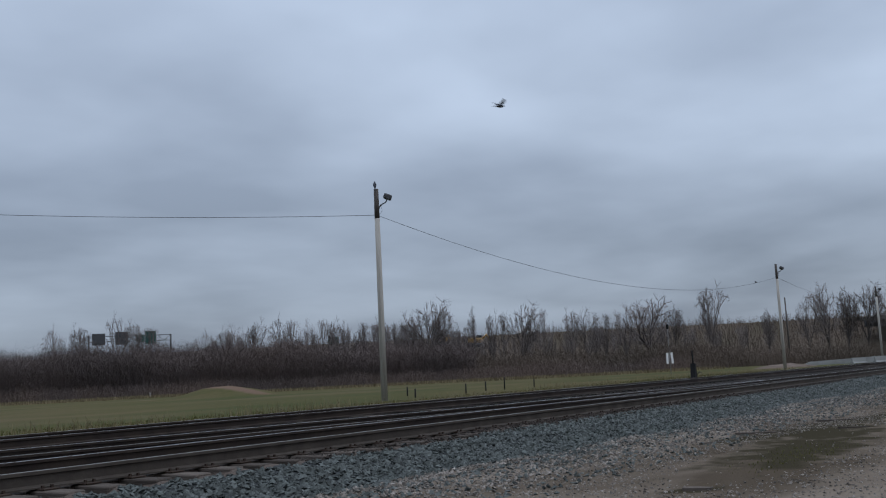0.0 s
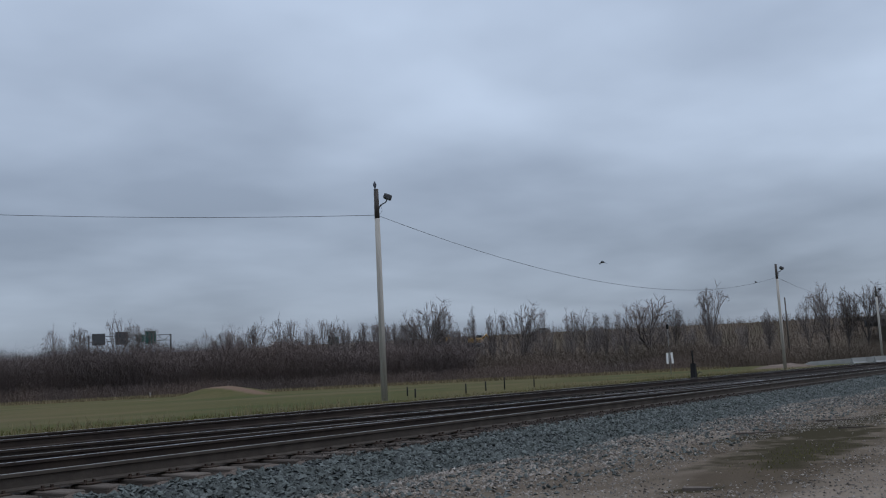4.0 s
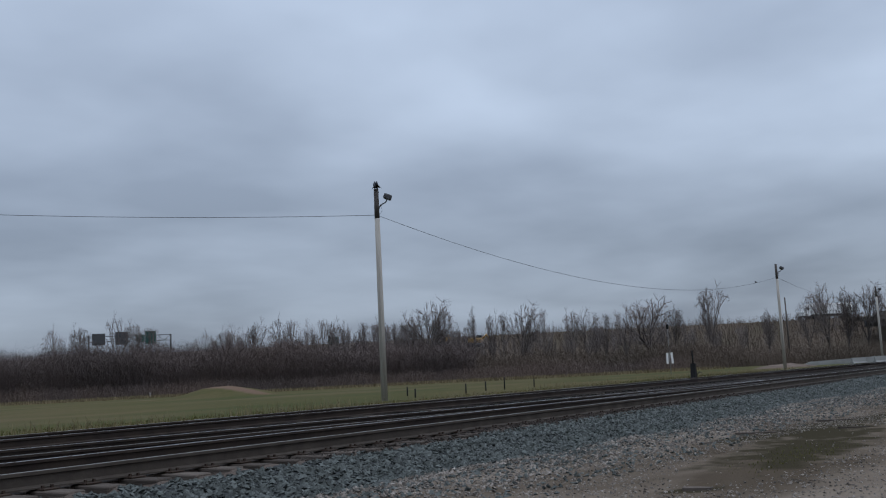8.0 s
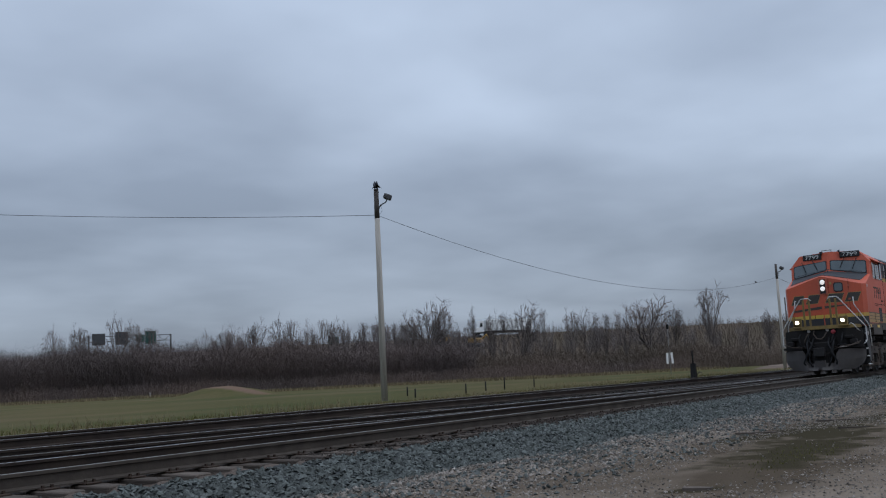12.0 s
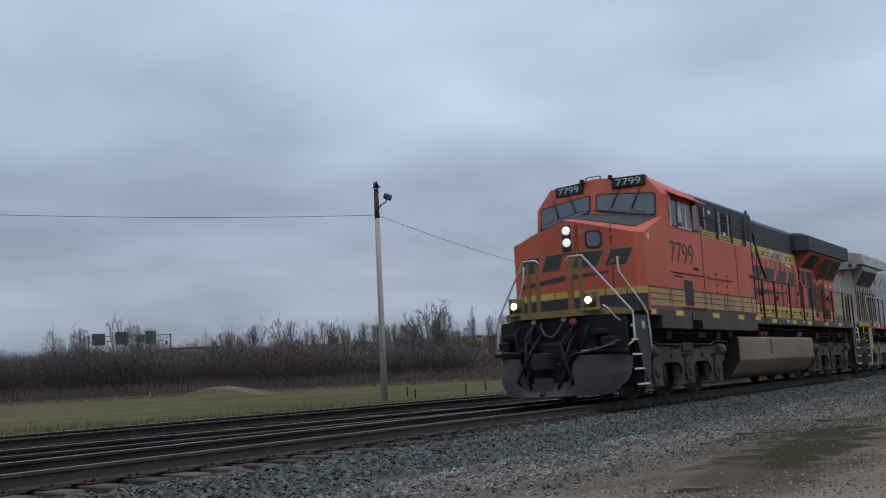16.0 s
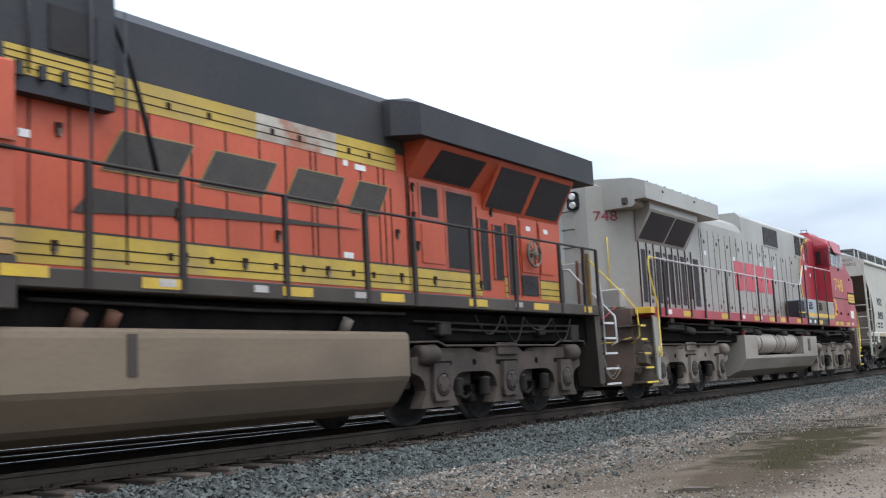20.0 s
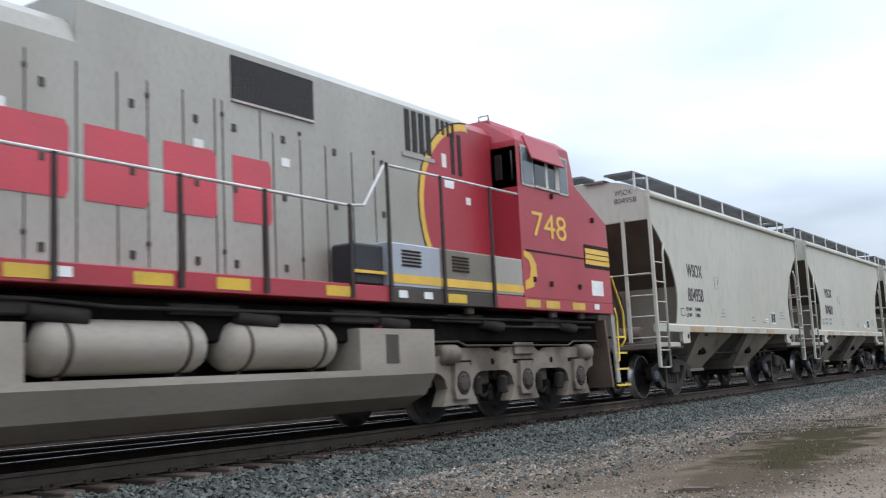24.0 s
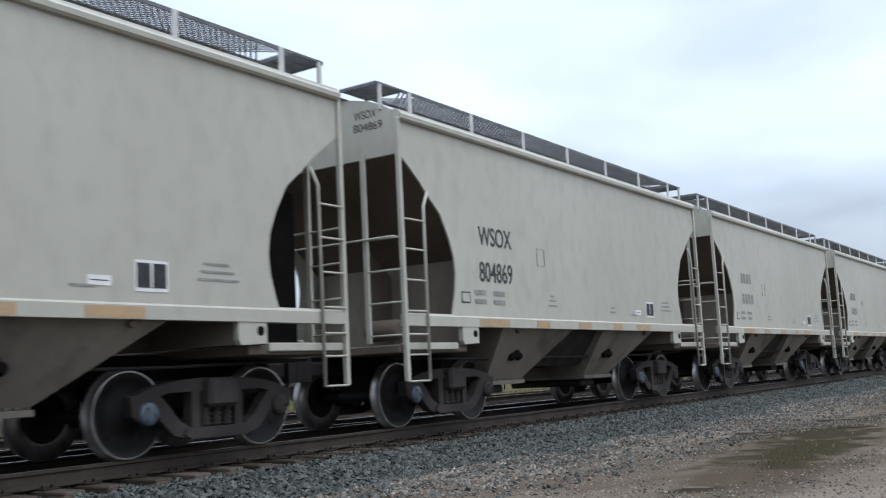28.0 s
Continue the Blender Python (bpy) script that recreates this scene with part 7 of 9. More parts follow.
# ---------------------------------------------------------------- the second, silver and red locomotive (runs tail first)
def second_locomotive():
    L = thing("locomotive", "silver and red six-axle diesel locomotive with yellow handrails", "locomotive")
    FW, HW = 1.56, 1.06
    bm = bmesh.new()
    box(bm, (-9.95, -1.3, 1.2), (9.2, 1.3, 1.66), 0.03)
    part("underframe", bm, M_UNDER, L)
    for x0, x1, m, lab in ((-10.33, 2.2, M_RED, "red deck edge"), (2.2, 5.0, M_SILL, ""), (5.0, 9.33, M_RED, "")):
        bm = bmesh.new()
        box(bm, (x0, -FW, 1.73), (x1, FW, 1.94), 0.01)
        part("sill", bm, m, L, lab)
    bm = bmesh.new()
    box(bm, (-10.98, -1.18, 1.76), (-10.15, 1.18, 1.92), 0.01)
    part("end_platform", bm, M_BROWNPILOT, L)
    for sy in (-1, 1):
        bm = bmesh.new()
        box(bm, (-10.56, min(sy * 1.2, sy * FW), 1.80), (-10.335, max(sy * 1.2, sy * FW), 1.935), 0.01)
        part("end_sill", bm, M_WARMYEL, L, "yellow corner of the deck")
        bm = bmesh.new()
        box(bm, (-10.8, min(sy * 0.5, sy * 1.0), 1.94), (-10.5, max(sy * 0.5, sy * 1.0), 2.36), 0.03)
        part("end_box", bm, M_SILVER, L)
        bm = bmesh.new()
        prism(bm, [(-10.42, 1.76), (-10.02, 1.76), (-10.22, 0.42), (-10.34, 0.42)], sy * 1.5, sy * 1.54, "y")
        part("step_shield", bm, M_SILVER, L, "dusty silver step shield")
    bm = bmesh.new()
    box(bm, (-10.97, -0.3, 1.93), (-10.92, 0.3, 2.98), 0.01)
    part("drop_step", bm, M_SILVER, L)
    for yy in (-0.3, -0.16, 0.24):
        bm = bmesh.new()
        box(bm, (-11.0, yy, 1.9), (-10.965, yy + 0.06, 3.02), 0.008)
        part("end_post", bm, M_RUSTPOST, L, "rusty brown post")
    # hood: bevelled end, low rounded part, tall part
    bm = bmesh.new()
    hull(bm, [(x, s * y, z) for s in (-1, 1) for x, y, z in ((-10.68, 0.3, 1.94), (-10.68, 0.3, 4.73), (-10.3, 0.3, 4.82), (-9.8, HW, 1.94), (-9.8, HW, 4.5), (-5.8, HW, 1.94), (-5.8, HW, 4.45), (-5.8, 0.8, 4.6), (-9.75, 0.8, 4.6))])
    part("radiator_hood", bm, M_SILVER, L, "silver hood end")
    bm = bmesh.new()
    hull(bm, [(x, s * y, z) for x in (-5.8, -2.3) for s in (-1, 1) for y, z in ((HW, 1.94), (HW, 4.3), (1.0, 4.48), (0.86, 4.6), (0.6, 4.68))])
    for f in bm.faces:
        f.smooth = False
    part("engine_hood", bm, M_SILVER, L)
    bm = bmesh.new()
    hull(bm, [(x, s * y, z) for x in (-2.3, 5.2) for s in (-1, 1) for y, z in ((HW, 1.94), (HW, 4.78), (0.92, 4.92))])
    part("machinery_hood", bm, M_SILVER, L)
    bm = bmesh.new()
    hull(bm, [(x, s * y, z) for x in (-10.37, -5.65) for s in (-1, 1) for y, z in ((FW, 4.28), (FW, 4.65), (1.25, 4.76), (0.0, 4.88))])
    wing = part("radiator_wing", bm, M_SILVER, L, "broad silver radiator housing")
    bm = bmesh.new()
    hull(bm, [(x, s * y, z) for x in (-10.374, -9.88) for s in (-1, 1) for y, z in ((1.30, 4.18), (1.22, 4.13), (1.30, 4.4))])
    part("wing_end_plate", bm, M_SILVER, wing)
    for s in (-1, 1):
        for k in range(9):
            x = -9.9 + 0.5 * k
            bm = bmesh.new()
            box(bm, (x, min(s * 1.40, s * 1.45), 4.68), (x + 0.025, max(s * 1.40, s * 1.45), 4.725))
            part("bolt", bm, M_SEAM, wing)
            if k % 4 == 1:
                bm = bmesh.new()
                box(bm, (x, min(s * FW, s * (FW + 0.02)), 4.50), (x + 0.05, max(s * FW, s * (FW + 0.02)), 4.55))
                part("bolt", bm, M_SEAM, wing)
        # lifting lug under the corner of the wing
        bm = bmesh.new()
        box(bm, (-10.43, min(s * 1.02, s * 1.14), 4.20), (-10.36, max(s * 1.02, s * 1.14), 4.34), 0.015)
        part("lifting_lug", bm, M_TRUCK, wing)
    for k, z in enumerate((2.55, 2.95, 3.35, 3.75, 4.15)):
        bm = bmesh.new()
        pipe(bm, [(-10.68, 0.26, z), (-10.80, 0.26, z - 0.01), (-10.80, 0.02, z - 0.01), (-10.68, 0.02, z)], 0.014, 6)
        part("grab_iron", bm, M_TRUCK, L)
    bm = bmesh.new()
    box(bm, (-5.7, -0.4, 4.6), (-5.35, 0.4, 5.02), 0.03)
    part("exhaust_stack", bm, M_BLACKP, L)
    bm = bmesh.new()
    pipe(bm, [(-10.34, 0.88, 4.78), (-10.42, 0.88, 4.88), (-10.42, 0.46, 5.0), (-10.42, 0.36, 5.0), (-10.38, 0.28, 4.88), (-10.38, 0.02, 4.90)], 0.014, 6)
    part("grab_bar", bm, M_SILVERRAIL, L)
    for s in (-1, 1):
        y = s * HW
        bm = bmesh.new()
        prism(bm, [(s * HW, 3.44), (s * (HW + 0.36), 4.12), (s * (HW + 0.36), 4.3), (s * HW, 4.3)], -9.85, -6.85, "x")
        flare = part("radiator_flare", bm, M_SILVER, L)
        d = Vector((0, s * 0.36, 0.68))
        n = Vector((0, s * 0.68, -0.36)).normalized()
        for x0, x1 in ((-9.8, -8.42), (-8.3, -7.1)):
            bm = bmesh.new()
            ring = [(x0, 0.1), (x1, 0.1), (x1 + 0.14, 0.92), (x0 + 0.12, 0.92)]
            q = lambda x, v, k: Vector((x, s * HW, 3.44)) + d * v + n * k
            vs, vb = [bm.verts.new(q(x, v, 0.012)) for x, v in ring], [bm.verts.new(q(x, v, -0.02)) for x, v in ring]
            fs = [bm.faces.new(vs), bm.faces.new(vb[::-1])] + [bm.faces.new((vs[i], vs[(i + 1) % 4], vb[(i + 1) % 4], vb[i])) for i in range(4)]
            bmesh.ops.recalc_face_normals(bm, faces=fs)
            part("radiator_screen", bm, M_SCREEN, flare)
        for i, (x, w) in enumerate(((-9.71, 0.27), (-9.26, 0.19), (-8.86, 0.28), (-8.40, 0.20), (-8.10, 0.25), (-7.73, 0.21), (-7.32, 0.28), (-6.87, 0.27), (-6.47, 0.40))):
            tall = i not in (1, 3, 7)
            panel("door_slot", L, M_SCREEN, x, x + w, 2.1 if tall else 2.26, 3.28 if tall else 3.09, y, 0.012)
            panel("slot_edge", L, M_FRAME, x - 0.07, x - 0.03, 2.0, 3.38, y, 0.03)
            panel("door_gap", L, M_SEAM, x - 0.10, x - 0.085, 1.96, 3.44, y, 0.02)
            if not tall:
                for z in (2.10, 3.2):
                    panel("latch", L, M_SEAM, x + 0.06, x + 0.12, z, z + 0.08, y, 0.016)
        for i, x in enumerate((-5.82, -5.68, -5.18, -4.72, -4.32, -3.84, -3.38, -2.88, -2.3, -1.8, -1.4, -0.9, -0.42, -0.3, 0.33, 0.55, 1.05, 1.55, 2.1, 2.6)):
            panel("door_gap", L, M_SEAM, x, x + 0.014, 1.96, 4.1 - 0.25 * (x > 0.5), y, 0.006)
            if i % 2:
                for z in (2.1, 3.0, 3.75):
                    panel("latch", L, M_SILL, x + 0.16, x + 0.22, z, z + 0.09, y, 0.016)
            if i % 3 == 1:
                for z in (2.25, 3.9):
                    panel("hinge", L, M_SILL, x - 0.02, x + 0.02, z, z + 0.05, y, 0.02)
            if i in (1, 6, 11, 15):
                panel("sticker", L, M_WHITE, x + 0.15, x + 0.3, 3.45, 3.56, y, 0.008)
        panel("hood_vent", L, M_SCREEN, -0.14, 1.34, 4.16, 4.70, y, 0.014, "dark screened opening high on the hood")
        panel("vent_frame", L, M_FRAME, -0.14, 1.34, 4.12, 4.15, y, 0.03)
        for x in np.linspace(3.4, 3.95, 4):
            panel("louvre", L, M_SCREEN, float(x), float(x) + 0.12, 4.1, 4.74, y, 0.012)
        panel("louvre_frame", L, M_SILVER, 3.3, 4.14, 4.0, 4.06, y, 0.02)
        for x in np.linspace(4.24, 4.66, 4):
            panel("louvre", L, M_SCREEN, float(x), float(x) + 0.08, 4.5, 4.74, y, 0.012)
        # red field with a yellow arc
        arc = [(5.16 + 1.36 * math.cos(radians(a)), 3.32 + 1.36 * math.sin(radians(a))) for a in range(92, 222, 8)]
        slab("red_field", L, M_RED, [(5.2, 4.6)] + arc + [(4.3, 2.3), (5.2, 2.3)], y, 0.006, "red field curving into the silver")
        for k in range(len(arc) - 1):
            (ax, az), (bx, bz) = arc[k], arc[k + 1]
            ox, oz = 5.16, 3.32
            e = lambda px, pz, g: (ox + (px - ox) * g, oz + (pz - oz) * g)
            slab("yellow_arc", L, M_WARMYEL, [e(ax, az, 1.0), e(bx, bz, 1.0), e(bx, bz, 1.085), e(ax, az, 1.085)], y, 0.009)
            slab("arc_line", L, M_SEAM, [e(ax, az, 1.085), e(bx, bz, 1.085), e(bx, bz, 1.105), e(ax, az, 1.105)], y, 0.009)
        for x in (4.62, 4.82):
            panel("louvre", L, M_SCREEN, x, x + 0.1, 3.9, 4.58, y, 0.014)
        for x, z, w, h in ((4.35, 3.98, 0.12, 0.22), (4.4, 3.66, 0.26, 0.14), (5.0, 3.45, 0.14, 0.12)):
            panel("sticker", L, M_WHITE, x, x + w, z, z + h, y, 0.012)
        # boxes on the walkway ahead of the cab
        for x0, x1, m in ((2.2, 3.45, M_BLUEGREY), (3.45, 4.9, M_BAY), (4.98, 5.86, M_SILVER)):
            bm = bmesh.new()
            box(bm, (x0, min(s * HW, s * FW), 1.94), (x1, max(s * HW, s * FW), 2.56), 0.02)
            bx = part("equipment_box", bm, m, L)
            panel("yellow_line", bx, M_WARMYEL, x0 + 0.01, x1 - 0.01, 2.0, 2.12, s * FW, 0.006)
            if x0 < 4.9:
                for k in range(5):
                    panel("louvre_slat", bx, M_SEAM, x0 + 0.3, x0 + 0.75, 2.24 + 0.05 * k, 2.265 + 0.05 * k, s * FW, 0.012)
        bm = bmesh.new()
        box(bm, (1.55, min(s * 1.1, s * 1.5), 1.95), (2.18, max(s * 1.1, s * 1.5), 2.5), 0.03)
        part("sand_box", bm, M_BLACKP, L)
        panel("step_edge", L, M_WARMYEL, 1.5, 2.2, 2.1, 2.14, s * 1.5, 0.03)
        # plain red blocks where the emblem stands
        for x0, w in ((-3.16, 0.86), (-2.2, 0.9), (-1.18, 0.86), (-0.14, 0.72)):
            slab("emblem_block", L, M_REDDECAL, [(x0, 2.66), (x0 + w * 0.84, 2.66), (x0 + w * 0.9, 2.74), (x0 + w * 0.9, 3.38), (x0 + w * 0.84, 3.46), (x0, 3.46)], y, 0.009)
        # handrails
        bm = bmesh.new()
        pipe(bm, [(-10.06, s * 1.54, 3.0), (1.4, s * 1.54, 2.96), (1.75, s * 1.54, 3.0), (2.2, s * 1.54, 3.6)], 0.02, 6)
        part("handrail", bm, M_SILVERRAIL, L)
        bm = bmesh.new()
        pipe(bm, [(2.2, s * 1.54, 3.62), (5.85, s * 1.54, 3.66)], 0.02, 6)
        part("handrail", bm, M_SILVERRAIL, L)
        for x in (-10.06, -9.70, -8.17, -7.23, -5.55, -4.57, -2.9, -1.4, -0.14, 1.4):
            bm = bmesh.new()
            prism(bm, [(x - 0.035, 1.76), (x + 0.035, 1.76), (x + 0.025, 2.97), (x - 0.025, 2.97)], s * 1.56, s * 1.59, "y")
            part("stanchion", bm, M_DARKRAIL, L)
        for x in (2.22, 3.52, 4.9):
            bm = bmesh.new()
            prism(bm, [(x - 0.035, 1.76), (x + 0.035, 1.76), (x + 0.025, 3.64), (x - 0.025, 3.64)], s * 1.565, s * 1.59, "y")
            part("stanchion", bm, M_DARKRAIL, L)
        for x in (-8.68, -6.07, -3.4, -2.0, -0.9, 0.9, 3.6, 5.9, 6.6, 7.6):
            panel("reflector", L, M_PATCH, x, x + 0.5, 1.77, 1.9, s * FW, 0.006)
        for x in (-9.58, -4.4, -2.9, 2.4, 3.0, 8.5):
            panel("sticker", L, M_WHITE, x, x + 0.2, 1.8, 1.9, s * FW, 0.008)
        # cab side
        panel("cab_seam", L, M_SEAM, 6.0, 8.2, 2.72, 2.745, s * FW, 0.01)
        panel("window_opening", L, M_SCREEN, 5.98, 7.7, 3.86, 4.5, s * FW, 0.008)
        for x0, x1 in ((6.0, 6.42), (7.34, 7.7)):
            panel("window_frame", L, M_FRAME, x0, x1, 3.84, 4.54, s * FW, 0.014)
            panel("side_window", L, M_CAB_GLASS, x0 + 0.035, x1 - 0.035, 3.88, 4.5, s * FW, 0.02)
        for x0, x1 in ((6.46, 6.84), (6.92, 7.18)):
            panel("side_window", L, M_GLASS_DARK, x0, x1, 3.9, 4.36, s * FW, 0.012)
        panel("window_bar", L, M_SILVERRAIL, 6.84, 6.93, 3.88, 4.4, s * FW, 0.018)
        panel("sun_board", L, M_FRAME, 7.2, 7.33, 3.9, 4.38, s * FW, 0.02)
        panel("window_sill", L, M_FRAME, 6.42, 7.34, 3.845, 3.885, s * FW, 0.03)
        bm = bmesh.new()
        prism(bm, [(s * 1.50, 4.72), (s * 1.66, 4.30), (s * 1.68, 4.32), (s * 1.52, 4.74)], 6.2, 7.4, "x")
        part("window_awning", bm, M_RED, L, "red awning over the side window")
        slab("stripe_rim", L, M_SEAM, [(8.20, 2.60), (8.24, 2.57), (9.29, 2.57), (9.29, 3.01), (8.24, 3.01), (8.20, 2.98)], s * FW, 0.004)
        slab("stripe_panel", L, M_WARMYEL, [(8.25, 2.64), (9.28, 2.64), (9.27, 2.94), (8.25, 2.94)], s * FW, 0.006)
        for z in (2.73, 2.83):
            panel("stripe_line", L, M_SEAM, 8.27, 9.26, z, z + 0.014, s * FW, 0.01)
        panel("data_panel", L, M_WHITE, 8.44, 8.93, 2.06, 2.34, s * FW, 0.008, "white data panel")
        slab("yellow_scroll", L, M_WARMYEL, [(5.92, 2.06), (6.2, 2.12), (6.34, 2.3), (6.32, 2.52), (6.16, 2.68), (5.92, 2.72), (5.92, 2.62), (6.08, 2.56), (6.14, 2.42), (6.08, 2.26), (5.92, 2.2)], s * FW, 0.007)
        for x, z in ((6.2, 2.2), (6.8, 2.15), (7.9, 2.15), (7.0, 3.72), (8.6, 3.45)):
            panel("fitting", L, M_SEAM, x, x + 0.07, z, z + 0.09, s * FW, 0.03)
        # end and corner rails
        bm = bmesh.new()
        pipe(bm, [(-10.06, s * 1.54, 3.0), (-10.4, s * 1.54, 3.0), (-10.47, s * 1.54, 2.9), (-10.47, s * 1.54, 2.7), (-10.22, s * 1.58, 2.0), (-10.22, s * 1.60, 0.9), (-10.32, s * 1.58, 0.9), (-10.32, s * 1.58, 1.1)], 0.0165, 8)
        part("corner_handrail", bm, M_YELRAIL, L)
        bm = bmesh.new()
        pipe(bm, [(-10.96, s * 0.22, 3.04), (-10.98, s * 0.42, 3.02), (-10.98, s * 0.52, 2.88), (-11.0, s * 1.12, 2.26), (-11.0, s * 1.44, 1.86), (-11.0, s * 1.46, 1.34), (-11.02, s * 1.38, 1.24), (-11.04, s * 1.28, 1.18)], 0.0165, 8)
        part("end_handrail", bm, M_YELRAIL, L)
        step_well(L, -10.55, -1, s, 0, M_TRUCK2, M_YELRAIL, 0.38, 1.72, "pale dusty step panel", M_BROWNPILOT)
        for x, z in ((-10.36, 0.39), (-10.55, 0.69), (-10.67, 0.98), (-10.80, 1.27), (-10.84, 1.55)):
            bm = bmesh.new()
            box(bm, (max(x - 0.62, -11.10 if z > 1.2 else -10.96), min(s, s * 1.52), z - 0.03), (x, max(s, s * 1.52), z), 0.006)
            st = part("step", bm, M_BROWNPILOT, L)
            bm = bmesh.new()
            box(bm, (max(x - 0.62, -11.10 if z > 1.2 else -10.96), min(s * 1.52, s * 1.54), z - 0.034), (x, max(s * 1.52, s * 1.54), z + 0.004))
            part("step_edge", bm, M_YELRAIL, st)
        step_well(L, 9.5, 1, s, 4, M_BROWNPILOT, M_YELRAIL, 0.38, 1.62)
        slab("step_shield", L, M_SILVER, [(9.24, 1.74), (9.40, 1.74), (9.50, 0.42), (9.36, 0.42)], s * 1.5, 0.04, "dusty silver step shield")
        bm = bmesh.new()
        box(bm, (9.62, min(s * 0.98, s * 1.08), 1.92), (9.70, max(s * 0.98, s * 1.08), 2.76), 0.01)
        part("end_post", bm, M_WARMYEL, L)
        bm = bmesh.new()
        pipe(bm, [(9.3, s * 1.5, 2.5), (9.4, s * 1.53, 2.45), (9.9, s * 1.5, 1.8), (9.92, s * 1.5, 1.25), (9.75, s * 1.48, 1.1)], 0.022, 8)
        part("end_handrail", bm, M_YELRAIL, L)
        bm = bmesh.new()
        pipe(bm, [(9.36, s * 1.57, 1.85), (9.44, s * 1.57, 1.7), (9.44, s * 1.57, 0.85), (9.36, s * 1.57, 0.8)], 0.0165, 8)
        part("corner_handrail", bm, M_YELRAIL, L)
        bm = bmesh.new()
        pipe(bm, [(-10.36, s * 0.60, 3.52), (-10.42, s * 0.62, 3.52), (-10.42, s * 0.62, 2.3), (-10.36, s * 0.60, 2.3)], 0.014, 6)
        part("grab_iron", bm, M_YELRAIL, L)
        hose(L, [(-10.95, s * 0.5, 1.5), (-11.1, s * 0.52, 1.0), (-11.15, s * 0.4, 0.55)])
        for y0, y1, drop in ((0.52, 1.02, 0.46), (0.60, 0.96, 0.52)):
            hang = [(-11.05 - 0.10 * math.sin(math.pi * k / 10), s * (y0 + (y1 - y0) * k / 10), 1.20 - (1.20 - drop) * math.sin(math.pi * min(k / 15, 0.5)) if k < 8 else drop + 0.04 * (k - 7) ** 1.6) for k in range(11)]
            hose(L, hang, 0.017, M_TRUCK2)
        hose(L, [(-10.97, s * 0.95, 1.95), (-11.08, s * 0.75, 1.75), (-11.15, s * 0.45, 1.7), (-11.12, s * 0.2, 1.6)], 0.022, M_REDVALVE)
    bm = bmesh.new()
    hull(bm, [(x, s * y, z) for x in (5.16, 5.9) for s in (-1, 1) for y, z in ((HW + 0.004, 1.94), (HW + 0.004, 4.74), (0.92, 4.9))])
    part("cab_link", bm, M_RED, L)
    # cab
    bm = bmesh.new()
    hull(bm, [(x, s * y, z) for s in (-1, 1) for x, y, z in ((5.86, 1.56, 1.94), (5.86, 1.56, 4.5), (5.98, 1.4, 4.72), (5.98, 0.7, 4.9), (9.32, 1.56, 1.94), (9.25, 1.56, 3.47), (9.62, 0.5, 1.94), (9.5, 0.5, 3.62))] +
         [(x, s * y, z) for s in (-1, 1) for x, y, z in ((8.0, 1.56, 4.06),)])
    part("nose", bm, M_RED, L, "red wide nose")
    bm = bmesh.new()
    hull(bm, [(x, s * y, z) for s in (-1, 1) for x, y, z in ((5.86, 1.555, 3.8), (5.86, 1.555, 4.60), (5.96, 1.44, 4.80), (5.98, 0.85, 5.05), (8.02, 1.555, 4.0), (7.86, 1.52, 4.72), (7.75, 1.36, 4.86), (7.7, 0.85, 5.03), (8.15, 0.3, 4.1))])
    part("cab", bm, M_RED, L, "red cab")
    bm = bmesh.new()
    hull(bm, [(x, s * y, z) for x in (6.2, 7.5) for s in (-1, 1) for y, z in ((0.95, 4.96), (0.85, 5.13))])
    part("roof_box", bm, M_RED, L)
    bm = bmesh.new()
    pipe(bm, [(6.3, -0.8, 5.12), (6.3, -0.8, 5.24), (6.3, -0.6, 5.24), (6.3, -0.6, 5.12)], 0.014, 6)
    part("grab_bar", bm, M_BLACKP, L)
    for s in (-1, 1):
        bm = bmesh.new()
        box(bm, (5.846, min(s * 1.14, s * 1.28), 3.95), (5.862, max(s * 1.14, s * 1.28), 4.38), 0.004)
        part("rear_cab_window", bm, M_GLASS_DARK, L)
        bm = bmesh.new()
        cyl(bm, (5.80, s * 1.5, 3.9), (5.80, s * 1.5, 4.4), 0.012, 6)
        part("grab_iron", bm, M_BLACKP, L)
    side_text("748", 0.62, M_WARMYEL, "road_number", L, 6.28, 3.0, -FW - 0.004, 1.25, "warm yellow road number")
    # end face: lights, number
    text_mesh("748", 0.31, M_DARKRED, "end_number", L, Matrix.Translation((-10.57, -0.41, 3.90)) @ pose(0, 0, 0, 90, 0, -41.5), "red end number", 0.003, 0.56)
    bm = bmesh.new()
    box(bm, (-10.73, -0.14, 4.17), (-10.66, 0.14, 4.58), 0.06)
    lt = part("light_box", bm, M_RUBBER, L)
    for z in (4.28, 4.47):
        bm = bmesh.new()
        lathe(bm, [(-0.03, 0.055), (-0.02, 0.075), (0.0, 0.08)], (-10.73, 0.0, z), "x", 18)
        part("headlight", bm, M_LAMPLOW, lt)
    # tank with air reservoirs let into it
    bm = bmesh.new()
    for x0, x1 in ((-4.22, -3.15), (1.6, 3.28)):
        prism(bm, [(-1.5, 1.38), (-1.5, 0.84), (1.5, 0.84), (1.5, 1.38)], x0, x1, "x")
    prism(bm, [(-1.5, 0.84), (-1.5, 0.76), (-1.3, 0.46), (-0.9, 0.28), (0.9, 0.28), (1.3, 0.46), (1.5, 0.76), (1.5, 0.84)], -4.22, 3.28, "x")
    tank = part("fuel_tank", bm, M_TANKPALE, L, "dusty grey fuel tank")
    bm = bmesh.new()
    box(bm, (-3.2, -0.9, 0.8), (1.65, 0.9, 1.5), 0.02)
    part("tank_core", bm, M_UNDER, tank)
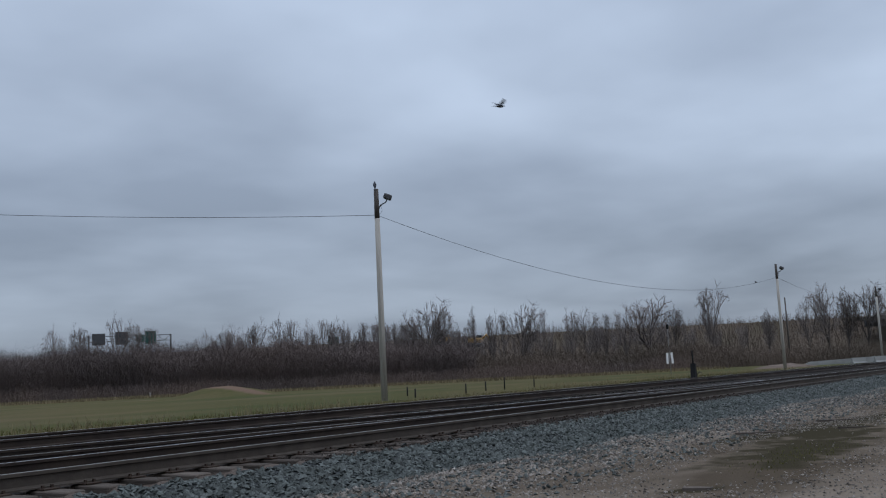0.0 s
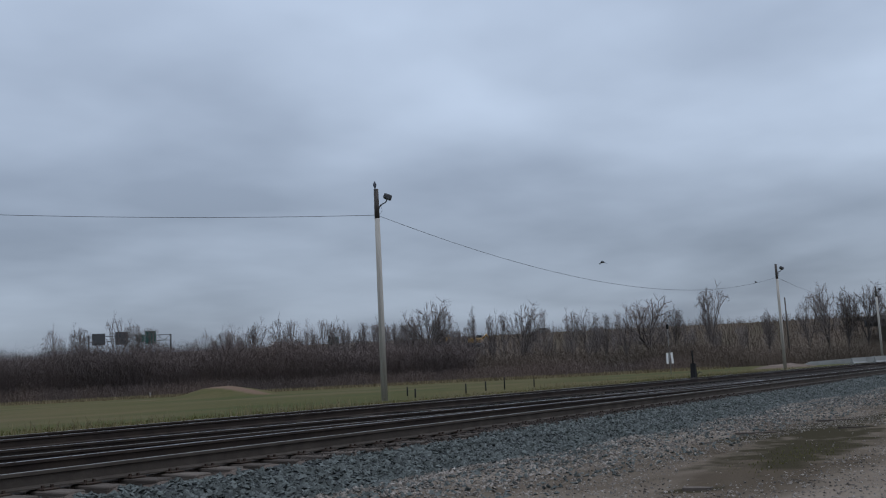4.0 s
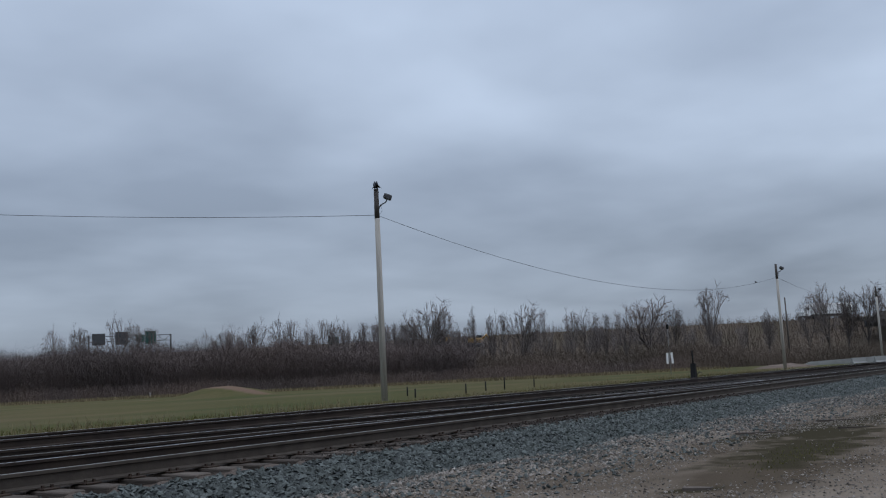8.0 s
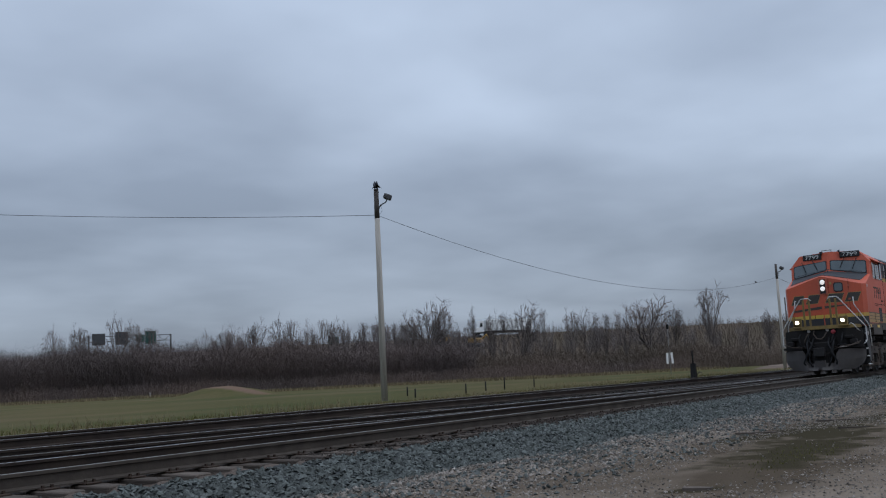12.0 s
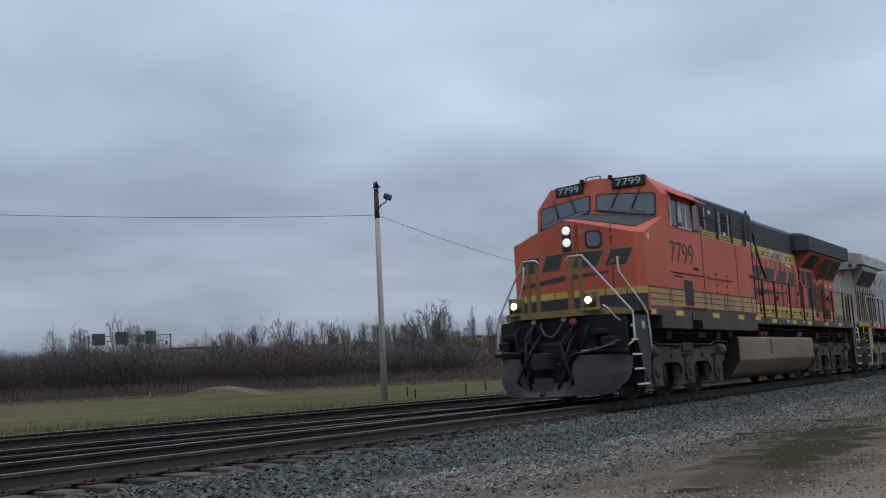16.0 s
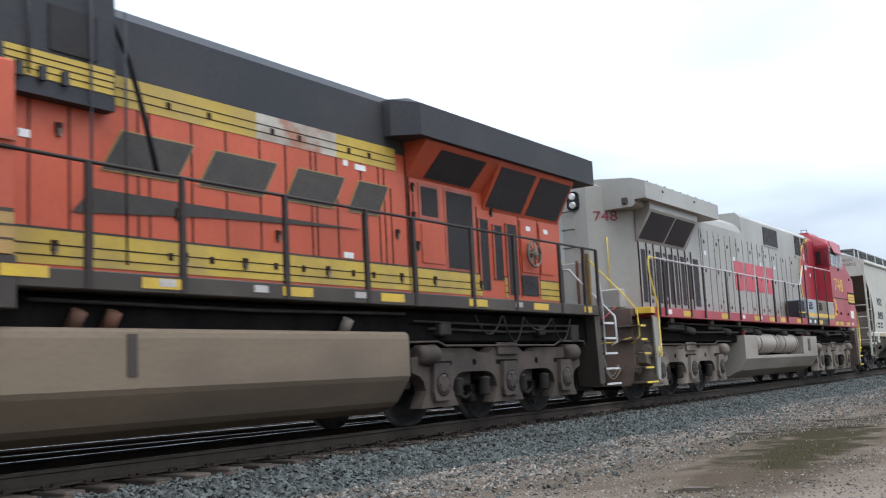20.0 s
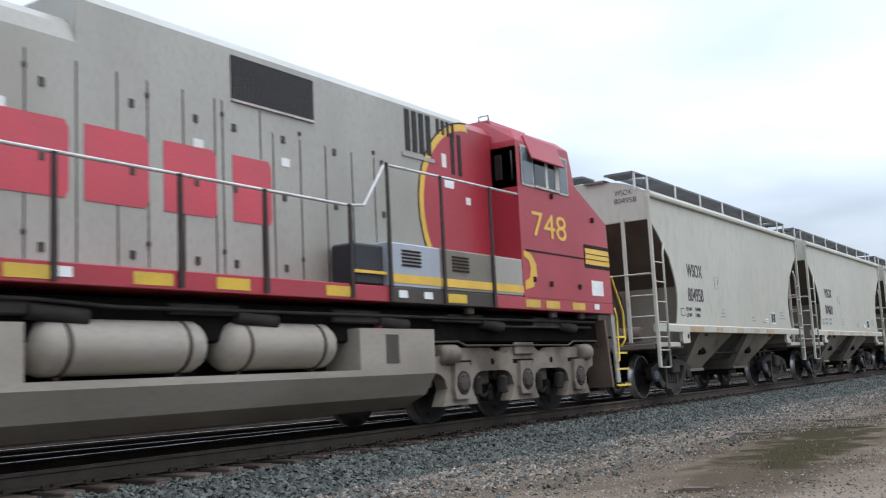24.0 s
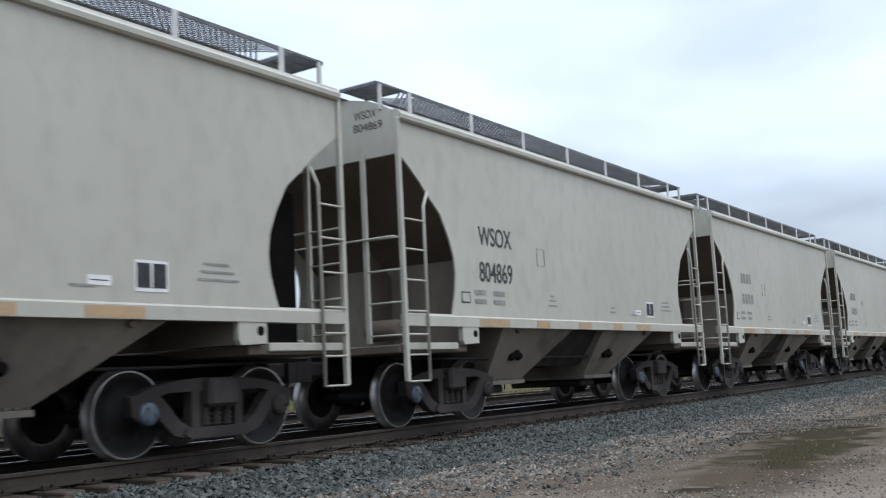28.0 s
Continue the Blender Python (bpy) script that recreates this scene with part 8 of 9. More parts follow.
    for s in (-1, 1):
        for x0, x1 in ((-3.0, -0.85), (-0.65, 1.3)):
            bm = bmesh.new()
            lathe(bm, [(x0, 0.03), (x0 + 0.03, 0.14), (x0 + 0.09, 0.24), (x0 + 0.18, 0.285), (x1 - 0.18, 0.285), (x1 - 0.09, 0.24), (x1 - 0.03, 0.14), (x1, 0.03)], (0, s * 1.2, 1.17), "x", 24)
            res = part("air_reservoir", bm, M_TANKPALE, L, "dusty cylindrical air reservoir")
            for x in (x0 + 0.35, x1 - 0.35):
                bm = bmesh.new()
                lathe(bm, [(x - 0.025, 0.292), (x + 0.025, 0.292)], (0, s * 1.2, 1.17), "x", 24)
                box(bm, (x - 0.03, s * 1.2 - 0.05, 0.82), (x + 0.03, s * 1.2 + 0.05, 0.95))
                part("strap", bm, M_TRUCK, res)
        panel("sight_glass", tank, M_SILL, 2.15, 2.42, 0.92, 1.3, s * 1.5, 0.012)
        for x in (2.7, 2.2, -3.8):
            bm = bmesh.new()
            cyl(bm, (x, s * 1.3, 1.36), (x, s * 1.38, 1.52), 0.06, 10)
            part("filler_cap", bm, M_REDVALVE, tank)
    for x in (-7.88, 6.05):
        loco_truck(L, x, M_TRUCK2)
    bm = bmesh.new()
    hull(bm, [(x, s * y, z) for s in (-1, 1) for x, y, z in ((-10.95, 0.9, 1.74), (-10.98, 0.95, 0.9), (-10.9, 0.8, 0.4), (-10.4, 0.8, 0.4), (-10.3, 0.9, 1.74))])
    part("rear_pilot", bm, M_BROWNPILOT, L, "dusty brown end pilot")
    bm = bmesh.new()
    prism(bm, [(-1.30, 1.90), (-1.32, 0.72), (-1.2, 0.32), (1.2, 0.32), (1.32, 0.72), (1.30, 1.90)], -11.03, -10.985, "x")
    plate = part("pilot_plate", bm, M_BROWNPILOT, L, "dusty brown end plate")
    bm = bmesh.new()
    pipe(bm, [(-11.06, -1.3, 1.30), (-11.06, -0.9, 1.22), (-11.06, 0.9, 1.22), (-11.06, 1.3, 1.30)], 0.013, 6)
    part("uncoupling_lever", bm, M_YELRAIL, plate)
    bm = bmesh.new()
    hull(bm, [(x, s * y, z) for s in (-1, 1) for x, y, z in ((9.2, 0.98, 0.45), (9.9, 0.95, 0.45), (9.95, 0.98, 1.0), (9.85, 0.98, 1.8), (9.2, 0.98, 1.8))])
    part("front_pilot", bm, M_PILOT, L)
    bm = bmesh.new()
    box(bm, (9.3, -1.0, 1.8), (10.0, 1.0, 1.92), 0.02)
    part("front_platform", bm, M_RED, L)
    coupler(L, -10.9, -1, 0.05)
    coupler(L, 9.75, 1, -0.1)
    for z, yy, x0, x1 in ((1.50, 1.40, -9.6, -4.4), (1.62, 1.42, -9.4, 8.8), (1.52, 1.40, 3.4, 8.6)):
        bm = bmesh.new()
        pipe(bm, [(x0, -yy, z), (x0 + 0.35 * (x1 - x0), -yy, z - 0.02), (x0 + 0.4 * (x1 - x0), -yy, z - 0.07), (x1, -yy, z - 0.05)], 0.022, 6)
        part("train_pipe", bm, M_SPRING, L)
    for x in (-9.3, -6.7, -4.6, 4.2, 6.9, 8.0):
        bm = bmesh.new()
        box(bm, (x, -1.5, 1.62), (x + 0.2, -1.42, 1.74), 0.01)
        part("pipe_bracket", bm, M_TRUCK, L)
    for k in range(7):
        bm = bmesh.new()
        box(bm, (-9.2 + 2.6 * k, -1.4, 1.45 + 0.05 * (k % 2)), (-8.2 + 2.6 * k, -1.25, 1.62), 0.02)
        cyl(bm, (-8.25 + 2.6 * k, -1.35, 1.5), (-7.6 + 2.6 * k, -1.35, 1.45), 0.09, 10)
        part("underframe_box", bm, M_SPRING, L)
    return L


# ---------------------------------------------------------------- covered hopper cars
def freight_truck(parent, x):
    """Two-axle cast truck with coil springs; axles 1.96 m apart."""
    A = 0.98
    t = None
    bm = bmesh.new()
    box(bm, (-0.22, -1.25, 0.5), (0.22, 1.25, 0.82), 0.04)
    t = part("truck", bm, M_CASTDARK, parent, at=pose(x, 0, 0))
    for s in (-1, 1):
        y0, y1 = s * 0.98, s * 1.12
        bm = bmesh.new()
        # arched top chord, two curved struts, bottom seat, two columns, two jaws
        top = [(1.2 * math.cos(radians(a)), 0.50 + 0.33 * math.sin(radians(a)) ** 0.7) for a in range(12, 169, 12)]
        prism(bm, top + [(-0.98, 0.60), (-0.7, 0.68), (0.7, 0.68), (0.98, 0.60)], y0, y1, "y")
        for e in (-1, 1):
            prism(bm, [(e * 1.06, 0.60), (e * 0.84, 0.68), (e * 0.70, 0.55), (e * 0.56, 0.38), (e * 0.36, 0.27), (e * 0.40, 0.17), (e * 0.62, 0.22), (e * 0.80, 0.38), (e * 0.92, 0.52)], y0, y1, "y")
            prism(bm, [(e * 0.38, 0.70), (e * 0.26, 0.70), (e * 0.26, 0.24), (e * 0.38, 0.24)], y0, y1, "y")
            prism(bm, [(e * 1.20, 0.66), (e * 0.80, 0.70), (e * 0.80, 0.46), (e * 0.86, 0.40), (e * 1.10, 0.40), (e * 1.17, 0.46)], y0, y1, "y")
        prism(bm, [(-0.42, 0.17), (0.42, 0.17), (0.5, 0.22), (0.46, 0.29), (-0.46, 0.29), (-0.5, 0.22)], y0, s * 1.16, "y")
        part("side_frame", bm, M_CASTDARK, t)
        for e in (-0.155, 0.0, 0.155):
            bm = bmesh.new()
            lathe(bm, [(0.285, 0.03)] + [(0.29 + 0.0275 * k, 0.050 + 0.027 * (k % 2)) for k in range(12)] + [(0.60, 0.03)], (e, s * 1.07, 0), "z", 10)
            part("spring", bm, M_CASTDARK, t)
        for e in (-A, A):
            bm = bmesh.new()
            lathe(bm, [(s * 1.1, 0.125), (s * 1.15, 0.125), (s * 1.17, 0.10), (s * 1.175, 0.03)], (e, 0, 0.47), "y", 18)
            for k in range(3):
                cyl(bm, (e + 0.07 * math.cos(k * 2.09), s * 1.16, 0.47 + 0.07 * math.sin(k * 2.09)), (e + 0.07 * math.cos(k * 2.09), s * 1.195, 0.47 + 0.07 * math.sin(k * 2.09)), 0.02, 6)
            part("bearing_cap", bm, M_BEARING if (e * s) > 0 else M_CASTDARK, t)
        bm = bmesh.new()
        box(bm, (-0.22, min(s * 1.0, s * 1.13), 0.595), (0.22, max(s * 1.0, s * 1.13), 0.69), 0.03)
        part("bolster_end", bm, M_CASTDARK, t)
    bm = bmesh.new()
    for e in (-0.5, 0.5):
        cyl(bm, (e, -0.9, 0.42), (e, 0.9, 0.42), 0.05, 8)
        box(bm, (e * 1.15 - 0.05, -0.86, 0.32), (e * 1.15 + 0.05, -0.64, 0.56), 0.01)
        box(bm, (e * 1.15 - 0.05, 0.64, 0.32), (e * 1.15 + 0.05, 0.86, 0.56), 0.01)
    part("brake_beam", bm, M_WHEEL, t)
    for e in (-A, A):
        wheelset(t, e, 0.47)
    return t


def hopper_car():
    H = thing("covered_hopper_car", "pale grey covered hopper car with dusty slope sheets", "hopper car", group="hopper cars of the train")
    HL, Y = 5.80, 1.56
    curve = [(HL, 3.83), (5.30, 3.46), (5.17, 3.33), (4.83, 3.05), (4.64, 2.72), (4.53, 2.45), (4.50, 2.2), (4.53, 1.95), (4.60, 1.72), (4.66, 1.56)]
    for s in (-1, 1):
        bm = bmesh.new()
        # the side bulges a little between sill and roof
        ring = [(-HL, 4.36)] + [(-x, z) for x, z in curve] + [(x, z) for x, z in reversed(curve)] + [(HL, 4.36)]
        prism(bm, ring, s * (Y - 0.03), s * Y, "y")
        part("side_sheet", bm, M_HOPPER, H, "smooth pale grey side sheet")
        bm = bmesh.new()
        prism(bm, [(s * (Y - 0.05), 4.30), (s * (Y + 0.045), 4.305), (s * (Y + 0.07), 4.33), (s * (Y + 0.075), 4.385), (s * (Y + 0.05), 4.42), (s * (Y + 0.03), 4.425), (s * (Y + 0.02), 4.46), (s * (Y - 0.08), 4.47)], -HL - 0.02, HL + 0.02, "x")
        part("roof_rail", bm, M_HOPPER, H)
        bm = bmesh.new()
        prism(bm, [(s * (Y - 0.10), 1.42), (s * (Y + 0.03), 1.42), (s * (Y + 0.03), 1.56), (s * (Y - 0.02), 1.60), (s * (Y - 0.10), 1.58)], -5.80, 5.80, "x")
        sill = part("side_sill", bm, M_HOPPER, H)
        for x0, x1 in ((-3.95, -3.05), (-2.15, -1.7), (-0.6, -0.1), (0.9, 1.3), (2.0, 2.7)):
            panel("reflective_tape", sill, M_TANMARK, x0, x1, 1.43, 1.545, s * (Y + 0.03), 0.004)
        for x0 in (-4.42, 3.98):
            bm = bmesh.new()
            prism(bm, [(x0, 1.5), (x0 + 0.44, 1.5), (x0 + 0.44, 1.18), (x0 + 0.04, 1.16), (x0, 1.22)], s * (Y - 0.06), s * (Y + 0.02), "y")
            jp = part("jack_plate", bm, M_HOPPER, H)
            bm = bmesh.new()
            lathe(bm, [(s * (Y + 0.015), 0.06), (s * (Y + 0.026), 0.055)], (x0 + 0.34, 0, 1.32), "y", 14)
            part("jack_hole", bm, M_UNDER, jp)
        for e in (-1, 1):
            bm = bmesh.new()
            box(bm, (min(e * 4.5, e * 5.8), s * 1.50 - 0.04, 1.09), (max(e * 4.5, e * 5.8), s * 1.50 + 0.04, 1.19), 0.01)
            part("end_side_plate", bm, M_HOPPER, H)
            # corner post, ladders and steps
            bm = bmesh.new()
            box(bm, (min(e * 5.79, e * 5.86), min(s * 1.53, s * 1.60), 0.66), (max(e * 5.79, e * 5.86), max(s * 1.53, s * 1.60), 4.34), 0.01)
            part("corner_post", bm, M_HOPPER, H)
            bm = bmesh.new()
            pipe(bm, [(e * 5.22, s * 1.60, 3.34), (e * 5.34, s * 1.61, 3.12), (e * 5.36, s * 1.61, 0.66)], 0.025, 6)
            lad = part("ladder", bm, M_HOPPER, H)
            for z in (0.66, 1.02, 1.30, 1.62, 2.05, 2.48, 2.9):
                bm = bmesh.new()
                cyl(bm, (e * 5.80, s * 1.60, z), (e * 5.36, s * 1.61, z), 0.015, 6)
                part("rung", bm, M_HOPPER, lad)
            bm = bmesh.new()
            box(bm, (min(e * 5.84, e * 5.89), min(s * 0.92, s * 1.0), 1.2), (max(e * 5.84, e * 5.89), max(s * 0.92, s * 1.0), 3.9), 0.008)
            el = part("end_ladder", bm, M_HOPPER, H)
            for z in (1.3, 1.75, 2.2, 2.65):
                bm = bmesh.new()
                cyl(bm, (e * 5.87, s * 0.95, z), (e * 5.83, s * 1.55, z), 0.014, 6)
                part("rung", bm, M_HOPPER, el)
    for e in (-1, 1):
        bm = bmesh.new()
        arch = [(-Y + 0.04, 3.83), (Y - 0.04, 3.83)] + [(Y * math.cos(a) * 0.97, 4.34 + 0.46 * math.sin(a)) for a in np.linspace(0, math.pi, 13)]
        prism(bm, [(float(p), float(q)) for p, q in arch], e * 5.72, e * 5.815, "x")
        part("end_sheet", bm, M_HOPPER, H)
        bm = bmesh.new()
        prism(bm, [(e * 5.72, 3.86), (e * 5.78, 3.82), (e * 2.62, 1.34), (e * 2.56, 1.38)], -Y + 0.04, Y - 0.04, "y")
        part("slope_sheet", bm, M_HOPPERDK, H, "dusty brown-grey slope sheet with overhang shade in its colour")
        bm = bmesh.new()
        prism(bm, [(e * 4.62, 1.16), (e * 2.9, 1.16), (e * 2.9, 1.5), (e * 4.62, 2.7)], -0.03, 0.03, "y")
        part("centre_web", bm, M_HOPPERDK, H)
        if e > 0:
            # added plate that closes the see-through gap under the slope sheet
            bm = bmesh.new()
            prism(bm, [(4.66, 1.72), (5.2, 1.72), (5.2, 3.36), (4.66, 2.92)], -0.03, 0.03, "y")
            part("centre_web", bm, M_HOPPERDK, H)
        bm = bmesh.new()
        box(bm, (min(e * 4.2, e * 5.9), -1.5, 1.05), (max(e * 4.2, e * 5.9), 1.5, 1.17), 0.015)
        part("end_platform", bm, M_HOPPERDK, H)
        bm = bmesh.new()
        cyl(bm, (e * 5.9, -1.5, 2.66), (e * 5.9, 1.5, 2.66), 0.014, 6)
        part("end_grab_iron", bm, M_HOPPER, H)
        bm = bmesh.new()
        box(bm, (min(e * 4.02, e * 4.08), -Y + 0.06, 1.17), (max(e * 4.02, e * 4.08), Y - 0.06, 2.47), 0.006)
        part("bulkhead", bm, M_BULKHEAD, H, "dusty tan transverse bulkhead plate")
        coupler(H, e * 5.85, e, -0.12)
        hose(H, [(e * 5.8, 0.35, 0.95), (e * 6.1, 0.35, 0.75), (e * 6.35, 0.25, 0.6)])
        bm = bmesh.new()
        lathe(bm, [(-0.3, 0.1), (-0.26, 0.16), (0.26, 0.16), (0.3, 0.1)], (e * 5.0, 0.55 * e, 1.42), "y", 14)
        part("air_reservoir", bm, M_HOPPERDK, H)
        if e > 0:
            # added near-black block: stands for the shade in this end's recess
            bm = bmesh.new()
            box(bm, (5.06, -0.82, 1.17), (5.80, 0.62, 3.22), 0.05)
            part("brake_cabinet", bm, M_UNDER, H, "dark added block filling the shaded end recess")
    bm = bmesh.new()
    arch = [(float(Y * math.cos(a)), float(4.36 + 0.34 * math.sin(a))) for a in np.linspace(0, math.pi, 15)]
    prism(bm, arch, -5.8, 5.8, "x")
    part("roof", bm, M_HOPPER, H)
    bm = bmesh.new()
    box(bm, (-5.8, -0.35, 4.68), (5.8, 0.35, 4.82), 0.03)
    part("hatch_cover", bm, M_HOPPER, H)
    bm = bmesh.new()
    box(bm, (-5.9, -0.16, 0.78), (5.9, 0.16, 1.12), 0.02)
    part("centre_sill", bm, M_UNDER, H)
    # running boards of open grating on posts
    for s in (-1, 1):
        bm = bmesh.new()
        yi, yo, z = s * 0.70, s * 1.28, 4.91
        for yy in (yi, yo):
            box(bm, (-5.3, float(yy) - 0.012, z - 0.045), (5.3, float(yy) + 0.012, z))
        # expanded-metal mesh: two crossing sets of slanting strips
        for k in range(-7, 112):
            for lean, low in ((0.58, 0.020), (-0.58, 0.012)):
                xa = -5.3 + 0.095 * k + (0.58 if lean < 0 else 0.0)
                xb = xa + lean
                if min(xa, xb) < -5.3 or max(xa, xb) > 5.3:
                    continue
                vs = [bm.verts.new((x + w, yy, z - low - h)) for h in (0.0, 0.008) for x, yy, w in ((xa, yi, -0.017), (xa, yi, 0.017), (xb, yo, 0.017), (xb, yo, -0.017))]
                for f in ((0, 1, 2, 3), (7, 6, 5, 4), (0, 4, 5, 1), (1, 5, 6, 2), (2, 6, 7, 3), (3, 7, 4, 0)):
                    bm.faces.new([vs[i] for i in f])
        rb = part("running_board", bm, M_GALV, H, "galvanised open-grating running board")
        for x in (-5.1, -3.4, -1.7, 0.0, 1.7, 3.4, 5.1):
            bm = bmesh.new()
            box(bm, (x - 0.045, min(yo - s * 0.01, yo + s * 0.015), 4.52), (x + 0.045, max(yo - s * 0.01, yo + s * 0.015), z), 0.004)
            part("board_post", bm, M_SILVERRAIL, rb)
    for e in (-1, 1):
        # crossover at the end: raised at both sides, low over the crown of the roof
        for y0, y1, z in ((-1.28, -0.62, 4.91), (-0.6, -0.12, 4.80), (-0.1, 0.75, 4.97), (0.77, 1.28, 4.88)):
            bm = bmesh.new()
            for k in range(12):
                x = e * (5.32 + 0.05 * k)
                box(bm, (x - 0.01, y0, z - 0.035), (x + 0.01, y1, z - 0.005))
            n = int((y1 - y0) / 0.19) + 1
            for k in range(n):
                yy = y0 + (y1 - y0) * k / (n - 1)
                box(bm, (min(e * 5.3, e * 5.9), yy - 0.008, z - 0.03), (max(e * 5.3, e * 5.9), yy + 0.008, z))
            for x in (5.31, 5.89):
                box(bm, (e * x - 0.012, y0, z - 0.05), (e * x + 0.012, y1, z + 0.002))
            eb = tagged(part("end_board", bm, M_GALV, H), kind="stuff")
            if abs(y0 + y1) > 1.5:
                bm = bmesh.new()
                outer = y0 if y0 < 0 else y1
                box(bm, (e * 5.82 - 0.03, outer - 0.02, 4.50), (e * 5.82 + 0.03, outer + 0.02, 4.88), 0.004)
                part("board_post", bm, M_SILVERRAIL, eb)
    # hopper bays and gates
    for tx0, tx1, bx0, bx1 in ((-3.1, -0.62, -2.88, -1.75), (0.62, 3.1, 0.70, 1.80)):
        bm = bmesh.new()
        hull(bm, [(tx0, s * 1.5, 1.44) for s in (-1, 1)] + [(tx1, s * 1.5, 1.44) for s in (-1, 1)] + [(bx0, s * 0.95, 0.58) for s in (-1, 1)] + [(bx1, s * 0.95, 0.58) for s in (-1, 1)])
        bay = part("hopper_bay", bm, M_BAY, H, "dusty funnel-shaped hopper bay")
        bm = bmesh.new()
        box(bm, (bx0 - 0.06, -1.02, 0.52), (bx1 + 0.06, 1.02, 0.59), 0.008)
        for k in range(11):
            x = bx0 + (bx1 - bx0) * k / 10
            cyl(bm, (x, -1.0, 0.585), (x, -1.0, 0.62), 0.018, 6)
        part("gate_flange", bm, M_BAY, bay)
        bm = bmesh.new()
        box(bm, (bx0 + 0.22, -0.8, 0.38), (bx1 - 0.3, 0.8, 0.52), 0.03)
        part("outlet_gate", bm, M_WHEEL, bay)
        bm = bmesh.new()
        for k in range(3):
            lathe(bm, [(-1.25 - 0.02, 0.05 + 0.04 * (k == 1)), (-1.20, 0.08)], (bx0 + 0.45 + 0.12 * k, 0, 0.98 + 0.06 * (k % 2)), "y", 10)
        part("bay_fitting", bm, M_UNDER, bay)
    bm = bmesh.new()
    hull(bm, [(-0.7, s * 1.35, 1.42) for s in (-1, 1)] + [(0.7, s * 1.35, 1.42) for s in (-1, 1)] + [(-1.3, s * 0.9, 0.80) for s in (-1, 1)] + [(0.7, s * 0.9, 0.80) for s in (-1, 1)])
    part("centre_slope", bm, M_SPRING, H)
    bm = bmesh.new()
    pipe(bm, [(-5.6, -1.1, 1.0), (-3.2, -1.1, 0.95), (3.4, -1.1, 0.95), (5.6, -1.1, 1.0)], 0.02, 6)
    part("brake_pipe", bm, M_WHEEL, H)
    # stencils that all cars carry
    yy = -Y - 0.002
    panel("route_box", H, M_STENCIL, -1.98, -1.97, 2.48, 2.78, yy, 0.003)
    panel("route_box", H, M_STENCIL, -1.72, -1.71, 2.48, 2.78, yy, 0.003)
    panel("route_box", H, M_FAINT, -1.98, -1.71, 2.77, 2.78, yy, 0.003)
    panel("route_box", H, M_FAINT, -1.98, -1.71, 2.48, 2.49, yy, 0.003)
    pl = panel("data_panel", H, M_WHITE, 2.60, 3.02, 1.70, 2.02, yy, 0.004, "black and white data panel")
    panel("data_field", pl, M_STENCIL, 2.625, 2.795, 1.74, 1.99, yy - 0.004, 0.003)
    panel("data_field", pl, M_STENCIL, 2.825, 2.995, 1.74, 1.99, yy - 0.004, 0.003)
    for x, z, w, n in ((-1.65, 1.8, 0.3, 3), (0.85, 1.75, 0.25, 2), (1.85, 1.72, 0.3, 1), (3.42, 1.85, 0.6, 3)):
        for k in range(n):
            panel("faded_mark", H, M_FAINT, x + 0.04 * k, x + w * (1 - 0.12 * k), z + 0.085 * k, z + 0.085 * k + 0.028, yy, 0.003)
    lb = panel("small_label", H, M_WHITE, 2.05, 2.32, 1.74, 1.84, yy, 0.003)
    panel("label_line", lb, M_STENCIL, 2.08, 2.29, 1.785, 1.795, yy - 0.003, 0.002)
    panel("capacity_box", H, M_STENCIL, -4.38, -4.14, 1.78, 1.95, yy, 0.003)
    panel("capacity_box", H, M_HOPPER, -4.36, -4.16, 1.80, 1.93, yy, 0.005)
    for x in (-4.08, 4.08):
        freight_truck(H, x)
    return H


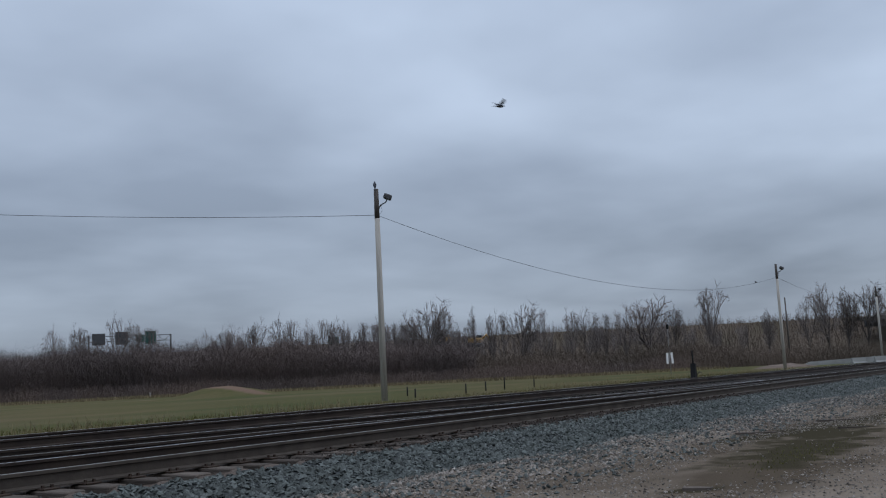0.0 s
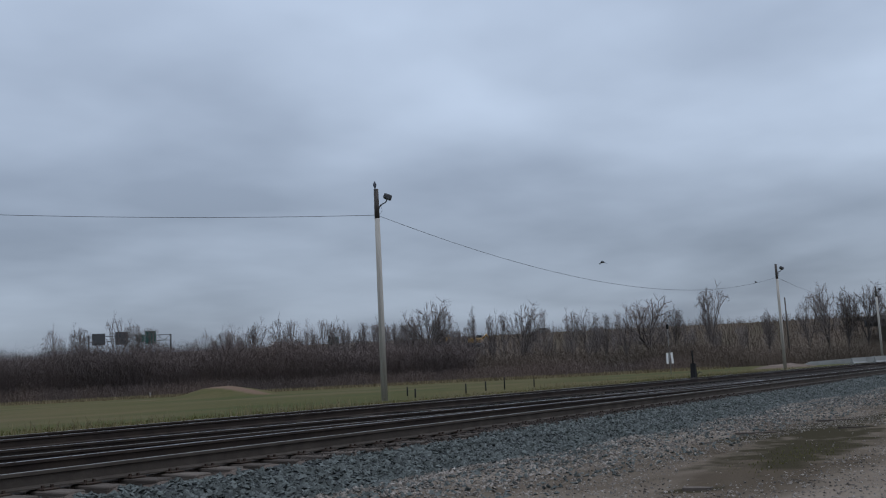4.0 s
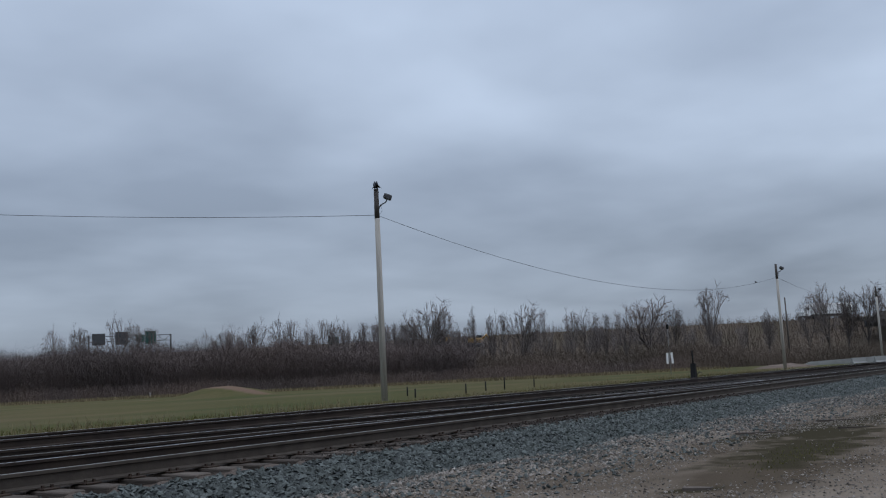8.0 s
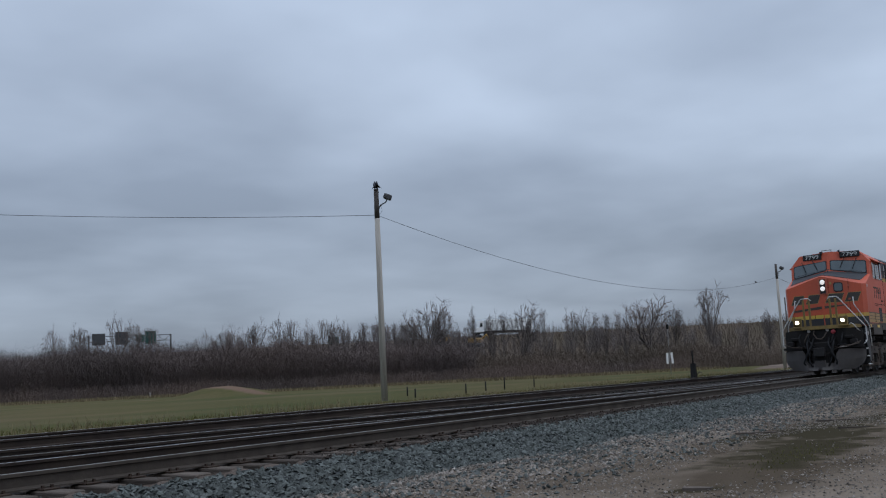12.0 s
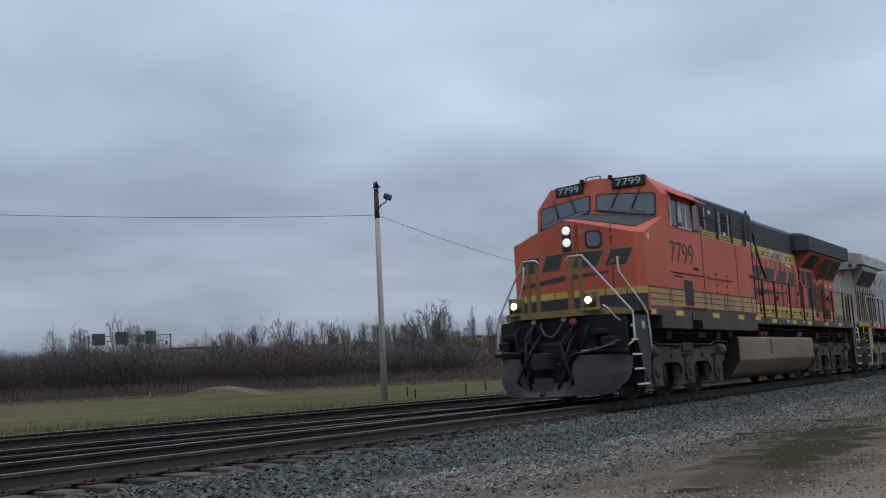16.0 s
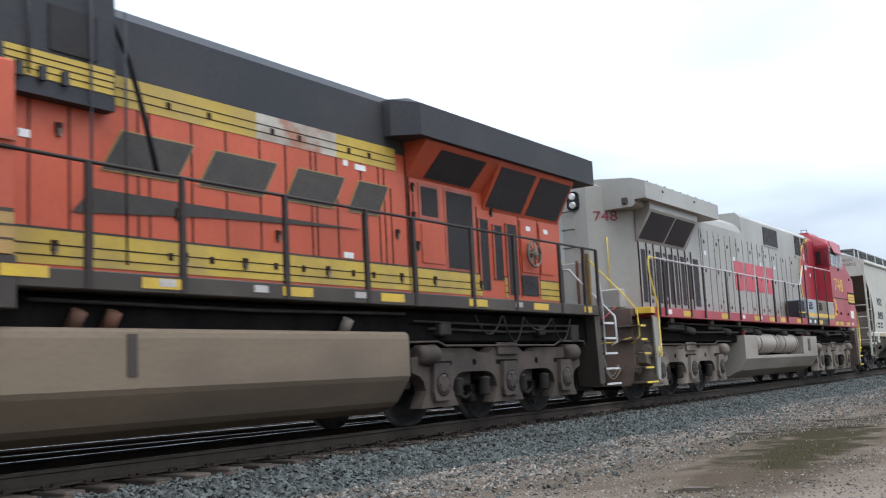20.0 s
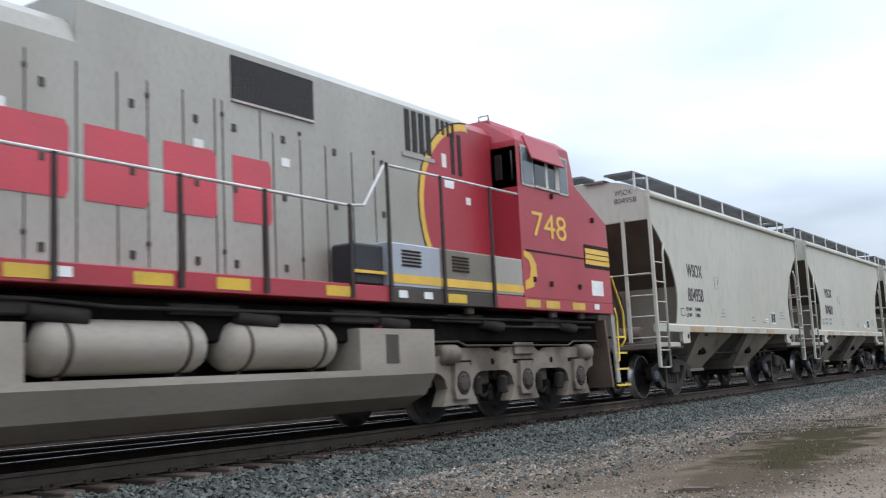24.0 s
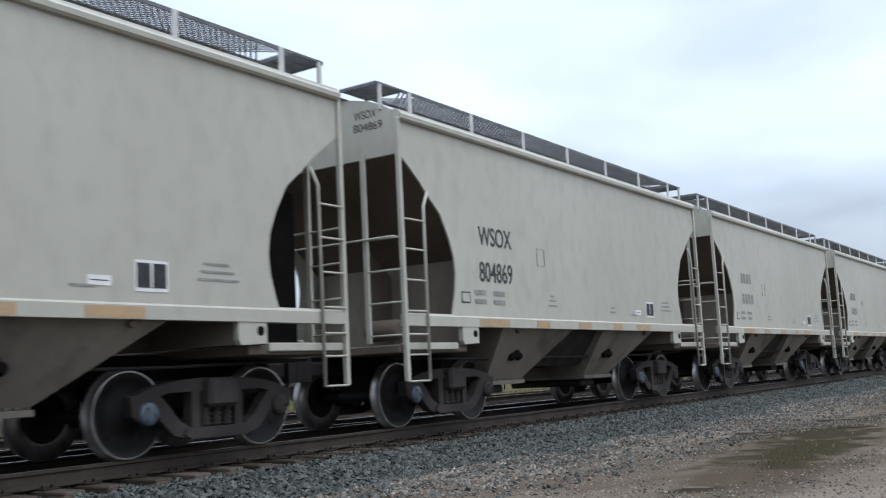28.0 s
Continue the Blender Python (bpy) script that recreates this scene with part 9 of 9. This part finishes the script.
LEAD = lead_locomotive()
LEAD.matrix_basis = pose(23.1, 0.7525, 0)
TRAIN.append((LEAD, 23.1))
SECOND = second_locomotive()
SECOND.matrix_basis = pose(46.5, 0.7525, 0)
TRAIN.append((SECOND, 46.5))
first = hopper_car()
first.matrix_basis = pose(63.82, 0.7525, 0)
cars = [first] + [copy_thing(first, pose(63.82 + 12.93 * i, 0.7525, 0)) for i in range(1, 6)]
for i, car in enumerate(cars):
    TRAIN.append((car, 63.82 + 12.93 * i))
    mark, number = (("WSOX", "804958"), ("WSOX", "804869"), None, None, None, None)[i] or (None, None)
    y = -1.564
    if mark:
        if i == 0:
            for z, a, b in ((1.905, "LD LMT", "233000"), (1.765, "LT WT", "5300")):
                side_text(a, 0.12, M_STENCIL, "load_stencil", car, -4.02, z, y, 0.36, "")
                side_text(b, 0.12, M_STENCIL, "load_stencil", car, -3.46, z, y, 0.36 if len(b) > 5 else 0.30, "")
        side_text(mark, 0.42, M_STENCIL, "reporting_mark", car, -3.82, 2.70, y, 1.0, "black stencilled letters", 0.008)
        side_text(number, 0.44, M_STENCIL, "car_number", car, -3.84, 2.13, y, 1.0, "black stencilled number", 0.008)
        text_mesh(mark, 0.17, M_STENCIL, "end_mark", car, pose(-5.816, -0.80, 4.42, 90, 0, -90), "", 0.003, 0.40)
        text_mesh(number, 0.17, M_STENCIL, "end_number", car, pose(-5.816, -0.78, 4.24, 90, 0, -90), "", 0.003, 0.52)
    if i:
        for x, z in ((-4.02, 1.92), (-4.02, 1.78), (-3.46, 1.92), (-3.46, 1.78)):
            panel("stencil_bar", car, M_FAINT, x, x + 0.34, z, z + 0.07, y, 0.003)
    if not mark:
        for z, w, h in ((2.74, 0.9, 0.26), (2.2, 1.0, 0.26)):
            for k in range(4):
                panel("stencil_bar", car, M_FAINT, -3.8 + k * w / 4, -3.8 + (k + 0.7) * w / 4, z, z + h, y, 0.003)
    tagged(car, ("pale grey covered hopper car lettered in black", "pale grey covered hopper car with black number", "pale grey covered hopper car with faded lettering", "pale grey covered hopper car far back in the train", "", "")[i])
    for o in car.children_recursive:
        if o.name.startswith("wheelset"):
            SPIN.append((o, o.matrix_basis.copy(), 0.47))


# ---------------------------------------------------------------- what moves
def travelled(t):
    """Metres that the train has gone at t seconds, counted from 17 s."""
    k = t - 17
    return ((0.000716 * k - 0.01052) * k + 5.4894) * k - 0.027


def motions():
    for ob, x in TRAIN:
        walk(ob, [(0.5 * i, pose(x - travelled(0.5 * i), 0.7525, 0)) for i in range(57)])
    for ob, m, r in SPIN:
        walk(ob, [(0.1 * i, m @ pose(0, 0, 0, 0, -math.degrees(travelled(0.1 * i) / r), 0)) for i in range(281)])
    # truck and cars on the highway
    for ob, u0, t0, v, lane in ((TRUCK, 81.5, 8.9, -21.5, 0.0), (CAR_A, -30.0, 3.0, -17.0, 1.5), (CAR_B, 60.0, 5.5, 23.0, 4.2)):
        rows = []
        for t in range(0, 29, 2):
            u = u0 + v * (t - t0)
            d0 = 268 + (20 - u) * 0.12 * (u < 20) - 4 + lane
            rows.append((t, Matrix.Translation(plan(u, d0, bank_top(u) + 0.02)) @ pose(0, 0, 0, 0, 0, -33.9)))
        walk(ob, rows)
    # the bird crosses, turns far out and comes back to the pole
    way = [(0.0, 38.86, 13.71, 13.01), (0.3, 45.0, 11.69, 13.5), (0.6, 51.4, 9.39, 13.48), (0.9, 60.55, 6.56, 13.72), (1.15, 70.22, 2.98, 13.85),
           (1.5, 84.0, -2.0, 13.6), (1.9, 99.0, 1.0, 12.4), (2.4, 105.69, 12.26, 11.16), (2.7, 102.83, 16.55, 11.08), (3.0, 97.96, 20.24, 10.79), (3.3, 92.45, 23.11, 10.38),
           (3.5, 87.87, 24.61, 9.91), (4.2, 74.0, 27.2, 9.7), (4.9, 60.0, 27.2, 10.7), (5.5, 48.58, 24.99, 11.06), (5.8, 42.99, 22.58, 10.58), (6.1, 38.9, 20.8, 10.15),
           (6.3, top.x + 0.06, top.y - 0.02, top.z + 0.17), (28.0, top.x + 0.06, top.y - 0.02, top.z + 0.17)]
    rows = []
    for i, (t, x, y, z) in enumerate(way):
        a, b = way[max(i - 1, 0)], way[min(i + 1, len(way) - 2)]
        turn = math.degrees(math.atan2(b[2] - a[2], b[1] - a[1])) if t < 6.2 else 215
        rows.append((t, pose(x, y, z, 0, -8 if t < 6 else -52, turn)))
    walk(FLYER, rows)
    for wing, s in WINGS:
        rows = []
        for i in range(127):
            t = 0.05 * i
            flap = 52 * math.sin(2 * math.pi * 4.6 * t + 2.83) + 12
            rows.append((t, pose(0.02, 0, 0.03, s * flap if s > 0 else -flap, 0, 0)))
        rows += [(6.4, pose(0.02, 0, 0.01, s * -62, 0, s * -28)), (28.0, pose(0.02, 0, 0.01, s * -62, 0, s * -28))]
        walk(wing, rows)


motions()
